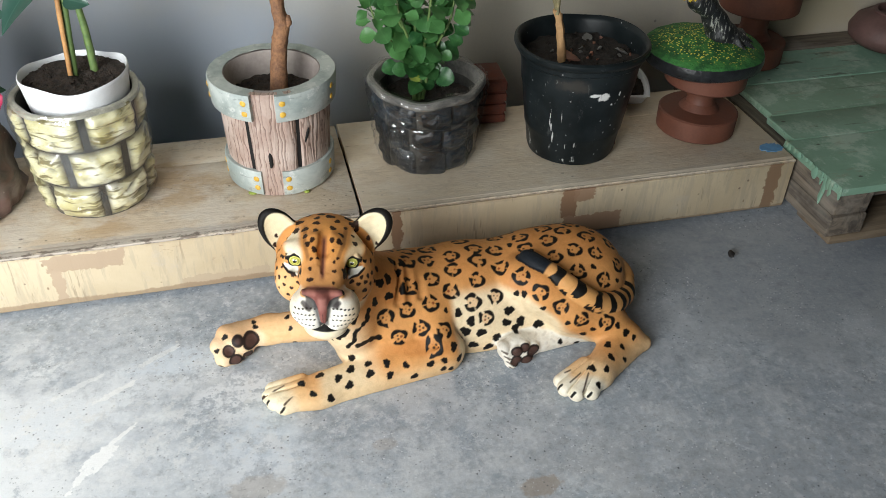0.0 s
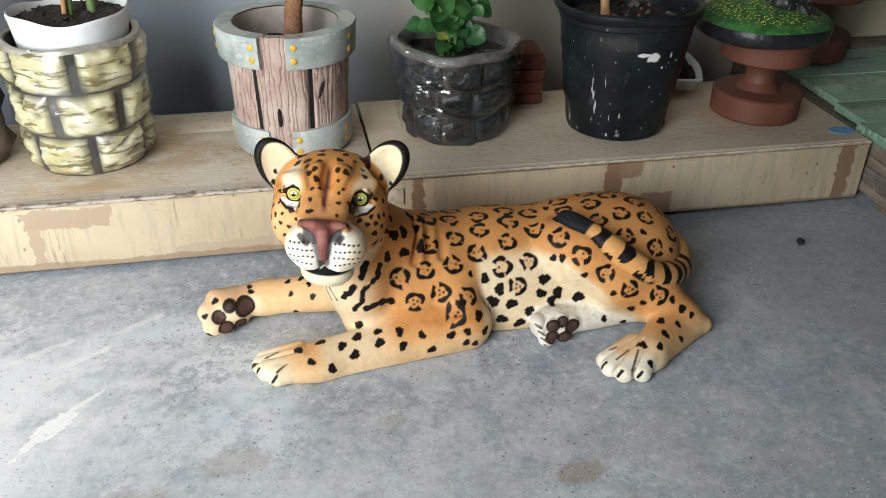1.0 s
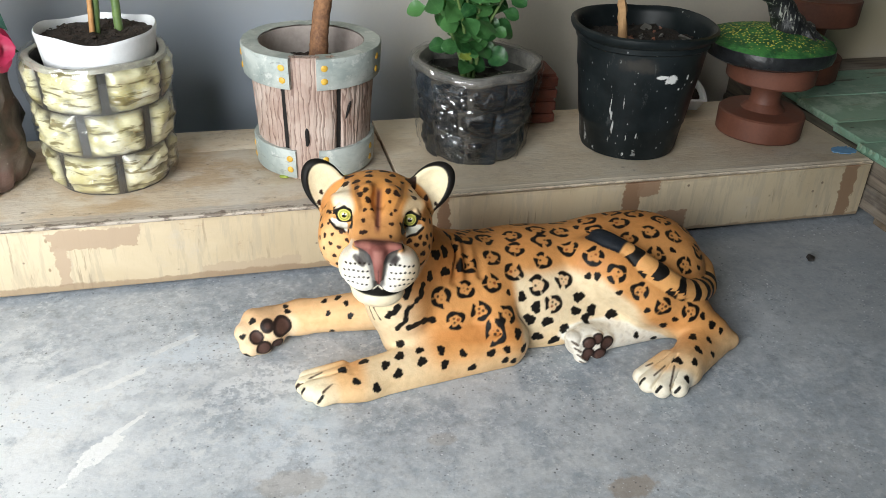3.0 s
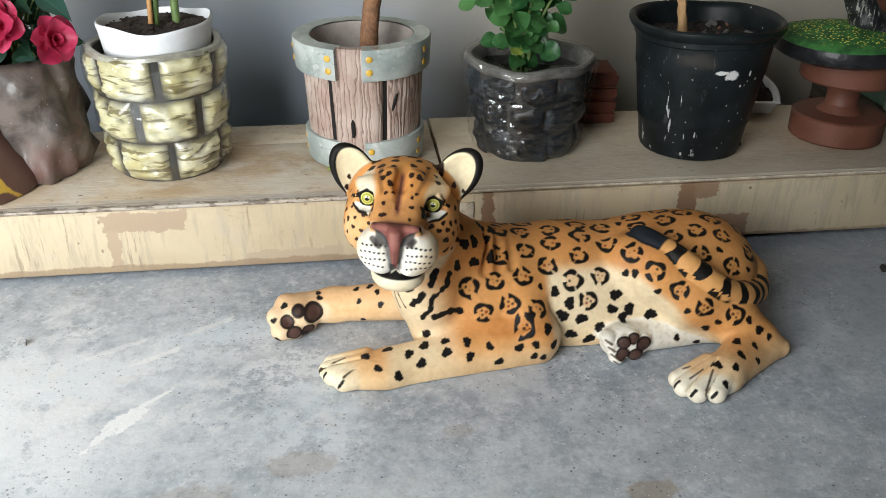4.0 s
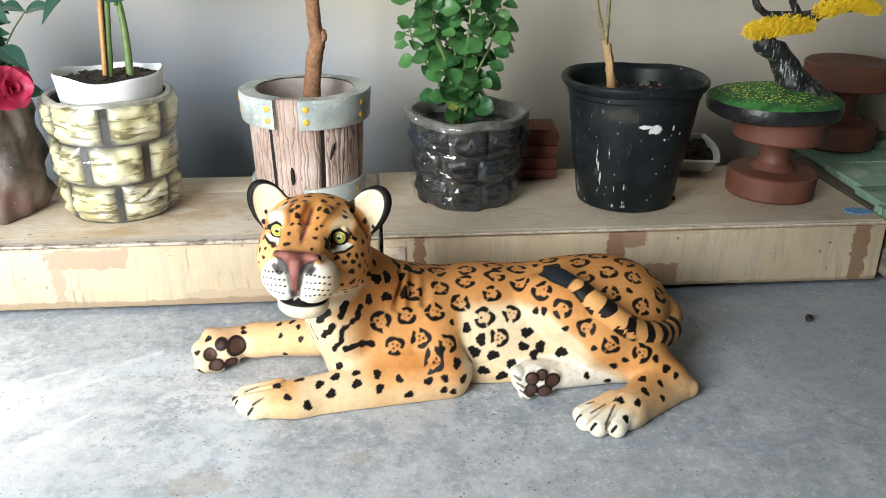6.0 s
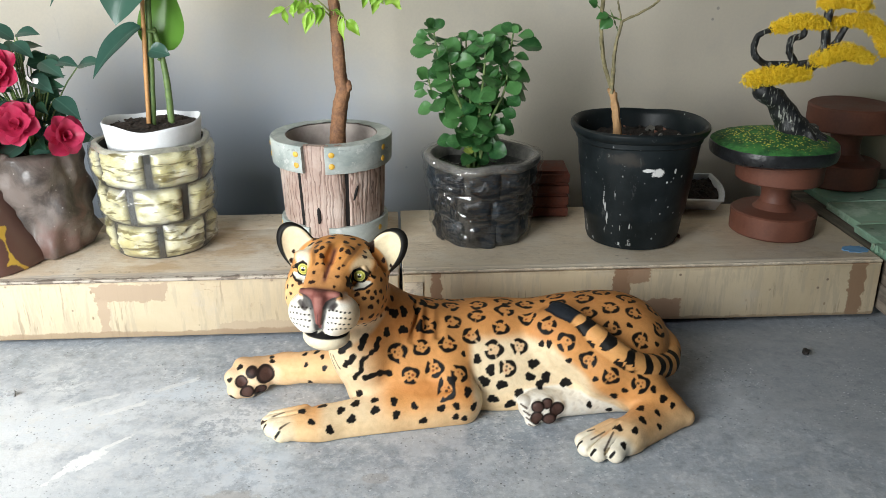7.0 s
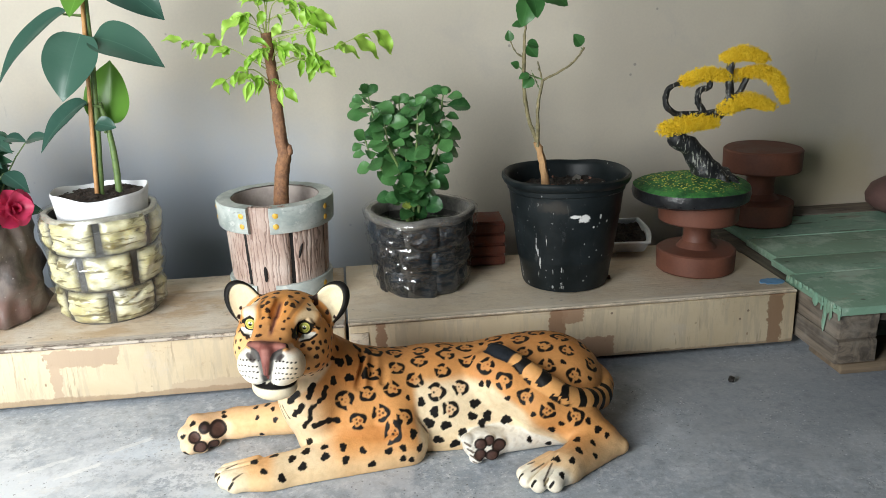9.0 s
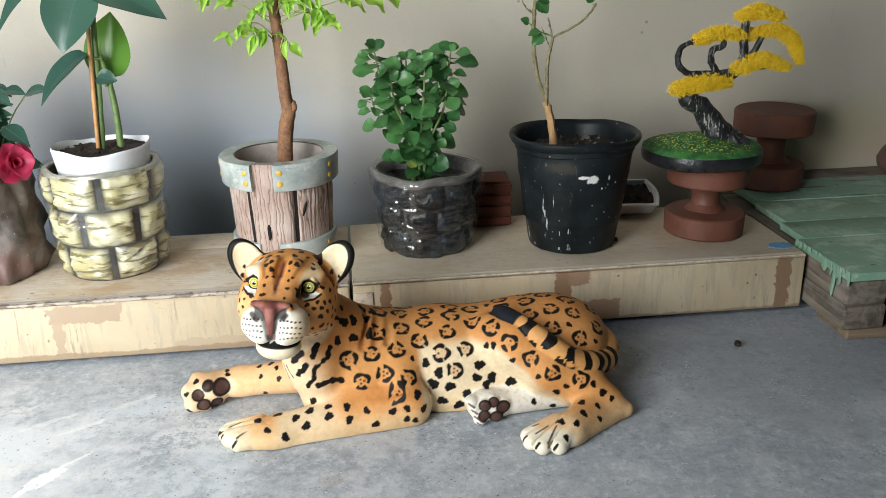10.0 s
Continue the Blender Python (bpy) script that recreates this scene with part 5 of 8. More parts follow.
def sapling():
    ox, oy, oz = 0.430, 1.434, TOP + 0.176
    t = thing("bonsai_sapling", (ox, oy, oz), "cut brown trunk sprouting fresh lime green leaves, in a barrel pot", "plant")

    def rel(*q):
        return (q[0] - ox, q[1] - oy, q[2] - oz, *q[3:])

    bm = bmesh.new()
    tube(bm, [rel(0.426, 1.434, 0.300, 0.019), rel(0.429, 1.434, 0.355, 0.0162), rel(0.436, 1.434, 0.410, 0.0152), rel(0.444, 1.434, 0.448, 0.0145), rel(0.440, 1.434, 0.474, 0.0128),
              rel(0.437, 1.434, 0.543, 0.0118), rel(0.433, 1.434, 0.623, 0.0108), rel(0.428, 1.434, 0.692, 0.0105)], 18, 9, 0.0016, 110)
    lump(bm, rel(0.455, 1.428, 0.454), (0.0075, 0.008, 0.013), 2, 0.004, 120)
    part("trunk", bm, TRUNK, t, "sawn-off brown trunk")
    small = [leaf_mesh("leaf", lance, LIME_LEAF, 0.040, w, c, d, f, 22, 0.065) for w, c, d, f in ((0.023, 0.35, 0.25, 0.10), (0.018, 0.6, 0.45, 0.14), (0.025, 0.15, 0.10, 0.18), (0.016, 0.8, 0.35, 0.12))]
    big = leaf_mesh("leaf", lance, LIME_LEAF, 0.064, 0.033, 0.40, 0.35, 0.16, 28, 0.06)
    rng = random.Random(4)
    runs = (  # a twig from the trunk through its leaves
        ((0.432, 1.432, 0.615), (0.385, 1.42, 0.649), (0.354, 1.42, 0.666), (0.306, 1.41, 0.677), (0.268, 1.41, 0.684)),
        ((0.432, 1.432, 0.590), (0.400, 1.415, 0.622), (0.370, 1.405, 0.618), (0.344, 1.40, 0.606)),
        ((0.432, 1.432, 0.580), (0.412, 1.41, 0.605), (0.395, 1.395, 0.600)),
        ((0.430, 1.434, 0.660), (0.405, 1.43, 0.725), (0.380, 1.42, 0.725)),
        ((0.428, 1.434, 0.680), (0.418, 1.43, 0.742), (0.405, 1.42, 0.758)),
        ((0.430, 1.434, 0.680), (0.446, 1.43, 0.745), (0.480, 1.42, 0.752), (0.525, 1.41, 0.728)),
        ((0.432, 1.432, 0.640), (0.470, 1.42, 0.668), (0.500, 1.41, 0.660), (0.525, 1.40, 0.640)),
        ((0.434, 1.432, 0.610), (0.475, 1.42, 0.640), (0.530, 1.41, 0.626)),
        ((0.434, 1.432, 0.620), (0.513, 1.42, 0.647), (0.564, 1.42, 0.661), (0.615, 1.42, 0.680), (0.650, 1.42, 0.690)),
        ((0.436, 1.432, 0.560), (0.446, 1.41, 0.592), (0.458, 1.40, 0.584)),
        ((0.434, 1.432, 0.630), (0.450, 1.405, 0.668), (0.464, 1.395, 0.660)),
        ((0.428, 1.434, 0.688), (0.435, 1.44, 0.75), (0.455, 1.45, 0.82)),
        ((0.428, 1.434, 0.688), (0.43, 1.44, 0.76), (0.41, 1.44, 0.82)),
        ((0.430, 1.434, 0.640), (0.428, 1.40, 0.662), (0.412, 1.39, 0.652)),
    )
    for n, run in enumerate(runs):
        bm = bmesh.new()
        r0 = 0.0015
        tube(bm, [(*rel(*p), r0 * (1 - 0.19 * i)) for i, p in enumerate(run)], 6, 4)
        twig = part("twig", bm, LIME_STEM, t)
        pts = curve_points(run, 3)
        for i, p in enumerate(pts[2:]):
            share = (i + 2) / (len(pts) - 1)
            if share < 0.35:
                continue
            ahead = Vector(pts[min(i + 3, len(pts) - 1)] - pts[i + 1]).normalized()
            for side in (-1, 1):
                if rng.random() < 0.30:
                    continue
                way = (ahead * 0.7 + Vector((side * rng.uniform(0.2, 0.7), rng.uniform(-0.6, 0.3), rng.uniform(-0.75, 0.15)))).normalized()
                s = rng.uniform(0.55, 1.05)
                use = big if rng.random() < 0.28 and n in (3, 5, 6, 7, 8) else rng.choice(small)
                m = aim(rel(*p), Vector(rel(*p)) + way, (rng.uniform(-0.5, 0.5), -0.6, 0.75)) @ Matrix.Diagonal((s, s, s, 1))
                piece("leaf", use, m, twig)
    # loose leaves hang close round the top of the trunk
    for n in range(20):
        start = Vector(rel(rng.uniform(0.395, 0.535), rng.uniform(1.39, 1.45), rng.uniform(0.595, 0.745)))
        out = Vector((rng.uniform(-0.8, 0.8), rng.uniform(-0.6, 0.2), rng.uniform(-1.0, 0.1))).normalized()
        s = rng.uniform(0.5, 1.15)
        hold = Vector((rel(0.430, 1.434, 0.1)[0], 0.0, start.z - 0.018))
        bm = bmesh.new()
        tube(bm, [(*hold, 0.0009), (*hold.lerp(start, 0.5), 0.0008), (*start, 0.0006)], 5, 3)
        stalk = part("leaf_stalk", bm, LIME_STEM, t)
        piece("leaf", rng.choice(small), aim(start, start + out, (rng.uniform(-0.6, 0.6), -0.6, 0.7)) @ Matrix.Diagonal((s, s, s, 1)), stalk)
    return t


def bush():
    ox, oy, oz = 0.708, 1.440, TOP + 0.130
    t = thing("leafy_shrub", (ox, oy, oz), "dense little shrub with scalloped round green leaves", "plant")
    shapes = [leaf_mesh("leaf", spoon, BUSH_LEAF, 0.045, 0.037, c, d, 0.03, 20, 0.075) for c, d in ((0.25, 0.15), (0.4, 0.35), (0.1, 0.25))]
    yellow = leaf_mesh("leaf", spoon, leaf_mat("yellowing_leaf", (0.20, 0.28, 0.04), (0.38, 0.42, 0.10), 0.4), 0.045, 0.034, 0.25, 0.2, 0.03, 12, 0.035)
    rng = random.Random(9)
    stems = ((-0.085, -0.015, 0.300), (-0.055, -0.04, 0.240), (-0.02, 0.0, 0.275), (0.015, -0.035, 0.270), (0.035, 0.02, 0.270), (0.072, -0.01, 0.290), (0.060, -0.03, 0.215), (-0.035, 0.035, 0.25), (-0.095, 0.01, 0.20))
    for n, (dx, dy, h) in enumerate(stems):
        run = [(0.002 * n - 0.009, 0.0, -0.02, 0.0036), (dx * 0.35, dy * 0.5, h * 0.45, 0.0030), (dx * 0.85, dy, h * 0.8, 0.0024), (dx, dy, h, 0.0016)]
        bm = bmesh.new()
        tube(bm, run, 7, 5)
        stem = part("stem", bm, GREEN_STEM, t)
        pts = curve_points(run, 7)
        turn = rng.random() * 3
        for i, p in enumerate(pts):
            if i < (5 if n % 3 else 3) or (i % 3 == 1 and i < 17):
                continue
            turn += 1.57 + rng.uniform(-0.3, 0.3)
            for side in (0, math.pi):
                if rng.random() < 0.22:
                    continue
                w = turn + side
                out = Vector((math.cos(w), math.sin(w), rng.uniform(-0.25, 0.45))).normalized()
                s = rng.uniform(0.62, 1.12) * (0.8 if i > 19 else 1.0)
                start = Vector(p[:3]) + out * 0.010
                face = Vector((rng.uniform(-0.5, 0.5), -0.8 + rng.uniform(-0.3, 0.3), 0.7))
                use = yellow if i < 7 and rng.random() < 0.10 else rng.choice(shapes)
                piece("leaf", use, aim(start, start + out, face) @ Matrix.Diagonal((s, s, s, 1)), stem)
        for w in range(3):
            out = Vector((math.cos(w * 2.1 + n), math.sin(w * 2.1 + n), 0.9)).normalized()
            s = rng.uniform(0.45, 0.75)
            p = Vector(pts[-1][:3])
            piece("leaf", rng.choice(shapes), aim(p, p + out, (0, -0.8, 0.5)) @ Matrix.Diagonal((s, s, s, 1)), stem)
    # low leaves hang over the rim
    for w in range(14):
        a = -2.6 + 2.2 * w / 13
        out = Vector((math.cos(a), math.sin(a), rng.uniform(-0.7, 0.2))).normalized()
        p = Vector((0.012 * math.cos(a), 0.012 * math.sin(a), rng.uniform(0.055, 0.13)))
        s = rng.uniform(0.6, 0.95)
        piece("leaf", yellow if w == 4 else rng.choice(shapes), aim(p, p + out, (0, -0.8, 0.6)) @ Matrix.Diagonal((s, s, s, 1)), t)
    return t


def twig_plant():
    ox, oy, oz = 0.993, 1.400, TOP + 0.200
    t = thing("sparse_shrub", (ox, oy, oz), "thin forked woody shrub with a few dark green leaves", "plant")

    def rel(*q):
        return (q[0] - ox, q[1] - oy, q[2] - oz, *q[3:])

    bm = bmesh.new()
    tube(bm, [rel(0.996, 1.40, 0.315, 0.0105), rel(0.993, 1.40, 0.358, 0.0092), rel(0.981, 1.40, 0.425, 0.0075), rel(0.972, 1.40, 0.450, 0.0066)], 10, 6, 0.003, 120)
    part("trunk", bm, TAN_BARK, t)
    for pts, mat in (
        ([(0.977, 1.40, 0.437, 0.0062), (0.954, 1.40, 0.506, 0.0056), (0.945, 1.40, 0.570, 0.0056), (0.946, 1.40, 0.640, 0.0052), (0.947, 1.40, 0.668, 0.0036), (0.953, 1.40, 0.738, 0.003), (0.96, 1.40, 0.80, 0.002)], TWIG_BARK),
        ([(0.974, 1.397, 0.440, 0.0058), (0.974, 1.395, 0.523, 0.005), (0.984, 1.395, 0.580, 0.0042)], TWIG_BARK),
        ([(0.983, 1.395, 0.578, 0.0036), (1.030, 1.395, 0.600, 0.0034), (1.055, 1.395, 0.620, 0.0032), (1.070, 1.395, 0.642, 0.0028)], TWIG_BARK),
        ([(0.984, 1.40, 0.575, 0.003), (0.977, 1.41, 0.616, 0.0026)], TWIG_BARK),
        ([(0.984, 1.40, 0.580, 0.0024), (0.958, 1.405, 0.590, 0.002), (0.936, 1.41, 0.607, 0.0016)], GREEN_STEM),
        ([(0.946, 1.40, 0.625, 0.0026), (0.928, 1.40, 0.638, 0.0022), (0.917, 1.40, 0.660, 0.0016)], TWIG_BARK),
        ([(0.978, 1.40, 0.56, 0.0016), (0.966, 1.395, 0.585, 0.0014), (0.958, 1.39, 0.60, 0.001)], GREEN_STEM),
        ([(1.066, 1.395, 0.637, 0.0014), (1.060, 1.39, 0.648, 0.0012)], GREEN_STEM),
    ):
        bm = bmesh.new()
        tube(bm, [(*rel(*p)[:3], p[3] * 0.70) for p in pts], 9, 8, 0.0020, 190)
        part("branch", bm, mat, t)
    me = leaf_mesh("leaf", oval, TWIG_LEAF, 0.034, 0.030, 0.3, 0.2, 0.02, 10, 0.04)
    wide = leaf_mesh("leaf", oval, TWIG_LEAF, 0.062, 0.050, 0.3, 0.25, 0.03, 12, 0.03)
    for base, way, face, use, s in (
        ((1.062, 1.385, 0.646), (-0.5, -0.2, 0.7), (-0.1, -1, 0.2), me, 0.85), ((0.950, 1.395, 0.650), (0.5, -0.2, -0.5), (0, -1, 0.3), me, 0.95), ((0.950, 1.392, 0.655), (0.8, -0.2, -0.2), (0, -0.8, 0.6), me, 0.75),
        ((0.962, 1.392, 0.585), (-0.6, -0.2, -0.5), (0, -0.9, 0.4), me, 0.85), ((0.955, 1.392, 0.59), (-0.9, -0.2, -0.1), (0, -0.6, 0.8), me, 0.7), ((0.937, 1.41, 0.606), (-0.7, -0.3, 0.45), (0, -0.9, 0.5), me, 0.6),
        ((0.917, 1.40, 0.659), (-0.2, -0.2, 0.9), (-0.3, -0.9, 0.1), me, 0.65), ((0.944, 1.40, 0.69), (-0.9, -0.1, 0.1), (0, -0.6, 0.7), me, 0.7),
        ((0.955, 1.395, 0.745), (-0.25, -0.3, -0.9), (0, -1, 0.1), wide, 0.95), ((0.958, 1.395, 0.745), (-0.9, -0.2, 0.25), (0, -0.7, 0.7), wide, 0.7), ((0.96, 1.39, 0.75), (0.1, -0.4, -0.5), (0.2, -1, 0.2), wide, 0.8),
        ((0.965, 1.39, 0.765), (1.0, -0.2, -0.4), (0, -0.8, 0.6), wide, 1.25), ((0.96, 1.40, 0.80), (0.5, 0.1, 0.8), (0, -0.8, 0.5), wide, 0.9), ((0.96, 1.40, 0.80), (-0.6, 0.1, 0.7), (0, -0.8, 0.5), wide, 0.9),
    ):
        p = Vector(rel(*base))
        piece("leaf", use, aim(p, p + Vector(way), face) @ Matrix.Diagonal((s, s, s, 1)), t)
    return t


# ---- the rock pot with red flowers, and the patched figure before it ----
ROCK = Mat("brown_grey_rock_glaze", 0.38, coat=0.2)
k = ROCK
base = k.mix(k.ramp(k.noise(14, 6, 0.65, 0.5), 0.35, 0.65), (0.055, 0.043, 0.037), (0.185, 0.150, 0.132))
base = k.mix(k.ramp(k.noise(9, 4), 0.50, 0.64, 0.0, 0.65), base, (0.19, 0.092, 0.075))
base = k.mix(k.ramp(k.voronoi(55), 0.06, 0.11, 0.6, 0.0), base, (0.42, 0.38, 0.35))
k.color(base).bump(k.noise(40, 5), 0.5, 0.004)
PATCHED = Mat("yellow_glaze_with_brown_patches", 0.38, coat=0.2)
k = PATCHED
cells = k.voronoi(12, k.scaled((1, 1, 0.75)))
edge = k.math("ADD", cells, k.math("MULTIPLY", k.noise(40, 3), 0.18))
base = k.mix(k.ramp(k.noise(12, 4), 0.3, 0.7), (0.50, 0.29, 0.035), (0.62, 0.40, 0.065))
k.color(k.mix(k.ramp(edge, 0.60, 0.635, 1.0, 0.0), base, (0.125, 0.060, 0.045))).bump(k.noise(30, 4), 0.3, 0.002)
PETAL = leaf_mat("red_petal", (0.34, 0.010, 0.048), (0.60, 0.055, 0.135), 0.45, 0.0, 60)
PETAL_WHITE = leaf_mat("white_petal", (0.70, 0.66, 0.62), (0.82, 0.80, 0.78), 0.5, 0.0)


def rock_pot():
    ox, oy, oz = -0.168, 1.425, TOP + 0.0005
    t = thing("rock_shaped_pot", (ox, oy, oz), "brown grey plant pot shaped like a rough rock", "plant pot")

    def craggy(a, r, z):
        p = Vector((r * math.cos(a), r * math.sin(a), z))
        f = 0.020 * noise.noise(p * 16) - 0.026 * abs(noise.noise(p * 21 + Vector((3, 1, 2)))) + 0.010 * noise.noise(p * 38) + 0.004 * noise.noise(p * 90) + 0.006
        return r + (f if r > 0.06 else 0) + 0.006 * math.sin(3 * a + z * 30) * (r > 0.06), z + (0.012 * noise.noise(p * 12) if z > 0.15 else 0)

    bm = bmesh.new()
    lathe(bm, [(0.075, 0.0), (0.088, 0.004), (0.093, 0.03), (0.088, 0.055), (0.086, 0.08), (0.092, 0.105), (0.092, 0.13), (0.088, 0.155), (0.085, 0.18), (0.080, 0.20), (0.072, 0.208), (0.066, 0.20), (0.058, 0.15)], 64, craggy)
    part("pot_wall", bm, ROCK.m, t, "", 180)
    soil_disc(t, 0.064, 0.175)
    f = thing("flowering_plant", (ox, oy, TOP + 0.18), "red artificial flowers with dark green leaves in the rock pot", "flowers")

    def rel(*q):
        return (q[0] - ox, q[1] - oy, q[2] - TOP - 0.18, *q[3:])

    petal = leaf_mesh("petal", spoon, PETAL, 0.044, 0.042, 0.45, -0.12, 0.06, 10)
    rng = random.Random(6)
    blooms = (((-0.181, 1.375, 0.498), 1.0, (-0.2, -0.9, 0.4)), ((-0.160, 1.355, 0.403), 1.05, (0.1, -0.9, 0.45)), ((-0.086, 1.365, 0.378), 1.0, (0.75, -0.6, 0.3)), ((-0.226, 1.36, 0.388), 0.95, (-0.3, -0.9, 0.3)),
              ((-0.26, 1.40, 0.47), 0.9, (-0.4, -0.8, 0.4)))
    for place, s, face in blooms:
        centre, out = Vector(rel(*place)), Vector(face).normalized()
        bm = bmesh.new()
        tube(bm, [(0, 0, -0.02, 0.0022), (*(centre * 0.55 + Vector((0, 0.01, 0.02))), 0.002), (*centre, 0.002)], 6, 4)
        stalk = part("flower_stalk", bm, GREEN_STEM, f)
        side = out.orthogonal().normalized()
        for ring, (count, lift, size) in enumerate(((6, 0.10, 1.0), (4, 0.7, 0.85), (3, 1.8, 0.55))):
            for j in range(count):
                w = 2 * math.pi * (j + 0.5 * ring) / count + rng.uniform(-0.2, 0.2)
                way = (side * math.cos(w) + out.cross(side) * math.sin(w) + out * lift).normalized()
                z = s * size * rng.uniform(0.9, 1.1)
                piece("petal", petal, aim(centre, centre + way, out * 1.0 + way * 0.2) @ Matrix.Diagonal((z, z, z, 1)), stalk)
    me = leaf_mesh("leaf", lance, DEEP_LEAF, 0.060, 0.026, 0.3, 0.25, 0.02, 10)
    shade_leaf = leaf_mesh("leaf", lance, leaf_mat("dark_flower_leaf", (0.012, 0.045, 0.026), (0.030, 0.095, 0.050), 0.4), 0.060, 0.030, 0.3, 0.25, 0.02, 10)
    for tip, base in (((-0.205, 1.41, 0.590), (-0.17, 1.43, 0.55)), ((-0.118, 1.40, 0.574), (-0.165, 1.43, 0.560)), ((-0.132, 1.40, 0.530), (-0.175, 1.43, 0.545)), ((-0.080, 1.39, 0.497), (-0.13, 1.43, 0.508)),
                      ((-0.056, 1.38, 0.418), (-0.11, 1.42, 0.440)), ((-0.055, 1.40, 0.514), (-0.10, 1.43, 0.508)), ((-0.10, 1.38, 0.470), (-0.15, 1.42, 0.482)), ((-0.225, 1.39, 0.545), (-0.18, 1.43, 0.53)),
                      ((-0.165, 1.35, 0.325), (-0.125, 1.39, 0.345)), ((-0.215, 1.35, 0.34), (-0.17, 1.40, 0.36)), ((-0.25, 1.38, 0.43), (-0.20, 1.42, 0.44)), ((-0.15, 1.40, 0.46), (-0.17, 1.43, 0.42)),
                      ((-0.012, 1.40, 0.520), (-0.060, 1.43, 0.500)), ((-0.12, 1.40, 0.36), (-0.155, 1.42, 0.385)), ((-0.19, 1.40, 0.44), (-0.165, 1.42, 0.40))):
        b, e = Vector(rel(*base)), Vector(rel(*tip))
        s = (e - b).length / 0.060
        fit = Matrix.Diagonal((s * 1.3, s, s, 1))
        bm = bmesh.new()
        tube(bm, [(0, 0, 0, 0.0018), (*(b * 0.6 + Vector((0, 0.01, 0.02))), 0.0016), (*b, 0.0014)], 5, 3)
        stalk = part("leaf_stalk", bm, GREEN_STEM, f)
        piece("leaf", me, aim(b, e, (0.1, -0.6, 0.8)) @ fit, stalk)
    # dense low foliage round the blooms
    for n in range(78):
        a, up = rng.uniform(0, 6.283), rng.random()
        reach = rng.uniform(0.035, 0.105) * (1.0 - 0.35 * up)
        b = Vector((reach * math.cos(a) * 0.95 - 0.015, reach * math.sin(a) * 0.6 + 0.012, 0.02 + 0.20 * up))
        e = b + Vector((math.cos(a) * 0.8, math.sin(a) * 0.6 - 0.25, rng.uniform(-0.5, 0.5))).normalized() * rng.uniform(0.035, 0.062)
        s = (e - b).length / 0.060
        bm = bmesh.new()
        tube(bm, [(0, 0, 0, 0.0016), (*(b * 0.6 + Vector((0, 0.006, 0.014))), 0.0014), (*b, 0.0012)], 5, 3)
        stalk = part("leaf_stalk", bm, GREEN_STEM, f)
        piece("leaf", shade_leaf, aim(b, e, (rng.uniform(-0.4, 0.4), -0.7, 0.7)) @ Matrix.Diagonal((s * rng.uniform(1.0, 1.4), s, s, 1)), stalk)
    bud = leaf_mesh("petal", spoon, PETAL_WHITE, 0.018, 0.012, 0.6, -0.1, 0.0, 6)
    for p, w in (((-0.128, 1.375, 0.478), (0.4, -0.3, 0.6)), ((-0.205, 1.35, 0.452), (-0.2, -0.5, 0.7)), ((-0.21, 1.34, 0.425), (0.2, -0.5, 0.7))):
        p = Vector(rel(*p))
        for turn in (-0.5, 0.5):
            piece("petal", bud, aim(p, p + Vector(w) + Vector((turn, 0, 0)), (turn, -1, 0.2)), f)
    return t


def patched_figure():
    bm = bmesh.new()

    def sway(a, r, z):
        p = Vector((r * math.cos(a), r * math.sin(a), z))
        return r * (1 + 0.05 * math.sin(2 * a)) + 0.005 * noise.noise(p * 18), z

    lathe(bm, [(0.098, 0.0), (0.103, 0.004), (0.101, 0.02), (0.088, 0.06), (0.072, 0.12), (0.060, 0.19), (0.052, 0.27), (0.046, 0.35), (0.040, 0.40), (0.020, 0.425)], 56, sway)
    for v in bm.verts:
        v.co.x -= 0.16 * v.co.z
    ob = part("ceramic_figure", bm, PATCHED.m, None, "", 180)
    ob.matrix_world = pose(-0.252, 1.342, TOP + 0.0005)
    return tagged(ob, "yellow glazed ceramic figure covered with brown patches", "figurine")


house_plant()
sapling()
bush()
twig_plant()
rock_pot()
patched_figure()

# ---- the jaguar statue: one mesh, carved as a blend of rounded forms ----
VOXEL = 0.0017


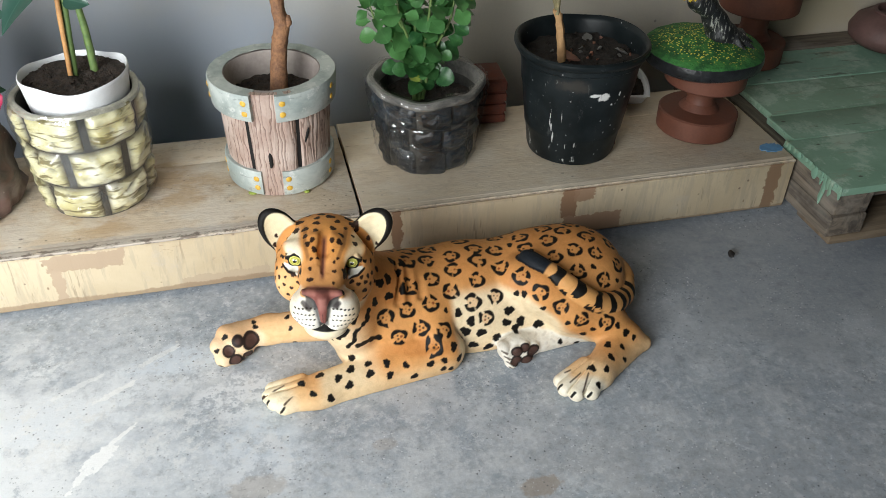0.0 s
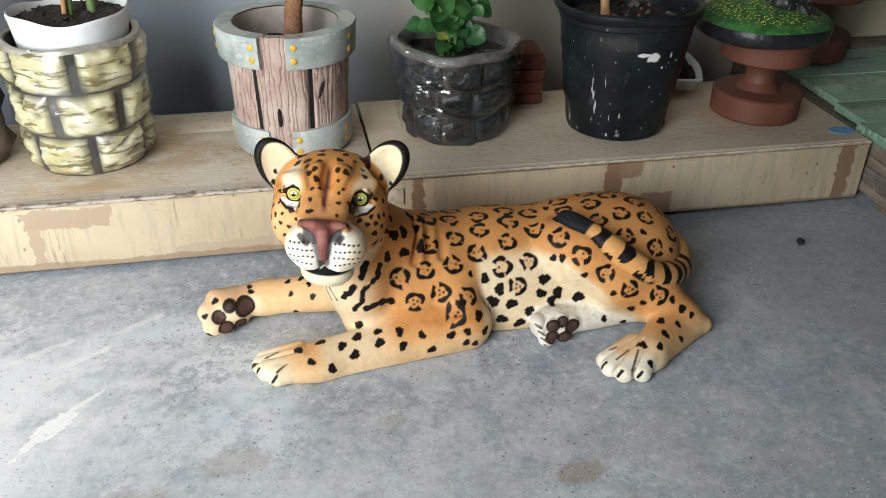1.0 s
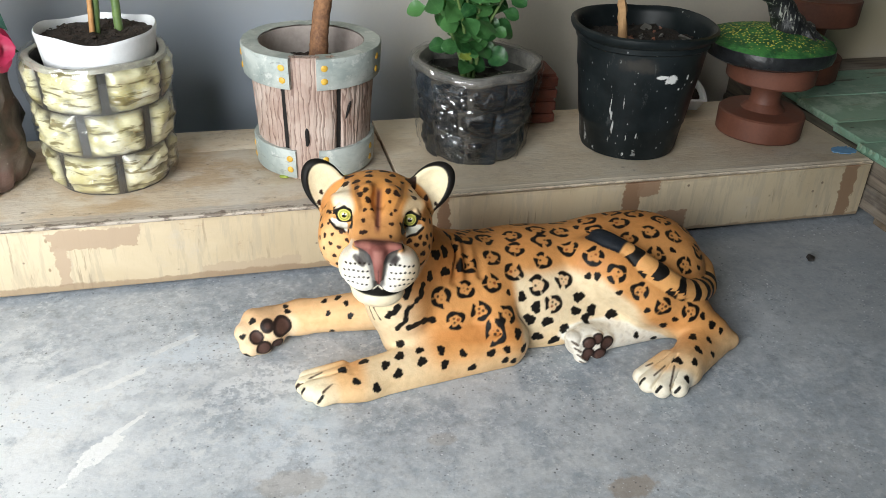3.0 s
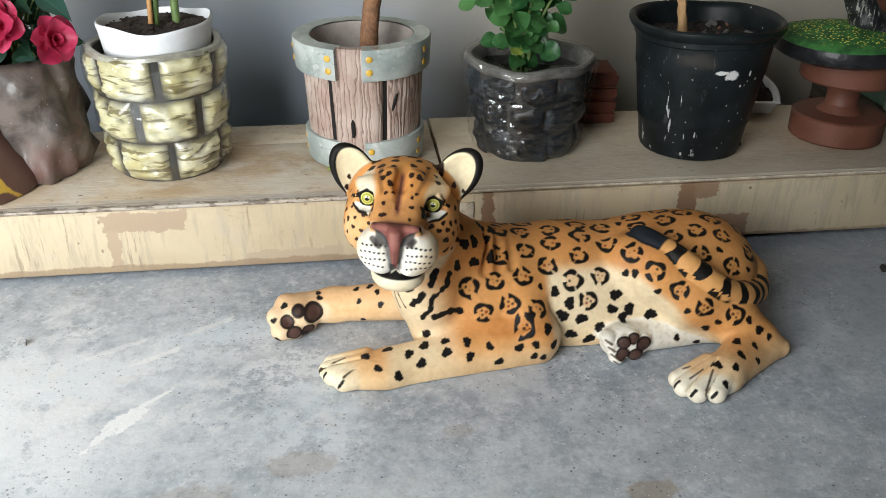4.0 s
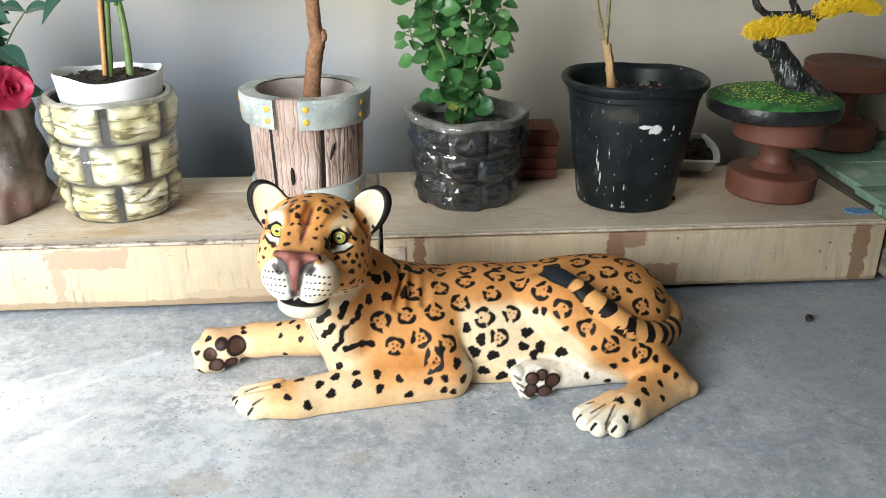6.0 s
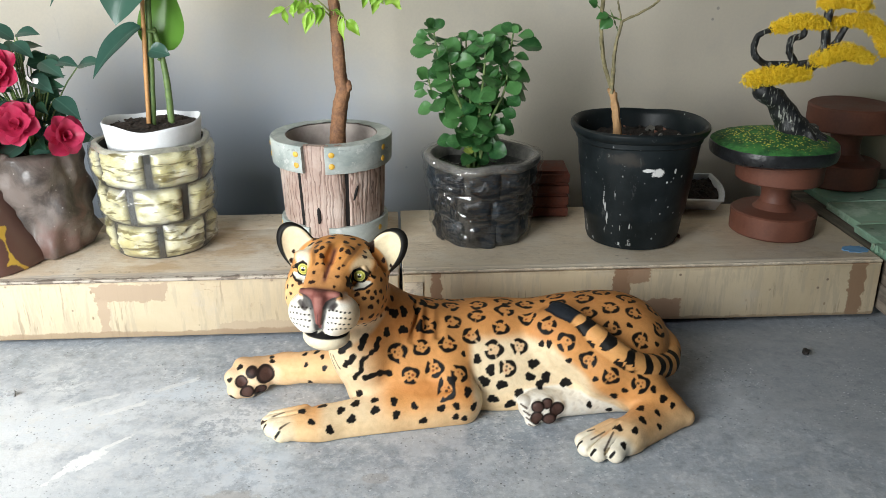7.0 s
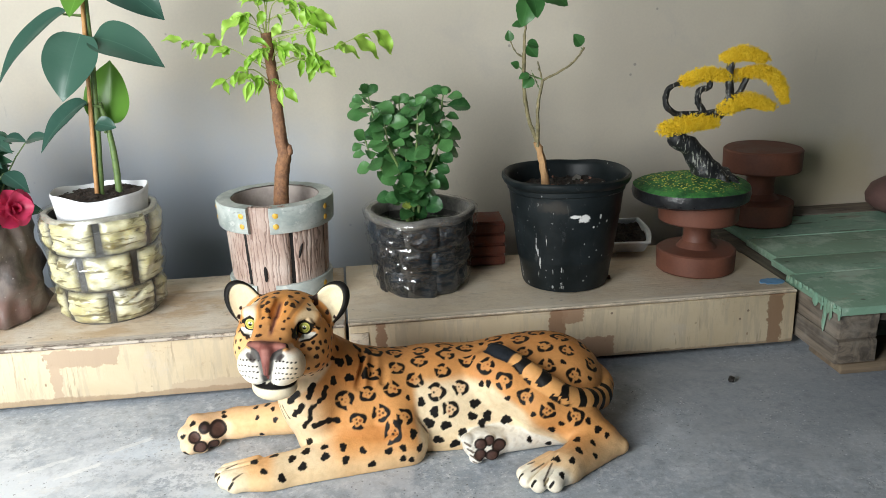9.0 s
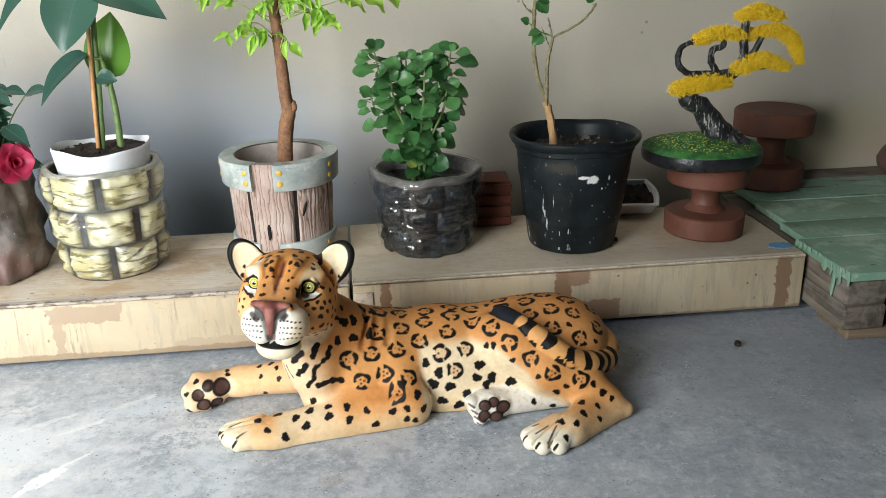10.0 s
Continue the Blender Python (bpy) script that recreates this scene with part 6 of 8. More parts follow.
class Clay:
    """Rounded forms blended into one skin, sampled on a grid of cells."""

    def __init__(self, low, high, cell):
        self.low, self.cell = np.array(low, np.float32), cell
        self.n = np.ceil((np.array(high) - low) / cell).astype(int) + 1
        self.d = np.full(self.n, 0.05, np.float32)

    def window(self, low, high):
        a = np.clip(np.floor((np.array(low) - self.low) / self.cell).astype(int), 0, self.n)
        b = np.clip(np.ceil((np.array(high) - self.low) / self.cell).astype(int) + 1, 0, self.n)
        if (b <= a).any():
            return None
        spot = tuple(slice(i, j) for i, j in zip(a, b))
        axes = [self.low[q] + self.cell * np.arange(a[q], b[q], dtype=np.float32) for q in range(3)]
        return spot, np.meshgrid(*axes, indexing="ij", sparse=True)

    def blend(self, spot, f, soft, carve=False):
        old = self.d[spot]
        if carve:
            h = np.clip(0.5 - 0.5 * (old + f) / soft, 0, 1)
            self.d[spot] = old + (-f - old) * h + soft * h * (1 - h)
        else:
            h = np.clip(0.5 + 0.5 * (old - f) / soft, 0, 1)
            self.d[spot] = old + (f - old) * h - soft * h * (1 - h)

    def ball(self, c, r, soft=0.02, turn=None, carve=False):
        """An ellipsoid at c with half-axes r, turned by a matrix."""
        reach = max(r) + soft + 0.012
        got = self.window(np.subtract(c, reach), np.add(c, reach))
        if not got:
            return
        spot, (x, y, z) = got
        p = (x - c[0], y - c[1], z - c[2])
        if turn is not None:
            t = np.array(turn.transposed(), np.float32)
            p = [t[q][0] * p[0] + t[q][1] * p[1] + t[q][2] * p[2] for q in range(3)]
        k0 = np.sqrt(sum((p[q] / r[q]) ** 2 for q in range(3)))
        k1 = np.sqrt(sum((p[q] / r[q] ** 2) ** 2 for q in range(3))) + 1e-6
        self.blend(spot, (k0 * (k0 - 1.0) / k1).astype(np.float32), soft, carve)

    def limb(self, a, b, ra, rb, soft=0.02, carve=False):
        """A tapering rounded rod."""
        reach = max(ra, rb) + soft + 0.012
        got = self.window(np.minimum(a, b) - reach, np.maximum(a, b) + reach)
        if not got:
            return
        spot, (x, y, z) = got
        d = np.subtract(b, a)
        t = np.clip(((x - a[0]) * d[0] + (y - a[1]) * d[1] + (z - a[2]) * d[2]) / (d @ d), 0, 1)
        f = np.sqrt((x - a[0] - t * d[0]) ** 2 + (y - a[1] - t * d[1]) ** 2 + (z - a[2] - t * d[2]) ** 2) - (ra + (rb - ra) * t)
        self.blend(spot, f.astype(np.float32), soft, carve)

    def skin(self):
        """The surface where the field is zero: one vertex a cell that it crosses."""
        d, n = self.d, self.n
        inside = d < 0
        count = np.zeros(n - 1, np.int8)
        total = np.zeros((*(n - 1), 3), np.float32)
        corner = [tuple(slice(o[q], n[q] - 1 + o[q]) for q in range(3)) for o in np.ndindex(2, 2, 2)]
        offs = list(np.ndindex(2, 2, 2))
        for i, o in enumerate(offs):
            for q in range(3):
                if o[q]:
                    continue
                e = list(o)
                e[q] = 1
                j = offs.index(tuple(e))
                u, v = d[corner[i]], d[corner[j]]
                cross = (u < 0) != (v < 0)
                t = np.where(cross, u / np.where(cross, u - v, 1), 0)
                count += cross
                for w in range(3):
                    total[..., w] += np.where(cross, o[w] + (t if w == q else 0), 0)
        used = count > 0
        index = np.full(n - 1, -1, np.int64)
        index[used] = np.arange(used.sum())
        cells = np.argwhere(used)
        verts = self.low + self.cell * (cells + total[used] / count[used][:, None])
        faces = []
        for q in range(3):
            u, v = [w for w in range(3) if w != q]
            a = [slice(0, n[w] - 1) if w == q else slice(1, n[w] - 1) for w in range(3)]
            b = list(a)
            b[q] = slice(1, n[q])
            s, e = inside[tuple(a)], inside[tuple(b)]
            at = np.argwhere(s != e) + [0 if w == q else 1 for w in range(3)]
            flip = s[s != e]

            def ids(du, dv):
                c = at.copy()
                c[:, u] -= du
                c[:, v] -= dv
                return index[tuple(c.T)]

            quad = np.stack([ids(1, 1), ids(0, 1), ids(0, 0), ids(1, 0)], 1)
            if q == 1:
                flip = ~flip
            quad[~flip] = quad[~flip][:, ::-1]
            faces.append(quad)
        return verts, np.concatenate(faces)


FAR_PADS = ((0.312, 1.044, 0.035, 0.0142), (0.291, 1.042, 0.040, 0.0105), (0.274, 1.028, 0.030, 0.0098), (0.284, 1.016, 0.016, 0.0100), (0.304, 1.030, 0.012, 0.0098))
FAR_TOES = ((0.272, 1.060, 0.042, 0.016), (0.259, 1.044, 0.029, 0.017), (0.265, 1.028, 0.015, 0.017), (0.284, 1.030, 0.012, 0.014))
PADS_BACK = ((0.794, 0.909, 0.029, 0.0115), (0.778, 0.906, 0.041, 0.0080), (0.762, 0.901, 0.037, 0.0088), (0.761, 0.898, 0.020, 0.0090), (0.781, 0.900, 0.015, 0.0105))

# the head's own axes: x to its left as one faces it, y out of the face, z up
HEAD_AT = Vector((0.447, 0.966, 0.243))
HEAD_TURN = Euler((radians(-4), radians(3.5), radians(-11))).to_matrix() @ Matrix(((1, 0, 0), (0, -1, 0), (0, 0, 1)))


def head_point(x, y, z):
    return tuple(HEAD_AT + HEAD_TURN @ Vector((x, y, z)))


EYES = ((-0.0440, 0.0165, 0.0195), (0.0430, 0.0155, 0.0180))
TAIL = ((0.975, 1.085, 0.080), (1.000, 1.050, 0.074), (1.004, 1.018, 0.069), (0.992, 0.982, 0.066), (0.972, 0.961, 0.072), (0.952, 0.944, 0.082), (0.928, 0.936, 0.092), (0.898, 0.932, 0.110), (0.871, 0.946, 0.128), (0.846, 0.968, 0.142), (0.822, 0.996, 0.150), (0.808, 1.016, 0.152))
TAIL_RUN = curve_points(TAIL, 4)
NEAR_TOES = (((0.414, 0.903, 0.019), (0.357, 0.8925, 0.0165), 0.0170), ((0.394, 0.905, 0.026), (0.342, 0.9035, 0.0165), 0.0152), ((0.390, 0.918, 0.028), (0.335, 0.9180, 0.0160), 0.0142), ((0.390, 0.933, 0.026), (0.340, 0.9330, 0.0150), 0.0130))
HIND_TOES = (((0.872, 0.866, 0.024), (0.822, 0.845, 0.0125), 0.0125), ((0.876, 0.855, 0.027), (0.823, 0.825, 0.0145), 0.0140), ((0.884, 0.846, 0.027), (0.838, 0.810, 0.0145), 0.0142), ((0.894, 0.840, 0.024), (0.864, 0.808, 0.0130), 0.0140))


def carve_body(c):
    # trunk and neck
    c.ball((0.575, 1.055, 0.078), (0.105, 0.092, 0.074), 0.03)
    c.ball((0.70, 1.062, 0.072), (0.16, 0.098, 0.076), 0.03)
    c.ball((0.86, 1.062, 0.076), (0.13, 0.100, 0.078), 0.03)
    c.ball((0.922, 1.050, 0.073), (0.090, 0.104, 0.079), 0.03)
    c.ball((0.725, 1.001, 0.032), (0.140, 0.052, 0.064), 0.025)
    c.ball((0.845, 1.000, 0.036), (0.11, 0.052, 0.054), 0.025)
    c.limb((0.560, 1.045, 0.100), (0.468, 1.008, 0.185), 0.062, 0.055, 0.03)
    c.ball((0.490, 0.985, 0.085), (0.048, 0.048, 0.062), 0.03)
    c.ball((0.540, 0.975, 0.030), (0.08, 0.036, 0.040), 0.02)
    c.ball((0.470, 0.975, 0.125), (0.040, 0.040, 0.050), 0.03)
    # near shoulder, foreleg and paw
    c.ball((0.606, 0.996, 0.070), (0.060, 0.048, 0.056), 0.022)
    c.ball((0.558, 0.984, 0.068), (0.046, 0.040, 0.048), 0.020)
    c.limb((0.634, 0.946, 0.044), (0.620, 0.982, 0.078), 0.034, 0.030, 0.018)
    c.ball((0.560, 0.946, 0.050), (0.070, 0.012, 0.016), 0.012)
    c.limb((0.642, 0.945, 0.030), (0.530, 0.936, 0.022), 0.035, 0.0300, 0.012)
    c.limb((0.530, 0.938, 0.022), (0.430, 0.920, 0.014), 0.0300, 0.0285, 0.012)
    c.limb((0.640, 0.948, 0.008), (0.42, 0.912, 0.006), 0.028, 0.0235, 0.012)
    c.ball((0.396, 0.911, 0.015), (0.050, 0.032, 0.024), 0.018)
    for a, b, r in NEAR_TOES:
        c.limb(a, b, r * 0.92, r, 0.0030)
    for (a, b, _), (a2, b2, _) in zip(NEAR_TOES, NEAR_TOES[1:]):
        mid = [tuple((p + q) / 2 for p, q in zip(u, w)) for u, w in ((a, a2), (b, b2))]
        c.limb((mid[0][0], mid[0][1], mid[0][2] + 0.013), (mid[1][0] - 0.012, mid[1][1], mid[1][2] + 0.005), 0.0008, 0.0030, 0.004, True)
    # far foreleg, its paw turned to show the pads
    c.limb((0.500, 1.030, 0.055), (0.345, 1.068, 0.030), 0.034, 0.026, 0.02)
    c.limb((0.345, 1.068, 0.030), (0.300, 1.066, 0.028), 0.026, 0.025, 0.012)
    c.ball((0.285, 1.056, 0.026), (0.037, 0.028, 0.029), 0.012, Euler((radians(35), 0, radians(-38))).to_matrix())
    for x, y, z, r in FAR_PADS:
        c.ball((x, y + 0.0115, z), (r * 1.25, 0.0085, r * 1.15), 0.004)
    for x, y, z, r in FAR_TOES:
        c.ball((x, y, z), (r, r, r * 0.95), 0.007)
    # near thigh, hock and foot
    c.limb((0.798, 1.006, 0.113), (0.826, 0.982, 0.108), 0.044, 0.045, 0.014)
    c.limb((0.826, 0.982, 0.108), (0.875, 0.953, 0.076), 0.045, 0.044, 0.012)
    c.limb((0.875, 0.953, 0.076), (0.935, 0.944, 0.048), 0.044, 0.041, 0.012)
    c.limb((0.875, 0.985, 0.050), (0.935, 0.975, 0.045), 0.040, 0.040, 0.012)
    c.limb((0.935, 0.940, 0.046), (0.975, 0.914, 0.024), 0.040, 0.026, 0.012)
    c.limb((0.975, 0.912, 0.022), (1.004, 0.901, 0.014), 0.026, 0.011, 0.012)
    c.limb((1.000, 0.902, 0.010), (0.900, 0.850, 0.012), 0.013, 0.024, 0.014)
    c.limb((0.950, 0.905, 0.022), (0.892, 0.850, 0.017), 0.027, 0.024, 0.014)
    c.ball((0.875, 0.845, 0.014), (0.038, 0.036, 0.022), 0.014)
    for a, b, r in HIND_TOES:
        c.limb(a, b, r * 0.92, r, 0.0030)
    for (a, b, _), (a2, b2, _) in zip(HIND_TOES, HIND_TOES[1:]):
        mid = [tuple((p + q) / 2 for p, q in zip(u, w)) for u, w in ((a, a2), (b, b2))]
        c.limb((mid[0][0], mid[0][1], mid[0][2] + 0.012), (mid[1][0] - 0.006, mid[1][1] - 0.006, mid[1][2] + 0.004), 0.0008, 0.0028, 0.004, True)
    # far hind leg under the belly, pads forward
    c.limb((0.925, 0.955, 0.022), (0.800, 0.940, 0.022), 0.024, 0.023, 0.015)
    c.ball((0.770, 0.930, 0.024), (0.036, 0.026, 0.027), 0.012)
    for k in range(4):
        c.ball((0.742 + 0.004 * k, 0.922 - 0.004 * k, 0.040 - 0.010 * k), (0.012, 0.014, 0.008), 0.004)
    for x, y, z, r in PADS_BACK:
        c.ball((x, y + 0.0095, z), (r * 1.2, 0.0075, r * 1.1), 0.003)
    # tail
    for i, (a, b) in enumerate(zip(TAIL_RUN, TAIL_RUN[1:])):
        c.limb(tuple(a), tuple(b), 0.0195 - 0.0030 * (i / (len(TAIL_RUN) - 2)) ** 2, 0.0195 - 0.0030 * ((i + 1) / (len(TAIL_RUN) - 2)) ** 2, 0.003 if i > 8 else 0.010)
    # folds of the neck
    for k in range(3):
        c.limb((0.566 + 0.021 * k, 0.975 + 0.004 * k, 0.130), (0.578 + 0.020 * k, 1.045, 0.180 - 0.006 * k), 0.0042, 0.0042, 0.010, True)
    # the elbow's fold, and the crease in front of the thigh
    c.limb((0.555, 0.918, 0.063), (0.640, 0.926, 0.060), 0.0020, 0.0020, 0.008, True)
    c.limb((0.676, 0.945, 0.000), (0.664, 0.955, 0.085), 0.0030, 0.0020, 0.010, True)


def carve_head(c):
    def ball(x, y, z, r, soft=0.015, turn=(0, 0, 0), carve=False):
        c.ball(head_point(x, y, z), r, soft, HEAD_TURN @ Euler([radians(v) for v in turn]).to_matrix(), carve)

    def limb(a, b, ra, rb, soft=0.015, carve=False):
        c.limb(head_point(*a), head_point(*b), ra, rb, soft, carve)

    ball(0, -0.034, -0.004, (0.077, 0.070, 0.062), 0.02)
    ball(0, 0.010, 0.024, (0.052, 0.042, 0.027), 0.02)
    for s in (-1, 1):
        ball(s * 0.043, 0.002, -0.026, (0.035, 0.040, 0.042), 0.02)
        # ridges of the forehead that run down beside the nose
        limb((s * 0.015, 0.008, 0.047), (s * 0.018, 0.056, 0.016), 0.0090, 0.0090, 0.012)
        # brow over the eye
        limb((s * 0.026, 0.023, 0.035), (s * 0.058, 0.006, 0.034), 0.0070, 0.0055, 0.016)
    # bridge of the nose, flat and broad
    for s in (-1, 1):
        limb((s * 0.010, 0.036, 0.004), (s * 0.013, 0.086, -0.008), 0.0250, 0.0200, 0.016)
    ball(0, 0.045, -0.046, (0.042, 0.046, 0.034), 0.018)
    for s in (-1, 1):
        ball(0.0052 + s * 0.0255, 0.084, -0.0215, (0.0270, 0.031, 0.0275), 0.005)
        ball(0.0052 + s * 0.0185, 0.092, -0.0350, (0.0195, 0.024, 0.0165), 0.007)
    ball(0.006, 0.069, -0.0655, (0.035, 0.033, 0.0195), 0.006)
    # nose: a wide bar with winged nostrils and a keel that runs down between the lips
    limb((-0.024, 0.095, 0.010), (0.028, 0.095, 0.010), 0.0066, 0.0066, 0.006)
    limb((0.002, 0.102, 0.005), (0.005, 0.1120, -0.026), 0.0100, 0.0048, 0.006)
    for s in (-1, 1):
        limb((s * 0.026, 0.107, 0.001), (s * 0.016, 0.114, -0.006), 0.0042, 0.0026, 0.003, True)
        limb((0.003 + s * 0.0095, 0.121, -0.010), (0.005 + s * 0.0060, 0.121, -0.034), 0.0018, 0.0014, 0.003, True)
    limb((0.0052, 0.119, -0.034), (0.0052, 0.112, -0.048), 0.0020, 0.0026, 0.004, True)
    # the open lips
    for s in (-1, 1):
        limb((0.0052, 0.106, -0.0505), (0.0052 + s * 0.040, 0.076, -0.0520), 0.0042, 0.0026, 0.003, True)
    # crease of the brow
    limb((0, -0.008, 0.063), (0, 0.032, 0.042), 0.0040, 0.0070, 0.010, True)
    limb((0, 0.030, 0.047), (0, 0.052, 0.034), 0.0058, 0.0036, 0.008, True)
    limb((0, 0.012, 0.055), (0, 0.062, 0.024), 0.0022, 0.0016, 0.003, True)
    # eye sockets and eyes
    for x, y, z in EYES:
        s = -1 if x < 0 else 1
        ball(x, y + 0.0125, z - 0.001, (0.0195, 0.0110, 0.0145), 0.008, (0, 0, s * -22), True)
        limb((x - s * 0.017, y + 0.020, z - 0.016), (x - s * 0.021, y + 0.012, z + 0.020), 0.0022, 0.0020, 0.006, True)
        ball(x, y - 0.001, z, (0.0126, 0.0122, 0.0118), 0.002)
        for p, q in (((-0.0125, 0.002), (-0.004, 0.0112)), ((-0.004, 0.0112), (0.006, 0.0108)), ((0.006, 0.0108), (0.0145, 0.0010))):
            limb((x + s * p[0], y + 0.0075 - 0.25 * max(0, p[0]), z + p[1]), (x + s * q[0], y + 0.0075 - 0.25 * max(0, q[0]), z + q[1]), 0.0026, 0.0026, 0.004)
        limb((x - s * 0.011, y + 0.0085, z - 0.006), (x + s * 0.012, y + 0.004, z - 0.0095), 0.0022, 0.0024, 0.004)
    # ears: thick cups
    for s in (-1, 1):
        ball(*ear_at(s), (0.0285, 0.012, 0.0440), 0.010, ear_tilt(s))
        ball(*cup_at(s), (0.0245, 0.0125, 0.0405), 0.004, ear_tilt(s), True)


def ear_at(s):
    return (-0.073, -0.040, 0.031) if s < 0 else (0.071, -0.040, 0.039)


def cup_at(s):
    x, y, z = ear_at(s)
    return (x - s * 0.004, y + 0.012, z - 0.001)


def ear_tilt(s):
    return (8, s * 33, s * 14)


def jaguar_mesh():
    body = Clay((0.225, 0.770, -0.004), (1.080, 1.190, 0.330), VOXEL)
    carve_body(body)
    carve_head(body)
    head_low, head_high = np.array((0.335, 0.800, 0.135)), np.array((0.575, 1.040, 0.345))
    head = Clay(head_low, head_high, 0.0012)
    carve_body(head)
    carve_head(head)
    bv, bf = body.skin()
    hv, hf = head.skin()
    in_box = ((bv > head_low + 0.004) & (bv < head_high - 0.004)).all(1)
    bf = bf[~in_box[bf].all(1)]
    verts = np.concatenate([bv, hv])
    faces = np.concatenate([bf, hf + len(bv)])
    flat = verts[:, 2] < 0.0003
    verts[flat, 2] = 0.0003
    used = np.zeros(len(verts), bool)
    used[faces.ravel()] = True
    remap = np.cumsum(used) - 1
    return verts[used], remap[faces]


ROSETTES_SHOULDER = ((0.540, 0.960, 0.113), (0.579, 0.966, 0.118), (0.560, 0.944, 0.080), (0.599, 0.948, 0.089), (0.639, 0.941, 0.082), (0.617, 0.926, 0.064), (0.622, 0.972, 0.120), (0.588, 1.001, 0.139), (0.633, 1.013, 0.139),
                     (0.662, 0.992, 0.123), (0.674, 1.027, 0.142), (0.633, 1.055, 0.148), (0.596, 1.047, 0.159), (0.679, 1.059, 0.147))
ROSETTES_FLANK = ((0.712, 1.002, 0.132), (0.697, 0.974, 0.106), (0.740, 0.978, 0.108), (0.785, 0.979, 0.145), (0.809, 0.944, 0.132), (0.843, 0.926, 0.108), (0.877, 0.908, 0.088), (0.925, 0.906, 0.073), (0.760, 1.017, 0.140),
                  (0.723, 1.040, 0.145), (0.719, 0.958, 0.079), (0.725, 1.072, 0.147), (0.761, 1.061, 0.145), (0.776, 1.108, 0.135))
ROSETTES_RUMP = ((0.893, 0.982, 0.134), (0.939, 0.967, 0.119), (0.979, 0.999, 0.121), (0.937, 1.012, 0.147), (0.860, 1.016, 0.147), (0.899, 1.022, 0.153), (0.816, 1.049, 0.149), (0.817, 1.085, 0.148), (0.861, 1.057, 0.155),
                 (0.897, 1.079, 0.156), (0.935, 1.054, 0.154), (0.980, 1.046, 0.135), (0.867, 1.100, 0.149))
SPOTS_BODY = ((0.670, 0.967, 0.093), (0.691, 0.958, 0.077), (0.681, 0.954, 0.059), (0.709, 0.951, 0.053), (0.695, 0.950, 0.027), (0.762, 0.964, 0.083), (0.756, 0.955, 0.064), (0.782, 0.954, 0.063), (0.814, 0.949, 0.055),
              (0.737, 0.949, 0.038), (0.724, 0.951, 0.016), (0.772, 0.951, 0.052), (0.524, 0.964, 0.148), (0.550, 0.978, 0.145), (0.536, 0.980, 0.174), (0.552, 0.992, 0.171), (0.573, 1.020, 0.157), (0.576, 0.992, 0.142),
              (0.567, 1.034, 0.174), (0.651, 0.920, 0.061), (0.586, 1.036, 0.163))
SPOTS_FORELEG = ((0.388, 0.912, 0.040), (0.404, 0.889, 0.036), (0.420, 0.922, 0.042), (0.432, 0.886, 0.021), (0.449, 0.910, 0.041), (0.472, 0.921, 0.046), (0.466, 0.899, 0.031), (0.502, 0.924, 0.049), (0.503, 0.910, 0.039),
                 (0.533, 0.918, 0.049), (0.536, 0.905, 0.032), (0.565, 0.913, 0.042), (0.579, 0.907, 0.018), (0.608, 0.910, 0.038), (0.632, 0.909, 0.042), (0.631, 0.910, 0.021), (0.645, 0.913, 0.016), (0.660, 0.915, 0.036),
                 (0.478, 0.943, 0.049))
SPOTS_FAR = ((0.849, 0.923, 0.027), (0.884, 0.928, 0.013), (0.384, 1.035, 0.054), (0.416, 1.022, 0.054), (0.389, 1.034, 0.021), (0.412, 1.037, 0.068), (0.322, 1.065, 0.055), (0.324, 1.055, 0.052), (0.271, 1.044, 0.048),
             (0.254, 1.028, 0.033), (0.258, 1.015, 0.007), (0.402, 1.054, 0.069), (0.381, 1.055, 0.064))
SPOTS_HIND = ((0.814, 0.935, 0.103), (0.853, 0.912, 0.081), (0.775, 0.968, 0.117), (0.785, 0.958, 0.122), (0.900, 0.906, 0.062), (0.885, 0.911, 0.050), (0.961, 0.896, 0.051), (0.975, 0.890, 0.042), (0.946, 0.875, 0.039),
              (0.920, 0.880, 0.045), (0.916, 0.854, 0.041), (0.945, 0.856, 0.026), (0.874, 0.839, 0.039), (0.899, 0.832, 0.037), (0.876, 0.809, 0.027), (0.946, 0.904, 0.064))
SPOTS_BROW = ((0.445, 1.013, 0.297), (0.442, 0.998, 0.299), (0.423, 0.989, 0.295), (0.438, 0.978, 0.299), (0.421, 0.970, 0.296), (0.430, 0.955, 0.299), (0.422, 0.950, 0.295), (0.431, 0.938, 0.293), (0.424, 0.926, 0.285),
              (0.434, 0.926, 0.285), (0.420, 0.914, 0.276), (0.474, 1.031, 0.288), (0.475, 0.999, 0.296), (0.465, 0.980, 0.297), (0.485, 0.983, 0.292), (0.476, 0.963, 0.295), (0.494, 0.969, 0.285), (0.459, 0.950, 0.298),
              (0.470, 0.946, 0.294), (0.496, 0.952, 0.283), (0.458, 0.932, 0.291), (0.463, 0.921, 0.283), (0.457, 0.916, 0.281), (0.455, 0.904, 0.273), (0.451, 0.888, 0.264), (0.417, 0.898, 0.267))
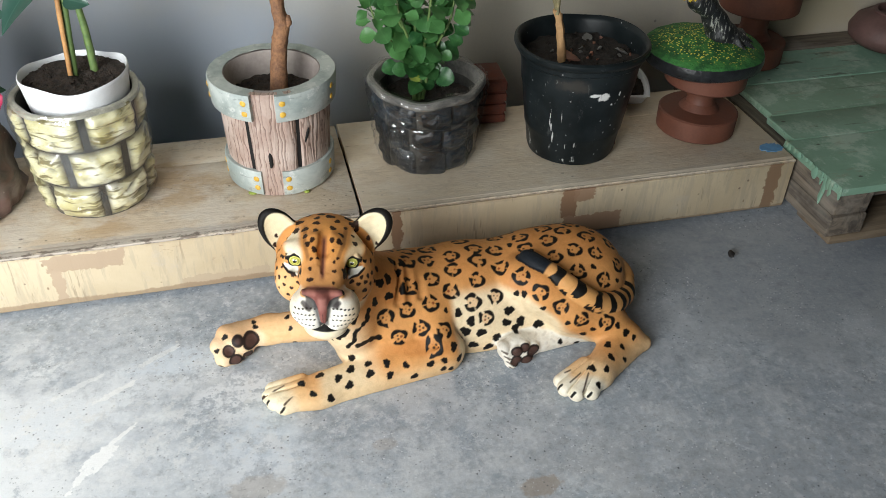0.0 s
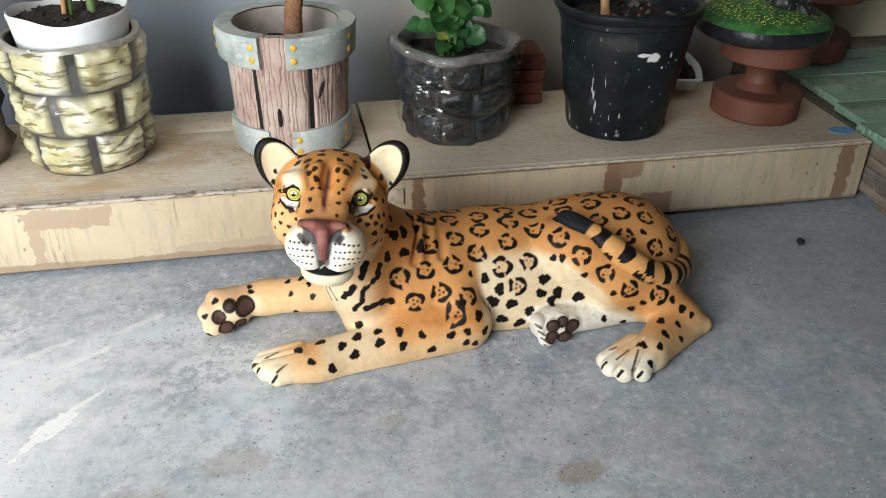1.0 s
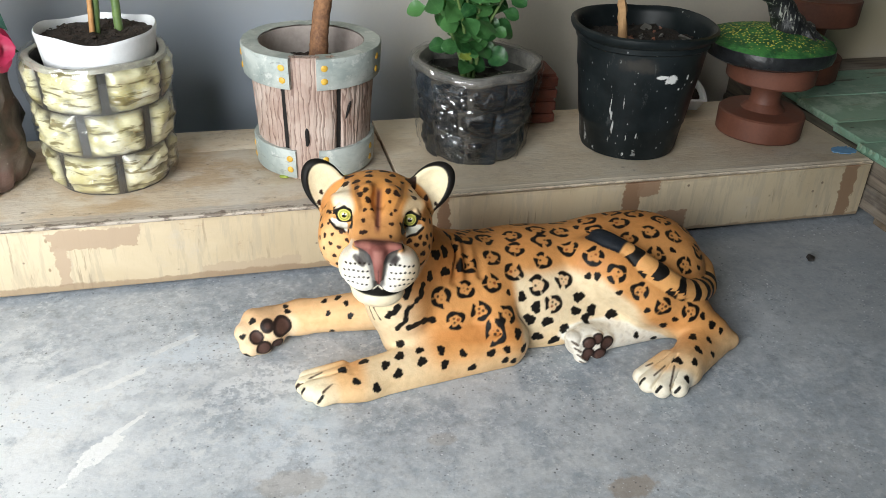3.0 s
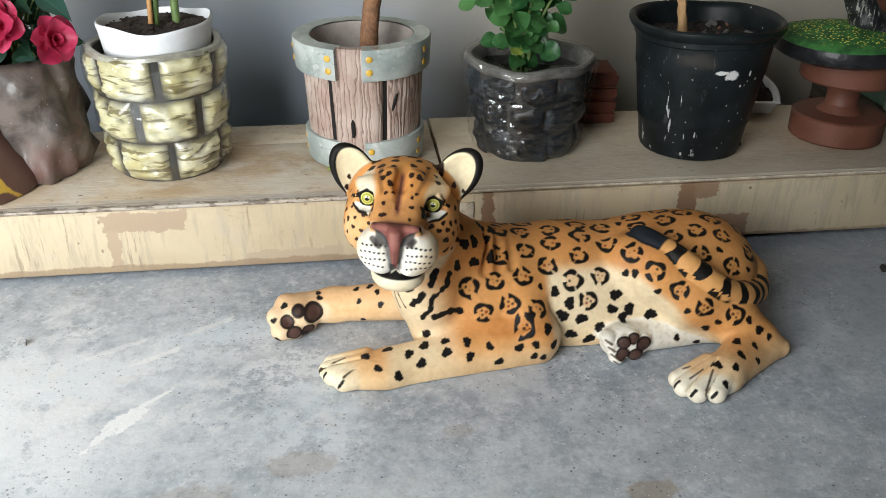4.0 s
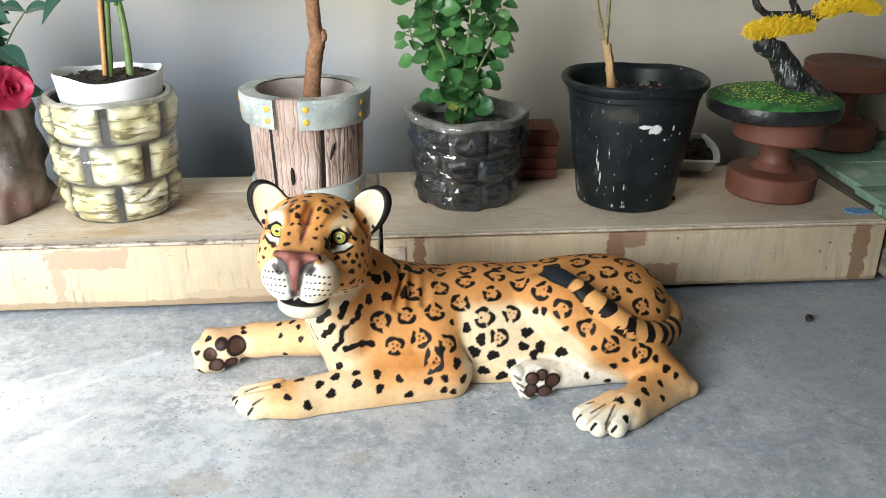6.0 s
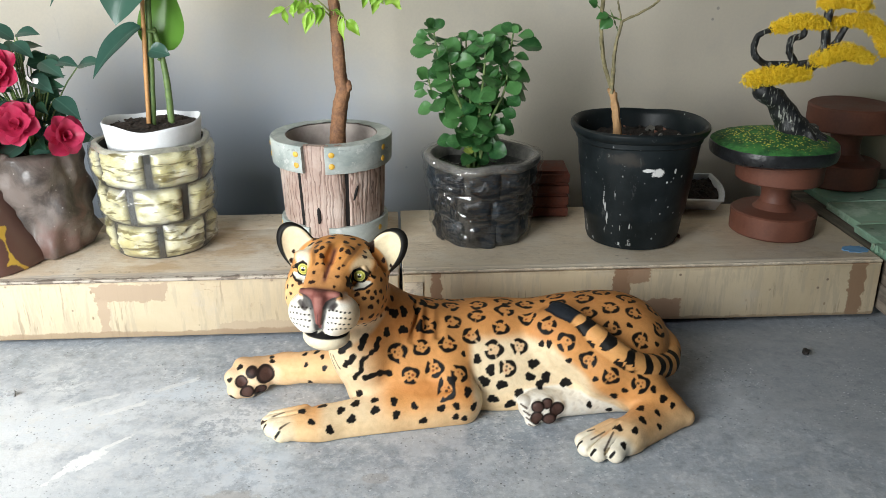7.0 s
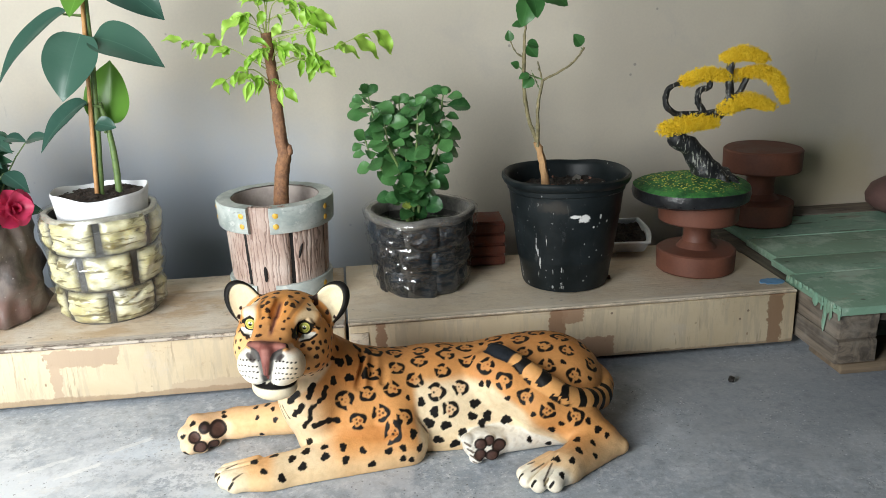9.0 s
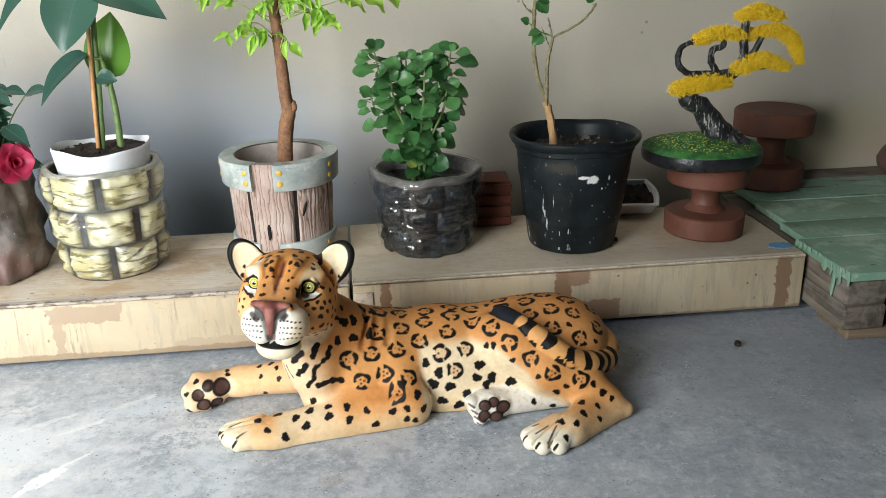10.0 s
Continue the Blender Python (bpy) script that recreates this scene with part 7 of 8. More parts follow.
SPOTS_CHEEK = ((0.482, 0.918, 0.237), (0.492, 0.918, 0.230), (0.498, 0.924, 0.238), (0.504, 0.923, 0.228), (0.509, 0.930, 0.234), (0.517, 0.940, 0.231), (0.513, 0.929, 0.219), (0.502, 0.919, 0.215), (0.502, 0.924, 0.197),
               (0.511, 0.936, 0.193), (0.523, 0.956, 0.208), (0.526, 0.965, 0.225), (0.518, 0.953, 0.245), (0.524, 0.972, 0.249), (0.525, 0.976, 0.184), (0.533, 0.994, 0.194), (0.514, 0.969, 0.265), (0.494, 0.949, 0.284),
               (0.469, 0.910, 0.267), (0.473, 0.912, 0.253), (0.383, 0.944, 0.243), (0.380, 0.941, 0.231), (0.391, 0.935, 0.228),
               (0.378, 0.957, 0.254), (0.376, 0.951, 0.220), (0.415, 0.900, 0.267), (0.420, 0.899, 0.268))
STREAKS = (((0.510, 0.952, 0.143), (0.507, 0.945, 0.132), (0.497, 0.937, 0.124), (0.484, 0.933, 0.116), (0.482, 0.933, 0.098), (0.471, 0.937, 0.082)),
           ((0.488, 0.935, 0.083), (0.499, 0.936, 0.086), (0.509, 0.940, 0.088), (0.528, 0.948, 0.083)),
           ((0.490, 0.943, 0.153), (0.482, 0.935, 0.136)),
           ((0.472, 0.932, 0.123), (0.458, 0.936, 0.107)),
           ((0.465, 0.937, 0.143), (0.451, 0.939, 0.129)))
THIN_STREAKS = (((0.433, 0.957, 0.117), (0.441, 0.954, 0.092)),
           ((0.438, 0.949, 0.118), (0.448, 0.944, 0.096)))
CLAWS = ((0.328, 0.898, 0.020), (0.353, 0.877, 0.023), (0.322, 0.914, 0.017), (0.811, 0.824, 0.020), (0.827, 0.803, 0.019), (0.855, 0.798, 0.017))
TOE_LINES = (((0.324, 0.913, 0.020), (0.343, 0.914, 0.031), (0.359, 0.918, 0.035)),
           ((0.348, 0.879, 0.013), (0.357, 0.882, 0.030), (0.370, 0.891, 0.035), (0.385, 0.893, 0.038)),
           ((0.830, 0.824, 0.029), (0.853, 0.836, 0.034)),
           ((0.845, 0.802, 0.024), (0.854, 0.815, 0.030), (0.865, 0.831, 0.036)),
           ((0.830, 0.849, 0.027), (0.841, 0.851, 0.029)),
           *(((0.733 + 0.004 * k, 0.910 - 0.004 * k, 0.041 - 0.010 * k), (0.744 + 0.004 * k, 0.907 - 0.004 * k, 0.035 - 0.010 * k)) for k in range(4)))


def between(value, low, high):
    """0 below low, 1 above high, smooth in between; runs the other way if low is the greater."""
    t = np.clip((value - low) / (high - low), 0, 1)
    return t * t * (3 - 2 * t)


def mixed(colour, mask, to):
    return colour + (np.array(to, np.float32) - colour) * mask[:, None]


def rod(v, a, b):
    """The distance of points from a stretch."""
    a, d = np.array(a), np.subtract(b, a)
    t = np.clip((v - a) @ d / (d @ d), 0, 1)
    return np.linalg.norm(v - a - t[:, None] * d, axis=1)


def tone(v, scale, seed=0.0):
    """A soft wavy field of about -1 to 1."""
    p = v * scale + seed
    return (np.sin(p[:, 0] + 1.7 * np.sin(p[:, 1] * 0.9)) + np.sin(p[:, 1] * 1.1 + 1.3 * np.sin(p[:, 2])) + np.sin(p[:, 2] * 1.2 + 1.5 * np.sin(p[:, 0] * 0.8))) / 3


def paint_coat(v, n):
    """The statue's hand-painted colours, from the places and normals of its skin."""
    rng = np.random.RandomState(7)
    tan, deep, cream, white, black = (0.67, 0.315, 0.105), (0.54, 0.200, 0.050), (0.79, 0.655, 0.44), (0.84, 0.80, 0.71), (0.008, 0.007, 0.006)
    col = np.tile(np.array(tan, np.float32), (len(v), 1))
    x, y, z = v.T
    wave, fine = tone(v, 55), tone(v, 420, 3.0)
    h = (v - np.array(HEAD_AT)) @ np.array(HEAD_TURN)
    hx, hy, hz = h.T
    head = between(np.linalg.norm((h - (0, 0.02, -0.005)) / (0.105, 0.125, 0.105), axis=1), 1.0, 0.9)
    # deeper orange on the back, the neck and along the folds
    col = mixed(col, 0.45 * between(z + 0.012 * wave, 0.115, 0.165) * (1 - head), deep)
    col = mixed(col, 0.6 * between(np.linalg.norm((v - (0.590, 0.925, 0.062)) / (0.075, 0.04, 0.014), axis=1) + 0.15 * wave, 1.1, 0.5), deep)
    col = mixed(col, 0.6 * between(np.linalg.norm((v - (0.565, 0.98, 0.150)) / (0.05, 0.05, 0.03), axis=1) + 0.15 * wave, 1.1, 0.5), deep)
    for a, b in (((0.78, 0.975, 0.145), (0.87, 0.945, 0.085)), ((0.84, 0.975, 0.15), (0.93, 0.94, 0.09)), ((0.76, 0.985, 0.15), (0.79, 0.97, 0.10))):
        col = mixed(col, 0.6 * between(rod(v, a, b), 0.022, 0.006), (0.58, 0.26, 0.10))
    # cream belly, chest, legs
    haunch = 0.150 - (x - 0.755) * 0.78
    belly = between(x, 0.652, 0.668) * between(x, 0.95, 0.90) * between(z - np.minimum(haunch, 0.122), 0.008, -0.012) * between(y, 1.02, 1.0)
    belly *= between(z + 0.85 * (0.955 - y), -0.03, 0.0) * between(y, 0.905, 0.925)
    col = mixed(col, 0.92 * belly, cream)
    chest = between(x + 0.25 * (z - 0.08), 0.530, 0.470) * between(z, 0.165, 0.12) * between(y, 1.03, 1.0) * between(x, 0.405, 0.43)
    col = mixed(col, 0.85 * chest, cream)
    col = mixed(col, 0.75 * between(z + 0.004 * wave, 0.052, 0.014), (0.77, 0.55, 0.31))
    col = mixed(col, 0.55 * between(x, 0.42, 0.36) * between(y, 0.97, 0.95), (0.80, 0.58, 0.32))
    far_arm = rod(v, (0.46, 1.035, 0.05), (0.30, 1.05, 0.03))
    col = mixed(col, 0.6 * between(far_arm, 0.05, 0.03) * between(x, 0.46, 0.42), (0.80, 0.56, 0.32))
    col = mixed(col, 0.6 * between(np.linalg.norm((v - (0.868, 0.835, 0.014)) / (0.062, 0.052, 0.045), axis=1) + 0.1 * wave, 1.1, 0.5), (0.82, 0.64, 0.40))
    col = mixed(col, 0.9 * between(np.linalg.norm((v - (0.844, 0.808, 0.010)) / (0.056, 0.038, 0.034), axis=1) + 0.1 * wave, 1.1, 0.7), (0.86, 0.78, 0.62))
    far_hind = np.minimum(rod(v, (0.925, 0.958, 0.015), (0.80, 0.935, 0.02)), rod(v, (0.80, 0.93, 0.022), (0.745, 0.918, 0.026)) - 0.006)
    col = mixed(col, 0.95 * between(far_hind, 0.031, 0.026), white)
    col = mixed(col, 0.5 * between(fine, 0.2, 0.9) * between(far_hind, 0.031, 0.026), (0.55, 0.50, 0.43))
    col = mixed(col, 0.75 * between(np.linalg.norm((v - (0.285, 1.03, 0.03)) / (0.062, 0.062, 0.045), axis=1) + 0.1 * wave, 1.05, 0.85), (0.80, 0.62, 0.42))
    col = mixed(col, 0.7 * between(x + 0.4 * wave * 0.01, 0.385, 0.345) * between(np.linalg.norm(v - (0.36, 0.905, 0.02), axis=1), 0.075, 0.06), (0.84, 0.70, 0.48))
    col = mixed(col, 0.55 * between(np.linalg.norm((v - (0.285, 1.058, 0.055)) / (0.055, 0.035, 0.022), axis=1) + 0.2 * wave, 1.1, 0.6), (0.66, 0.36, 0.16))
    for a, b, r in HIND_TOES:
        col = mixed(col, 0.85 * between(np.linalg.norm(v - np.array(b), axis=1) + 0.002 * wave, 0.030, 0.016), (0.86, 0.79, 0.64))
    for a, b, r in NEAR_TOES:
        col = mixed(col, 0.6 * between(np.linalg.norm(v - np.array(b), axis=1) + 0.002 * wave, 0.032, 0.016), (0.86, 0.75, 0.54))
    # face
    col = mixed(col, 0.5 * head * between(hz, 0.0, 0.05), (0.62, 0.25, 0.05))
    col = mixed(col, 0.6 * between(np.abs(hx), 0.036, 0.018) * between(hy, 0.035, 0.06) * between(hz, -0.010, 0.004), (0.46, 0.22, 0.085))
    col = mixed(col, 0.8 * head * between(np.abs(hx), 0.0060, 0.0016) * between(hy, -0.004, 0.010) * between(hz, 0.016, 0.024), (0.24, 0.085, 0.055))
    col = mixed(col, 0.85 * head * between(np.abs(hx + 0.0012 * wave), 0.0026, 0.0008) * between(hy, 0.0, 0.012) * between(hz, 0.018, 0.024), (0.10, 0.035, 0.025))
    pads = np.min([np.linalg.norm((h - (0.0052 + q * 0.0255, 0.084, -0.0215)) / (0.0305, 0.035, 0.0310), axis=1) for q in (-1, 1)]
                  + [np.linalg.norm((h - (0.0052 + q * 0.0185, 0.092, -0.0350)) / (0.0225, 0.027, 0.0200), axis=1) for q in (-1, 1)], axis=0)
    muzzle = between(pads, 1.12, 0.98) * between(hz + 0.25 * np.abs(hx), 0.018, 0.008) * between(hy, 0.056, 0.070)
    col = mixed(col, muzzle, white)
    col = mixed(col, 0.80 * muzzle * between(hx - 0.35 * (hz + 0.03), 0.022, 0.050), (0.76, 0.56, 0.32))
    col = mixed(col, 0.45 * muzzle * between(hx - 0.35 * (hz + 0.03), -0.030, -0.050), (0.76, 0.60, 0.38))
    chin = between(np.linalg.norm((h - (0.006, 0.069, -0.0665)) / (0.041, 0.039, 0.0255), axis=1), 1.1, 0.95)
    col = mixed(col, chin * between(hy, 0.03, 0.05), (0.82, 0.75, 0.60))
    col = mixed(col, 0.8 * head * between(hz, -0.050, -0.068) * (1 - muzzle), cream)
    mouth = np.minimum(rod(h, (0.005, 0.106, -0.0510), (-0.036, 0.076, -0.0525)), rod(h, (0.005, 0.106, -0.0510), (0.046, 0.076, -0.0525)))
    col = mixed(col, between(mouth, 0.0070, 0.0056) * between(hz, -0.0440, -0.0470), black)
    gape = between(np.abs(hx - 0.005), 0.040, 0.035) * between(hy, 0.056, 0.064) * between(hz, -0.0600, -0.0580) * between(hz + 0.12 * np.abs(hx), -0.0415, -0.0450)
    col = mixed(col, gape * (1 - between(pads, 1.06, 1.0)), black)
    # rose nose: wide wings above, a narrow keel below, dark nostrils and grey shading round it
    half = np.interp(hz, (-0.040, -0.034, -0.018, -0.004, 0.003, 0.0085, 0.0125, 0.016), (0.0010, 0.0026, 0.0050, 0.0068, 0.0100, 0.0190, 0.0295, 0.0310))
    nx = np.abs(hx - np.interp(hz, (-0.034, 0.005), (0.0052, 0.0020)))
    shade_band = head * between(hy, 0.080, 0.090) * between(hz, 0.0145, 0.0105) * between(hz, -0.048, -0.040)
    col = mixed(col, 0.9 * shade_band * between(nx - half + 0.0012 * fine, 0.0085, 0.0030), (0.050, 0.046, 0.046))
    col = mixed(col, 0.9 * shade_band * between(nx + 0.0012 * fine, 0.0270, 0.0230) * between(hz + 0.0006 * wave, -0.0105, -0.0050), (0.040, 0.036, 0.036))
    mask = between(nx - half, 0.0010, -0.0008) * between(hy, 0.080, 0.088) * between(hz, 0.0190, 0.0172) * between(hz, -0.0400, -0.0385)
    col = mixed(col, mask, (0.215, 0.075, 0.062))
    col = mixed(col, 0.7 * mask * between(hz, 0.0140, 0.0165), (0.09, 0.035, 0.028))
    col = mixed(col, 0.5 * mask * between(nx, 0.009, 0.003) * between(hz, 0.013, 0.008) * between(hz, -0.014, 0.0), (0.44, 0.20, 0.165))
    col = mixed(col, 0.5 * mask * between(np.abs(nx - 0.017), 0.010, 0.003) * between(hz, 0.008, 0.012), (0.42, 0.17, 0.13))
    col = mixed(col, 0.8 * mask * between(nx, 0.0014, 0.0005) * between(hz, -0.010, -0.016), (0.08, 0.03, 0.026))
    for q in (-1, 1):
        nostril = rod(h, (q * 0.0265, 0.105, 0.0005), (q * 0.0160, 0.113, -0.0070))
        col = mixed(col, 0.9 * between(nostril, 0.0056, 0.0030), (0.050, 0.040, 0.040))
        for row in range(4):
            for m in range(6):
                flat = np.hypot((hx - 0.0052 - q * (0.0135 + 0.0058 * m + 0.0014 * (row % 2))) * 0.75, hz + 0.0085 + 0.0085 * row - 0.0012 * m + 0.00030 * m * m + 0.0006 * math.sin(5 * m + 3 * row))
                col = mixed(col, between(flat, 0.0017, 0.0009) * muzzle * between(hy, 0.064, 0.074), (0.03, 0.022, 0.018))
            sweep = (np.abs(hx - 0.0052) - 0.0135) / 0.0058
            line = np.abs(hz + 0.0085 + 0.0085 * row - 0.0012 * sweep + 0.00030 * sweep * sweep)
            col = mixed(col, 0.18 * between(line, 0.0010, 0.0004) * muzzle * between(sweep, 0.0, 0.6) * between(sweep, 5.4, 4.6) * (q * hx > 0), black)
    # eyes: pale patches, dark outline with drawn-out corners, yellow iris
    for ex, ey, ez in EYES:
        q = -1 if ex < 0 else 1
        u, w = q * (hx - ex), hz - ez
        front = between(hy, ey - 0.016, ey - 0.006) * head
        wide = between(hy, ey - 0.050, ey - 0.030) * between(hy, ey + 0.034, ey + 0.026) * head
        col = mixed(col, 0.92 * wide * between(np.hypot((u - 0.003) / 0.0155, (w - 0.016) / 0.0160) + 0.12 * wave, 1.20, 0.60), (0.82, 0.72, 0.54) if q < 0 else (0.74, 0.56, 0.34))
        col = mixed(col, 0.6 * wide * between(np.abs(np.hypot((u - 0.006) / 0.028, (w - 0.010) / 0.030) - 1.0), 0.16, 0.04) * between(u, 0.004, -0.008), (0.16, 0.065, 0.030))
        col = mixed(col, wide * between(np.hypot((u - 0.0060) / 0.0115, (w + 0.0124 - 0.20 * (u - 0.0060)) / 0.0042), 1.10, 0.88), white)
        lash = np.min([rod(np.stack([u, w], 1), *ends) for ends in (((0.008, 0.004), (0.021, -0.005)), ((-0.002, -0.0180), (0.010, -0.0172)), ((0.010, -0.0172), (0.019, -0.0120)), ((-0.0105, -0.004), (-0.0125, -0.017)))], axis=0)
        col = mixed(col, wide * between(lash, 0.0022, 0.0010), (0.016, 0.012, 0.010))
        lid = np.minimum(rod(np.stack([u, w], 1), (-0.010, 0.006), (0.0, 0.0120)), rod(np.stack([u, w], 1), (0.0, 0.0120), (0.013, 0.0035)))
        col = mixed(col, wide * between(lid, 0.0036, 0.0016), black)
        d = np.hypot(u, w)
        col = mixed(col, front * between(d, 0.0128, 0.0118), black)
        col = mixed(col, front * between(d, 0.0090, 0.0082), (0.64, 0.60, 0.15))
        col = mixed(col, 0.7 * front * between(np.abs(d - 0.0060), 0.0013, 0.0006), (0.20, 0.24, 0.03))
        col = mixed(col, front * between(d, 0.0036, 0.0028), black)
        for a, b in ((-0.0016, 0.0022), (0.0022, 0.0018)):
            col = mixed(col, front * between(np.hypot(hx - ex - a, w - b), 0.0015, 0.0009), (0.9, 0.9, 0.88))
    # ears: black backs and rims, pale inside
    for s in (-1, 1):
        m = np.array(Euler([radians(q) for q in ear_tilt(s)]).to_matrix())
        e = (h - ear_at(s)) @ m
        on = between(np.linalg.norm(e / (0.0305, 0.016, 0.047), axis=1), 1.16, 1.05) * between(np.linalg.norm((h - (0, -0.034, -0.004)) / (0.077, 0.070, 0.062), axis=1), 1.02, 1.07)
        col = mixed(col, on, black)
        e = (h - cup_at(s)) @ m
        cup = on * between(np.linalg.norm(e / (0.0245, 0.0125, 0.0405), axis=1), 1.32, 1.20)
        cup = cup * between(np.hypot((e[:, 0] + s * 0.0035) / 0.0262, (e[:, 2] + 0.012) / 0.0500) + 0.03 * wave, 1.04, 0.98)
        col = mixed(col, cup, (0.82, 0.70, 0.47))
        col = mixed(col, 0.4 * cup * between(e[:, 2], -0.01, -0.03), (0.62, 0.40, 0.20))

    def near(c, r):
        pick = np.flatnonzero(((v - c) ** 2).sum(1) < r * r)
        if not len(pick):
            return pick, None, None, None
        k = pick[np.argmin(((v[pick] - c) ** 2).sum(1))]
        pick = pick[n[pick] @ n[k] > 0.1]
        side = np.cross(n[k], (0, 0, 1.0)) if abs(n[k][2]) < 0.9 else np.array((1.0, 0, 0))
        side /= np.linalg.norm(side)
        up = np.cross(side, n[k])
        q = v[pick] - c
        return pick, np.hypot(q @ side, q @ up), np.arctan2(q @ up, q @ side), q

    def spot(c, r, colour=black):
        pick, d, a, q = near(c, 2.2 * r)
        if len(pick):
            p = rng.uniform(0, 6.28, 3)
            edge = r * (1 + 0.16 * np.sin(2 * a + p[0]) + 0.12 * np.sin(3 * a + p[1]) + 0.07 * np.sin(7 * a + p[2]))
            col[pick] = mixed(col[pick], between(d, edge + 0.0008, edge - 0.0008), colour)

    def rosette(c, r):
        pick, d, a, q = near(c, 1.6 * r)
        if not len(pick):
            return
        p = rng.uniform(0, 6.28, 4)
        r = r * rng.uniform(0.92, 1.08)
        ring = 0.76 * r * (1 + 0.07 * np.sin(3 * a + p[0]) + 0.04 * np.sin(5 * a + p[1]))
        thick = r * (0.215 + 0.055 * np.sin(4 * a + p[2]))
        col[pick] = mixed(col[pick], 0.4 * between(d, ring, ring * 0.7), (0.60, 0.27, 0.08))
        gap = np.sin((3 if rng.rand() < 0.65 else 4) * a + p[3]) + 0.3 * np.sin(a + p[0])
        col[pick] = mixed(col[pick], between(np.abs(d - ring), thick + 0.0010, thick - 0.0010) * between(gap, -0.95, -0.72), black)
        for k in range(3):
            at = c + 0.26 * r * np.array((np.cos(p[1] + 2.1 * k), 0, np.sin(p[1] + 2.1 * k)))
            far = np.linalg.norm(v[pick] - at, axis=1)
            dot = r * rng.uniform(0.07, 0.13)
            col[pick] = mixed(col[pick], 0.9 * between(far, dot + 0.0016, dot), black if k else (0.22, 0.045, 0.012))

    known = [np.array(c) for c in ROSETTES_SHOULDER + ROSETTES_FLANK + ROSETTES_RUMP]
    for c in known:
        rosette(c, 0.0158)
    # the far side, which the light reaches but few look at
    order = rng.permutation(np.flatnonzero((y > 1.075) & (z > 0.03) & (x > 0.50) & (x < 0.99) & (n[:, 1] > 0.1)))
    for k in order[:4000]:
        if min(((v[k] - c) ** 2).sum() for c in known) > 0.037**2:
            known.append(v[k].astype(float))
            rosette(v[k].astype(float), 0.017)
    # smaller rosettes and spots where the near side is still bare
    bare = (y < 1.08) & (x > 0.60) & (x < 0.995) & (z > 0.085) & (belly < 0.3) & (head < 0.1) & (n[:, 2] > -0.2)
    tail_gap = np.full(len(v), 1.0)
    for q in TAIL_RUN[12:]:
        tail_gap = np.minimum(tail_gap, np.linalg.norm(v - q, axis=1))
    order = rng.permutation(np.flatnonzero(bare & (tail_gap > 0.034)))
    for k in order[:3500]:
        if min(((v[k] - c) ** 2).sum() for c in known) > 0.0395**2:
            known.append(v[k].astype(float))
            rosette(v[k].astype(float), 0.0150)
    for k in order[:3500]:
        if min(((v[k] - c) ** 2).sum() for c in known) > 0.0300**2:
            known.append(v[k].astype(float))
            spot(v[k].astype(float), rng.uniform(0.0045, 0.0060))
    for c in SPOTS_BODY:
        spot(np.array(c), rng.uniform(0.0072, 0.0092))
    for c in SPOTS_FORELEG + SPOTS_HIND:
        spot(np.array(c), rng.uniform(0.0048, 0.0074))
    for c in SPOTS_FAR:
        spot(np.array(c), rng.uniform(0.0042, 0.0060))
    for c in SPOTS_BROW:
        spot(np.array(c), rng.uniform(0.0044, 0.0056) if c[2] > 0.292 else rng.uniform(0.0024, 0.0032), (0.030, 0.014, 0.009))
    for c in SPOTS_CHEEK:
        spot(np.array(c), rng.uniform(0.0034, 0.0048) if c[0] > 0.44 else rng.uniform(0.0024, 0.0030), (0.03, 0.014, 0.010))
    # cheeks, crown and neck
    taken = [np.array(c) for c in SPOTS_BROW + SPOTS_CHEEK]
    eyes = [np.array(head_point(*e)) for e in EYES]
    order = rng.permutation(np.flatnonzero((head > 0.9) & (hy < 0.062) & (hz > -0.068) & (hz < 0.052) & (np.abs(hx) > 0.036) & (hy > -0.085)))
    for k in order[:5000]:
        if min(((v[k] - c) ** 2).sum() for c in taken) > 0.0135**2 and min(((v[k] - c) ** 2).sum() for c in eyes) > 0.027**2 and hz[k] < 0.03:
            taken.append(v[k].astype(float))
            spot(v[k].astype(float), rng.uniform(0.0027, 0.0041), (0.03, 0.014, 0.010))
    order = rng.permutation(np.flatnonzero((head > 0.9) & (hz > 0.040) & (hy < -0.02) & (np.abs(hx) < 0.052)))
    for k in order[:3000]:
        if min(((v[k] - c) ** 2).sum() for c in taken) > 0.0175**2:
            taken.append(v[k].astype(float))
            spot(v[k].astype(float), rng.uniform(0.0056, 0.0074), (0.030, 0.014, 0.009))
    for run in STREAKS:
        for i, (a, b) in enumerate(zip(run, run[1:])):
            d = rod(v, a, b) + 0.0022 * fine + 0.001 * wave
            wide = 0.0056 if i == 0 else 0.0042
            col = mixed(col, between(d, wide + 0.0008, wide - 0.0008), black)
    for run in THIN_STREAKS:
        for a, b in zip(run, run[1:]):
            col = mixed(col, 0.85 * between(rod(v, a, b) + 0.0006 * fine, 0.0018, 0.0010), black)
    for cx, cy, cz, r in FAR_PADS + PADS_BACK:
        d = np.linalg.norm((v - (cx, cy, cz)) / (1.12, 1.5, 1.0), axis=1) + 0.0016 * wave
        col = mixed(col, between(d, r * 1.12 + 0.0006, r * 1.12 - 0.0006), (0.022, 0.014, 0.012))
        col = mixed(col, 0.7 * between(d, r * 0.92, r * 0.72), (0.115, 0.062, 0.050))
    for c in CLAWS:
        along = np.array((0.004, 0.0, 0.006))
        col = mixed(col, between(rod(v, np.array(c) - along, np.array(c) + along), 0.0030, 0.0018), black)
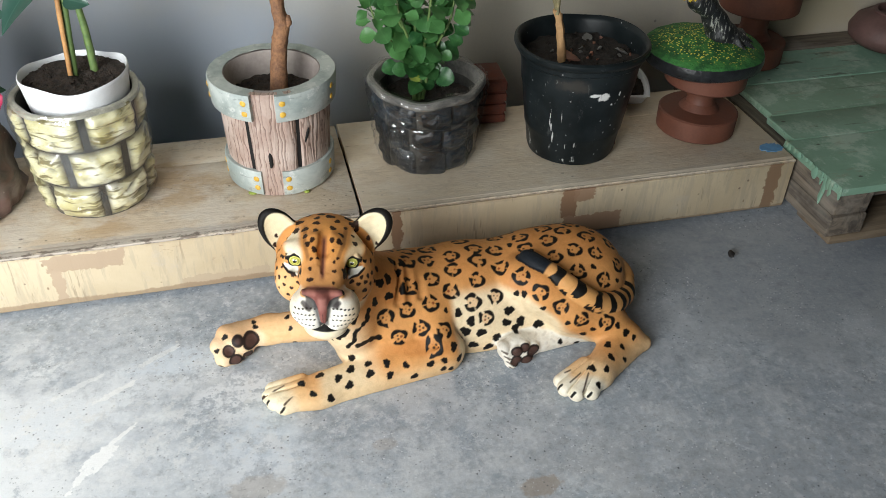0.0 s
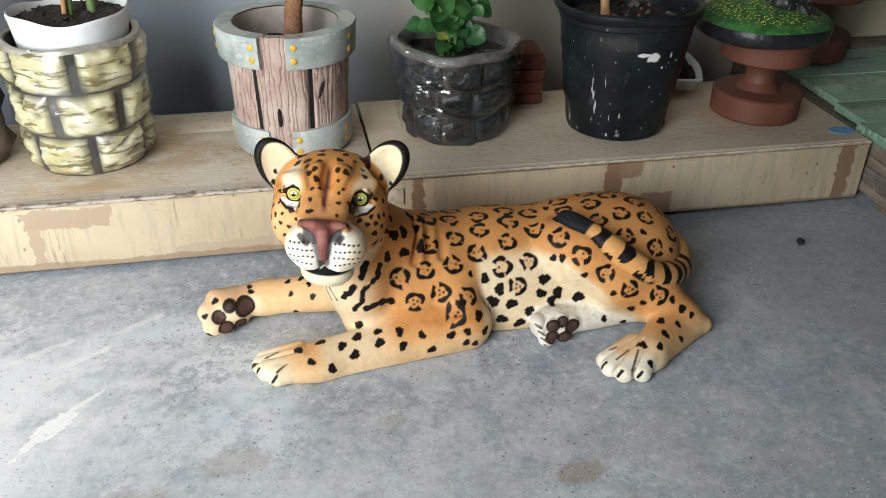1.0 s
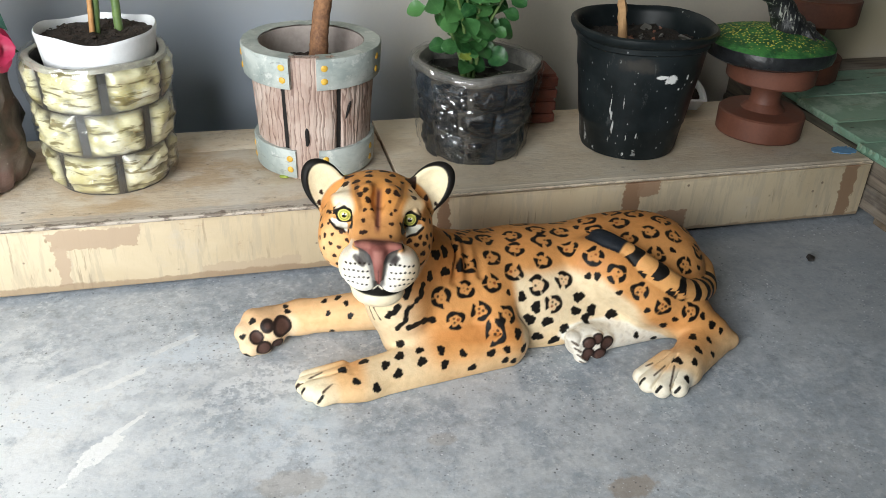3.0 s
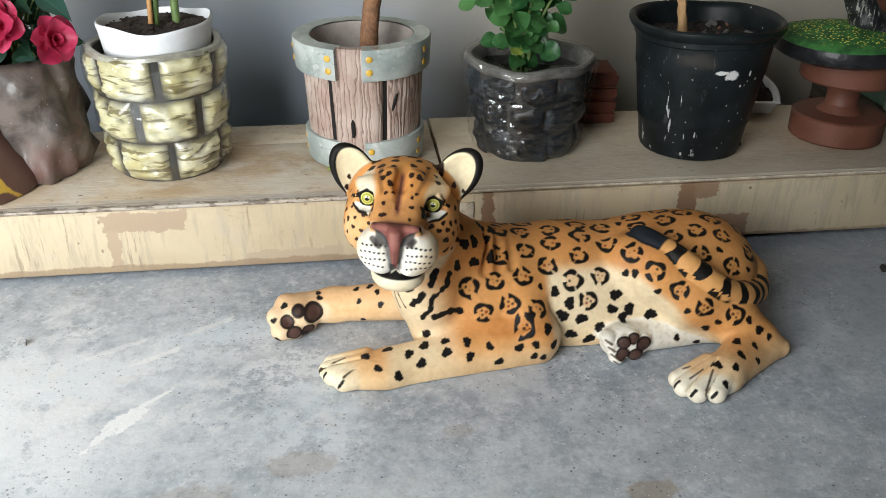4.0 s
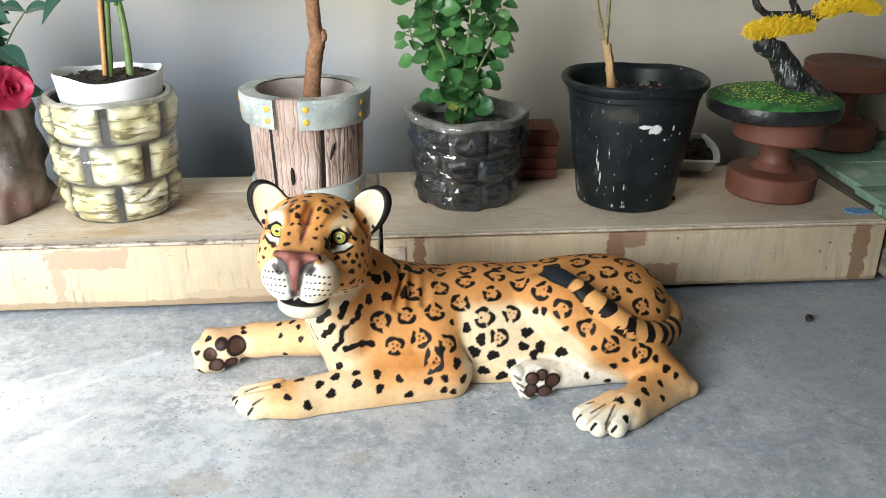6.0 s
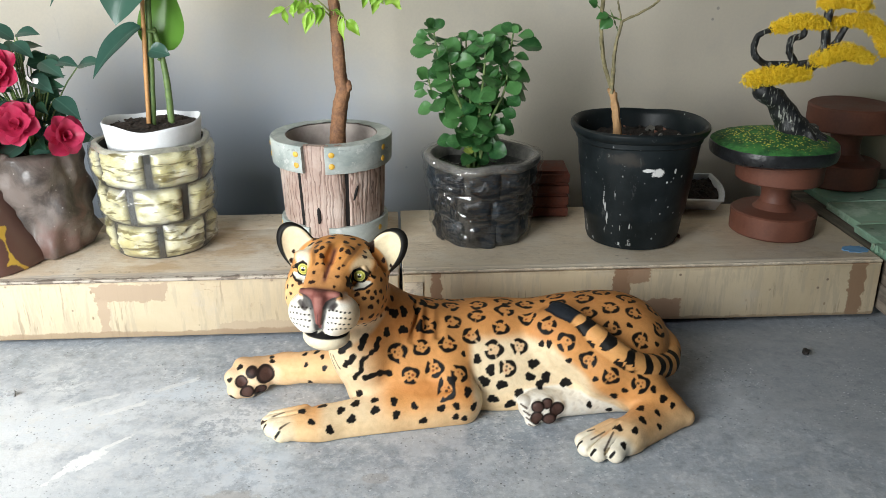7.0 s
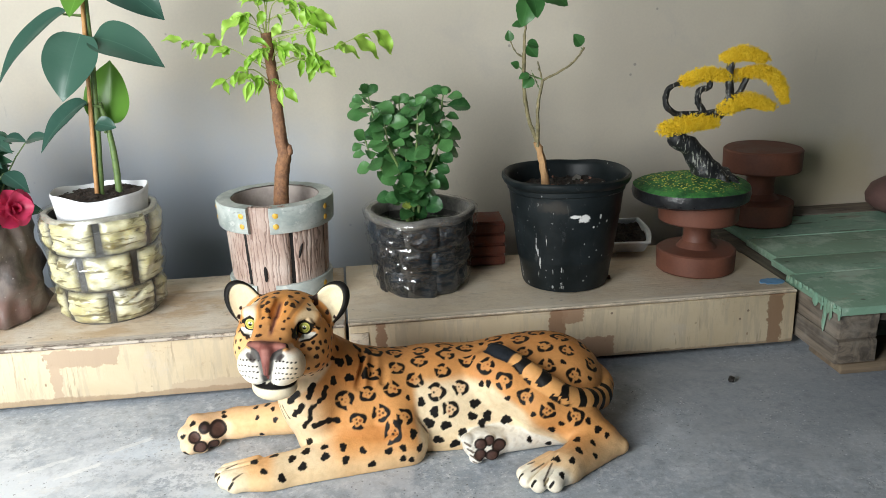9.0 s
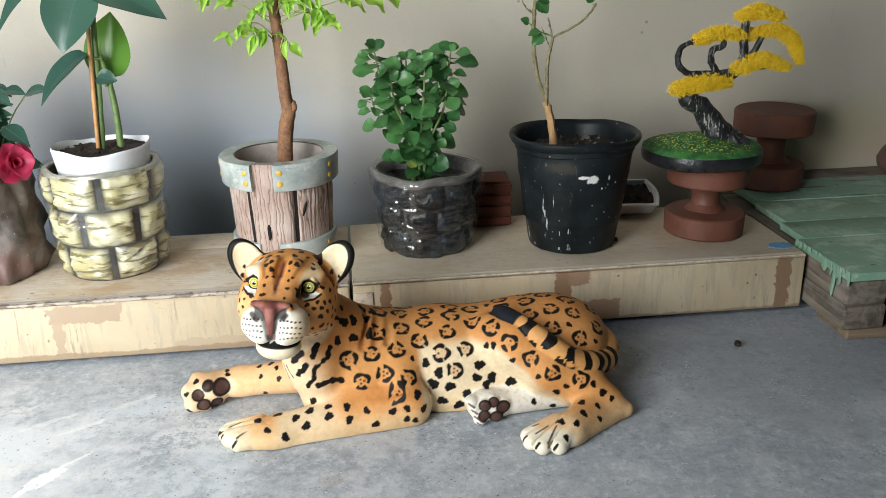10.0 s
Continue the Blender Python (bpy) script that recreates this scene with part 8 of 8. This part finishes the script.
    for run in TOE_LINES:
        for a, b in zip(run, run[1:]):
            col = mixed(col, 0.9 * between(rod(v, a, b) + 0.0005 * wave, 0.0026, 0.0010), (0.06, 0.032, 0.02))
    # tail: black tip, blotches, then rings towards the root
    run = np.array(TAIL_RUN)
    close = np.flatnonzero((y < 1.06) & (x > 0.78) & (z > 0.025))
    dist = np.linalg.norm(v[close][:, None] - run[None], axis=2)
    s = np.argmin(dist, 1) / (len(run) - 1)
    a, b = np.argmin(dist, 1), None
    prev, post = run[np.maximum(a - 1, 0)], run[np.minimum(a + 1, len(run) - 1)]
    ahead = post - prev
    s = s + ((v[close] - run[a]) * ahead).sum(1) / (ahead**2).sum(1) * 2 / (len(run) - 1)
    on = between(dist.min(1), 0.0222, 0.0208)
    body = col[close]
    body = mixed(body, on * 0.8, (0.66, 0.34, 0.12))
    turn = np.sin(s * 75 + 0.6 * np.sin(v[close][:, 2] * 160))
    rings = between(turn, -0.15, 0.10) * between(s, 0.60, 0.56)
    upper = v[close][:, 2] - run[a][:, 2]
    blotch = between(np.sin(s * 62 + 1.2 * np.sign(upper)) * 0.7 + 0.9 * tone(v[close], 120, 1.0), 0.10, 0.25) * between(s, 0.56, 0.60)
    body = mixed(body, on * np.clip(rings + blotch, 0, 1), black)
    body = mixed(body, on * between(s, 0.855, 0.865), (0.012, 0.015, 0.020))
    col[close] = body
    return np.clip(col * (1 + 0.07 * wave + 0.045 * fine)[:, None], 0, 1)


verts, faces = jaguar_mesh()
me = bpy.data.meshes.new("jaguar_statue")
me.vertices.add(len(verts))
me.vertices.foreach_set("co", verts.astype(np.float32).ravel())
me.loops.add(faces.size)
me.loops.foreach_set("vertex_index", faces.astype(np.int32).ravel())
me.polygons.add(len(faces))
me.polygons.foreach_set("loop_start", np.arange(0, faces.size, 4, dtype=np.int32))
me.update(calc_edges=True)
me.polygons.foreach_set("use_smooth", np.ones(len(faces), bool))
normals = np.zeros(len(verts) * 3, np.float32)
me.vertices.foreach_get("normal", normals)
coat = paint_coat(verts.astype(np.float32), normals.reshape(-1, 3))
layer = me.color_attributes.new("coat", "FLOAT_COLOR", "POINT")
layer.data.foreach_set("color", np.concatenate([coat, np.ones((len(coat), 1))], 1).astype(np.float32).ravel())
k = Mat("hand_painted_plaster", 0.5, spec=0.16)
attribute = k.nodes.new("ShaderNodeAttribute")
attribute.attribute_name = "coat"
grain, brush = k.noise(260, 4, 0.6), k.noise(60, 5, 0.65, 0.8)
k.color(k.mix(k.ramp(brush, 0.40, 0.70, 0.0, 1.0), attribute.outputs["Color"], (0.91, 0.88, 0.84), "MULTIPLY"))
k.rough(k.ramp(brush, 0.3, 0.7, 0.40, 0.60))
k.bump(k.math("ADD", brush, k.math("MULTIPLY", grain, 0.6)), 0.40, 0.002)
me.materials.append(k.m)
tagged(new("jaguar_statue", me), "painted jaguar statue with orange spotted coat lying on concrete", "statue")
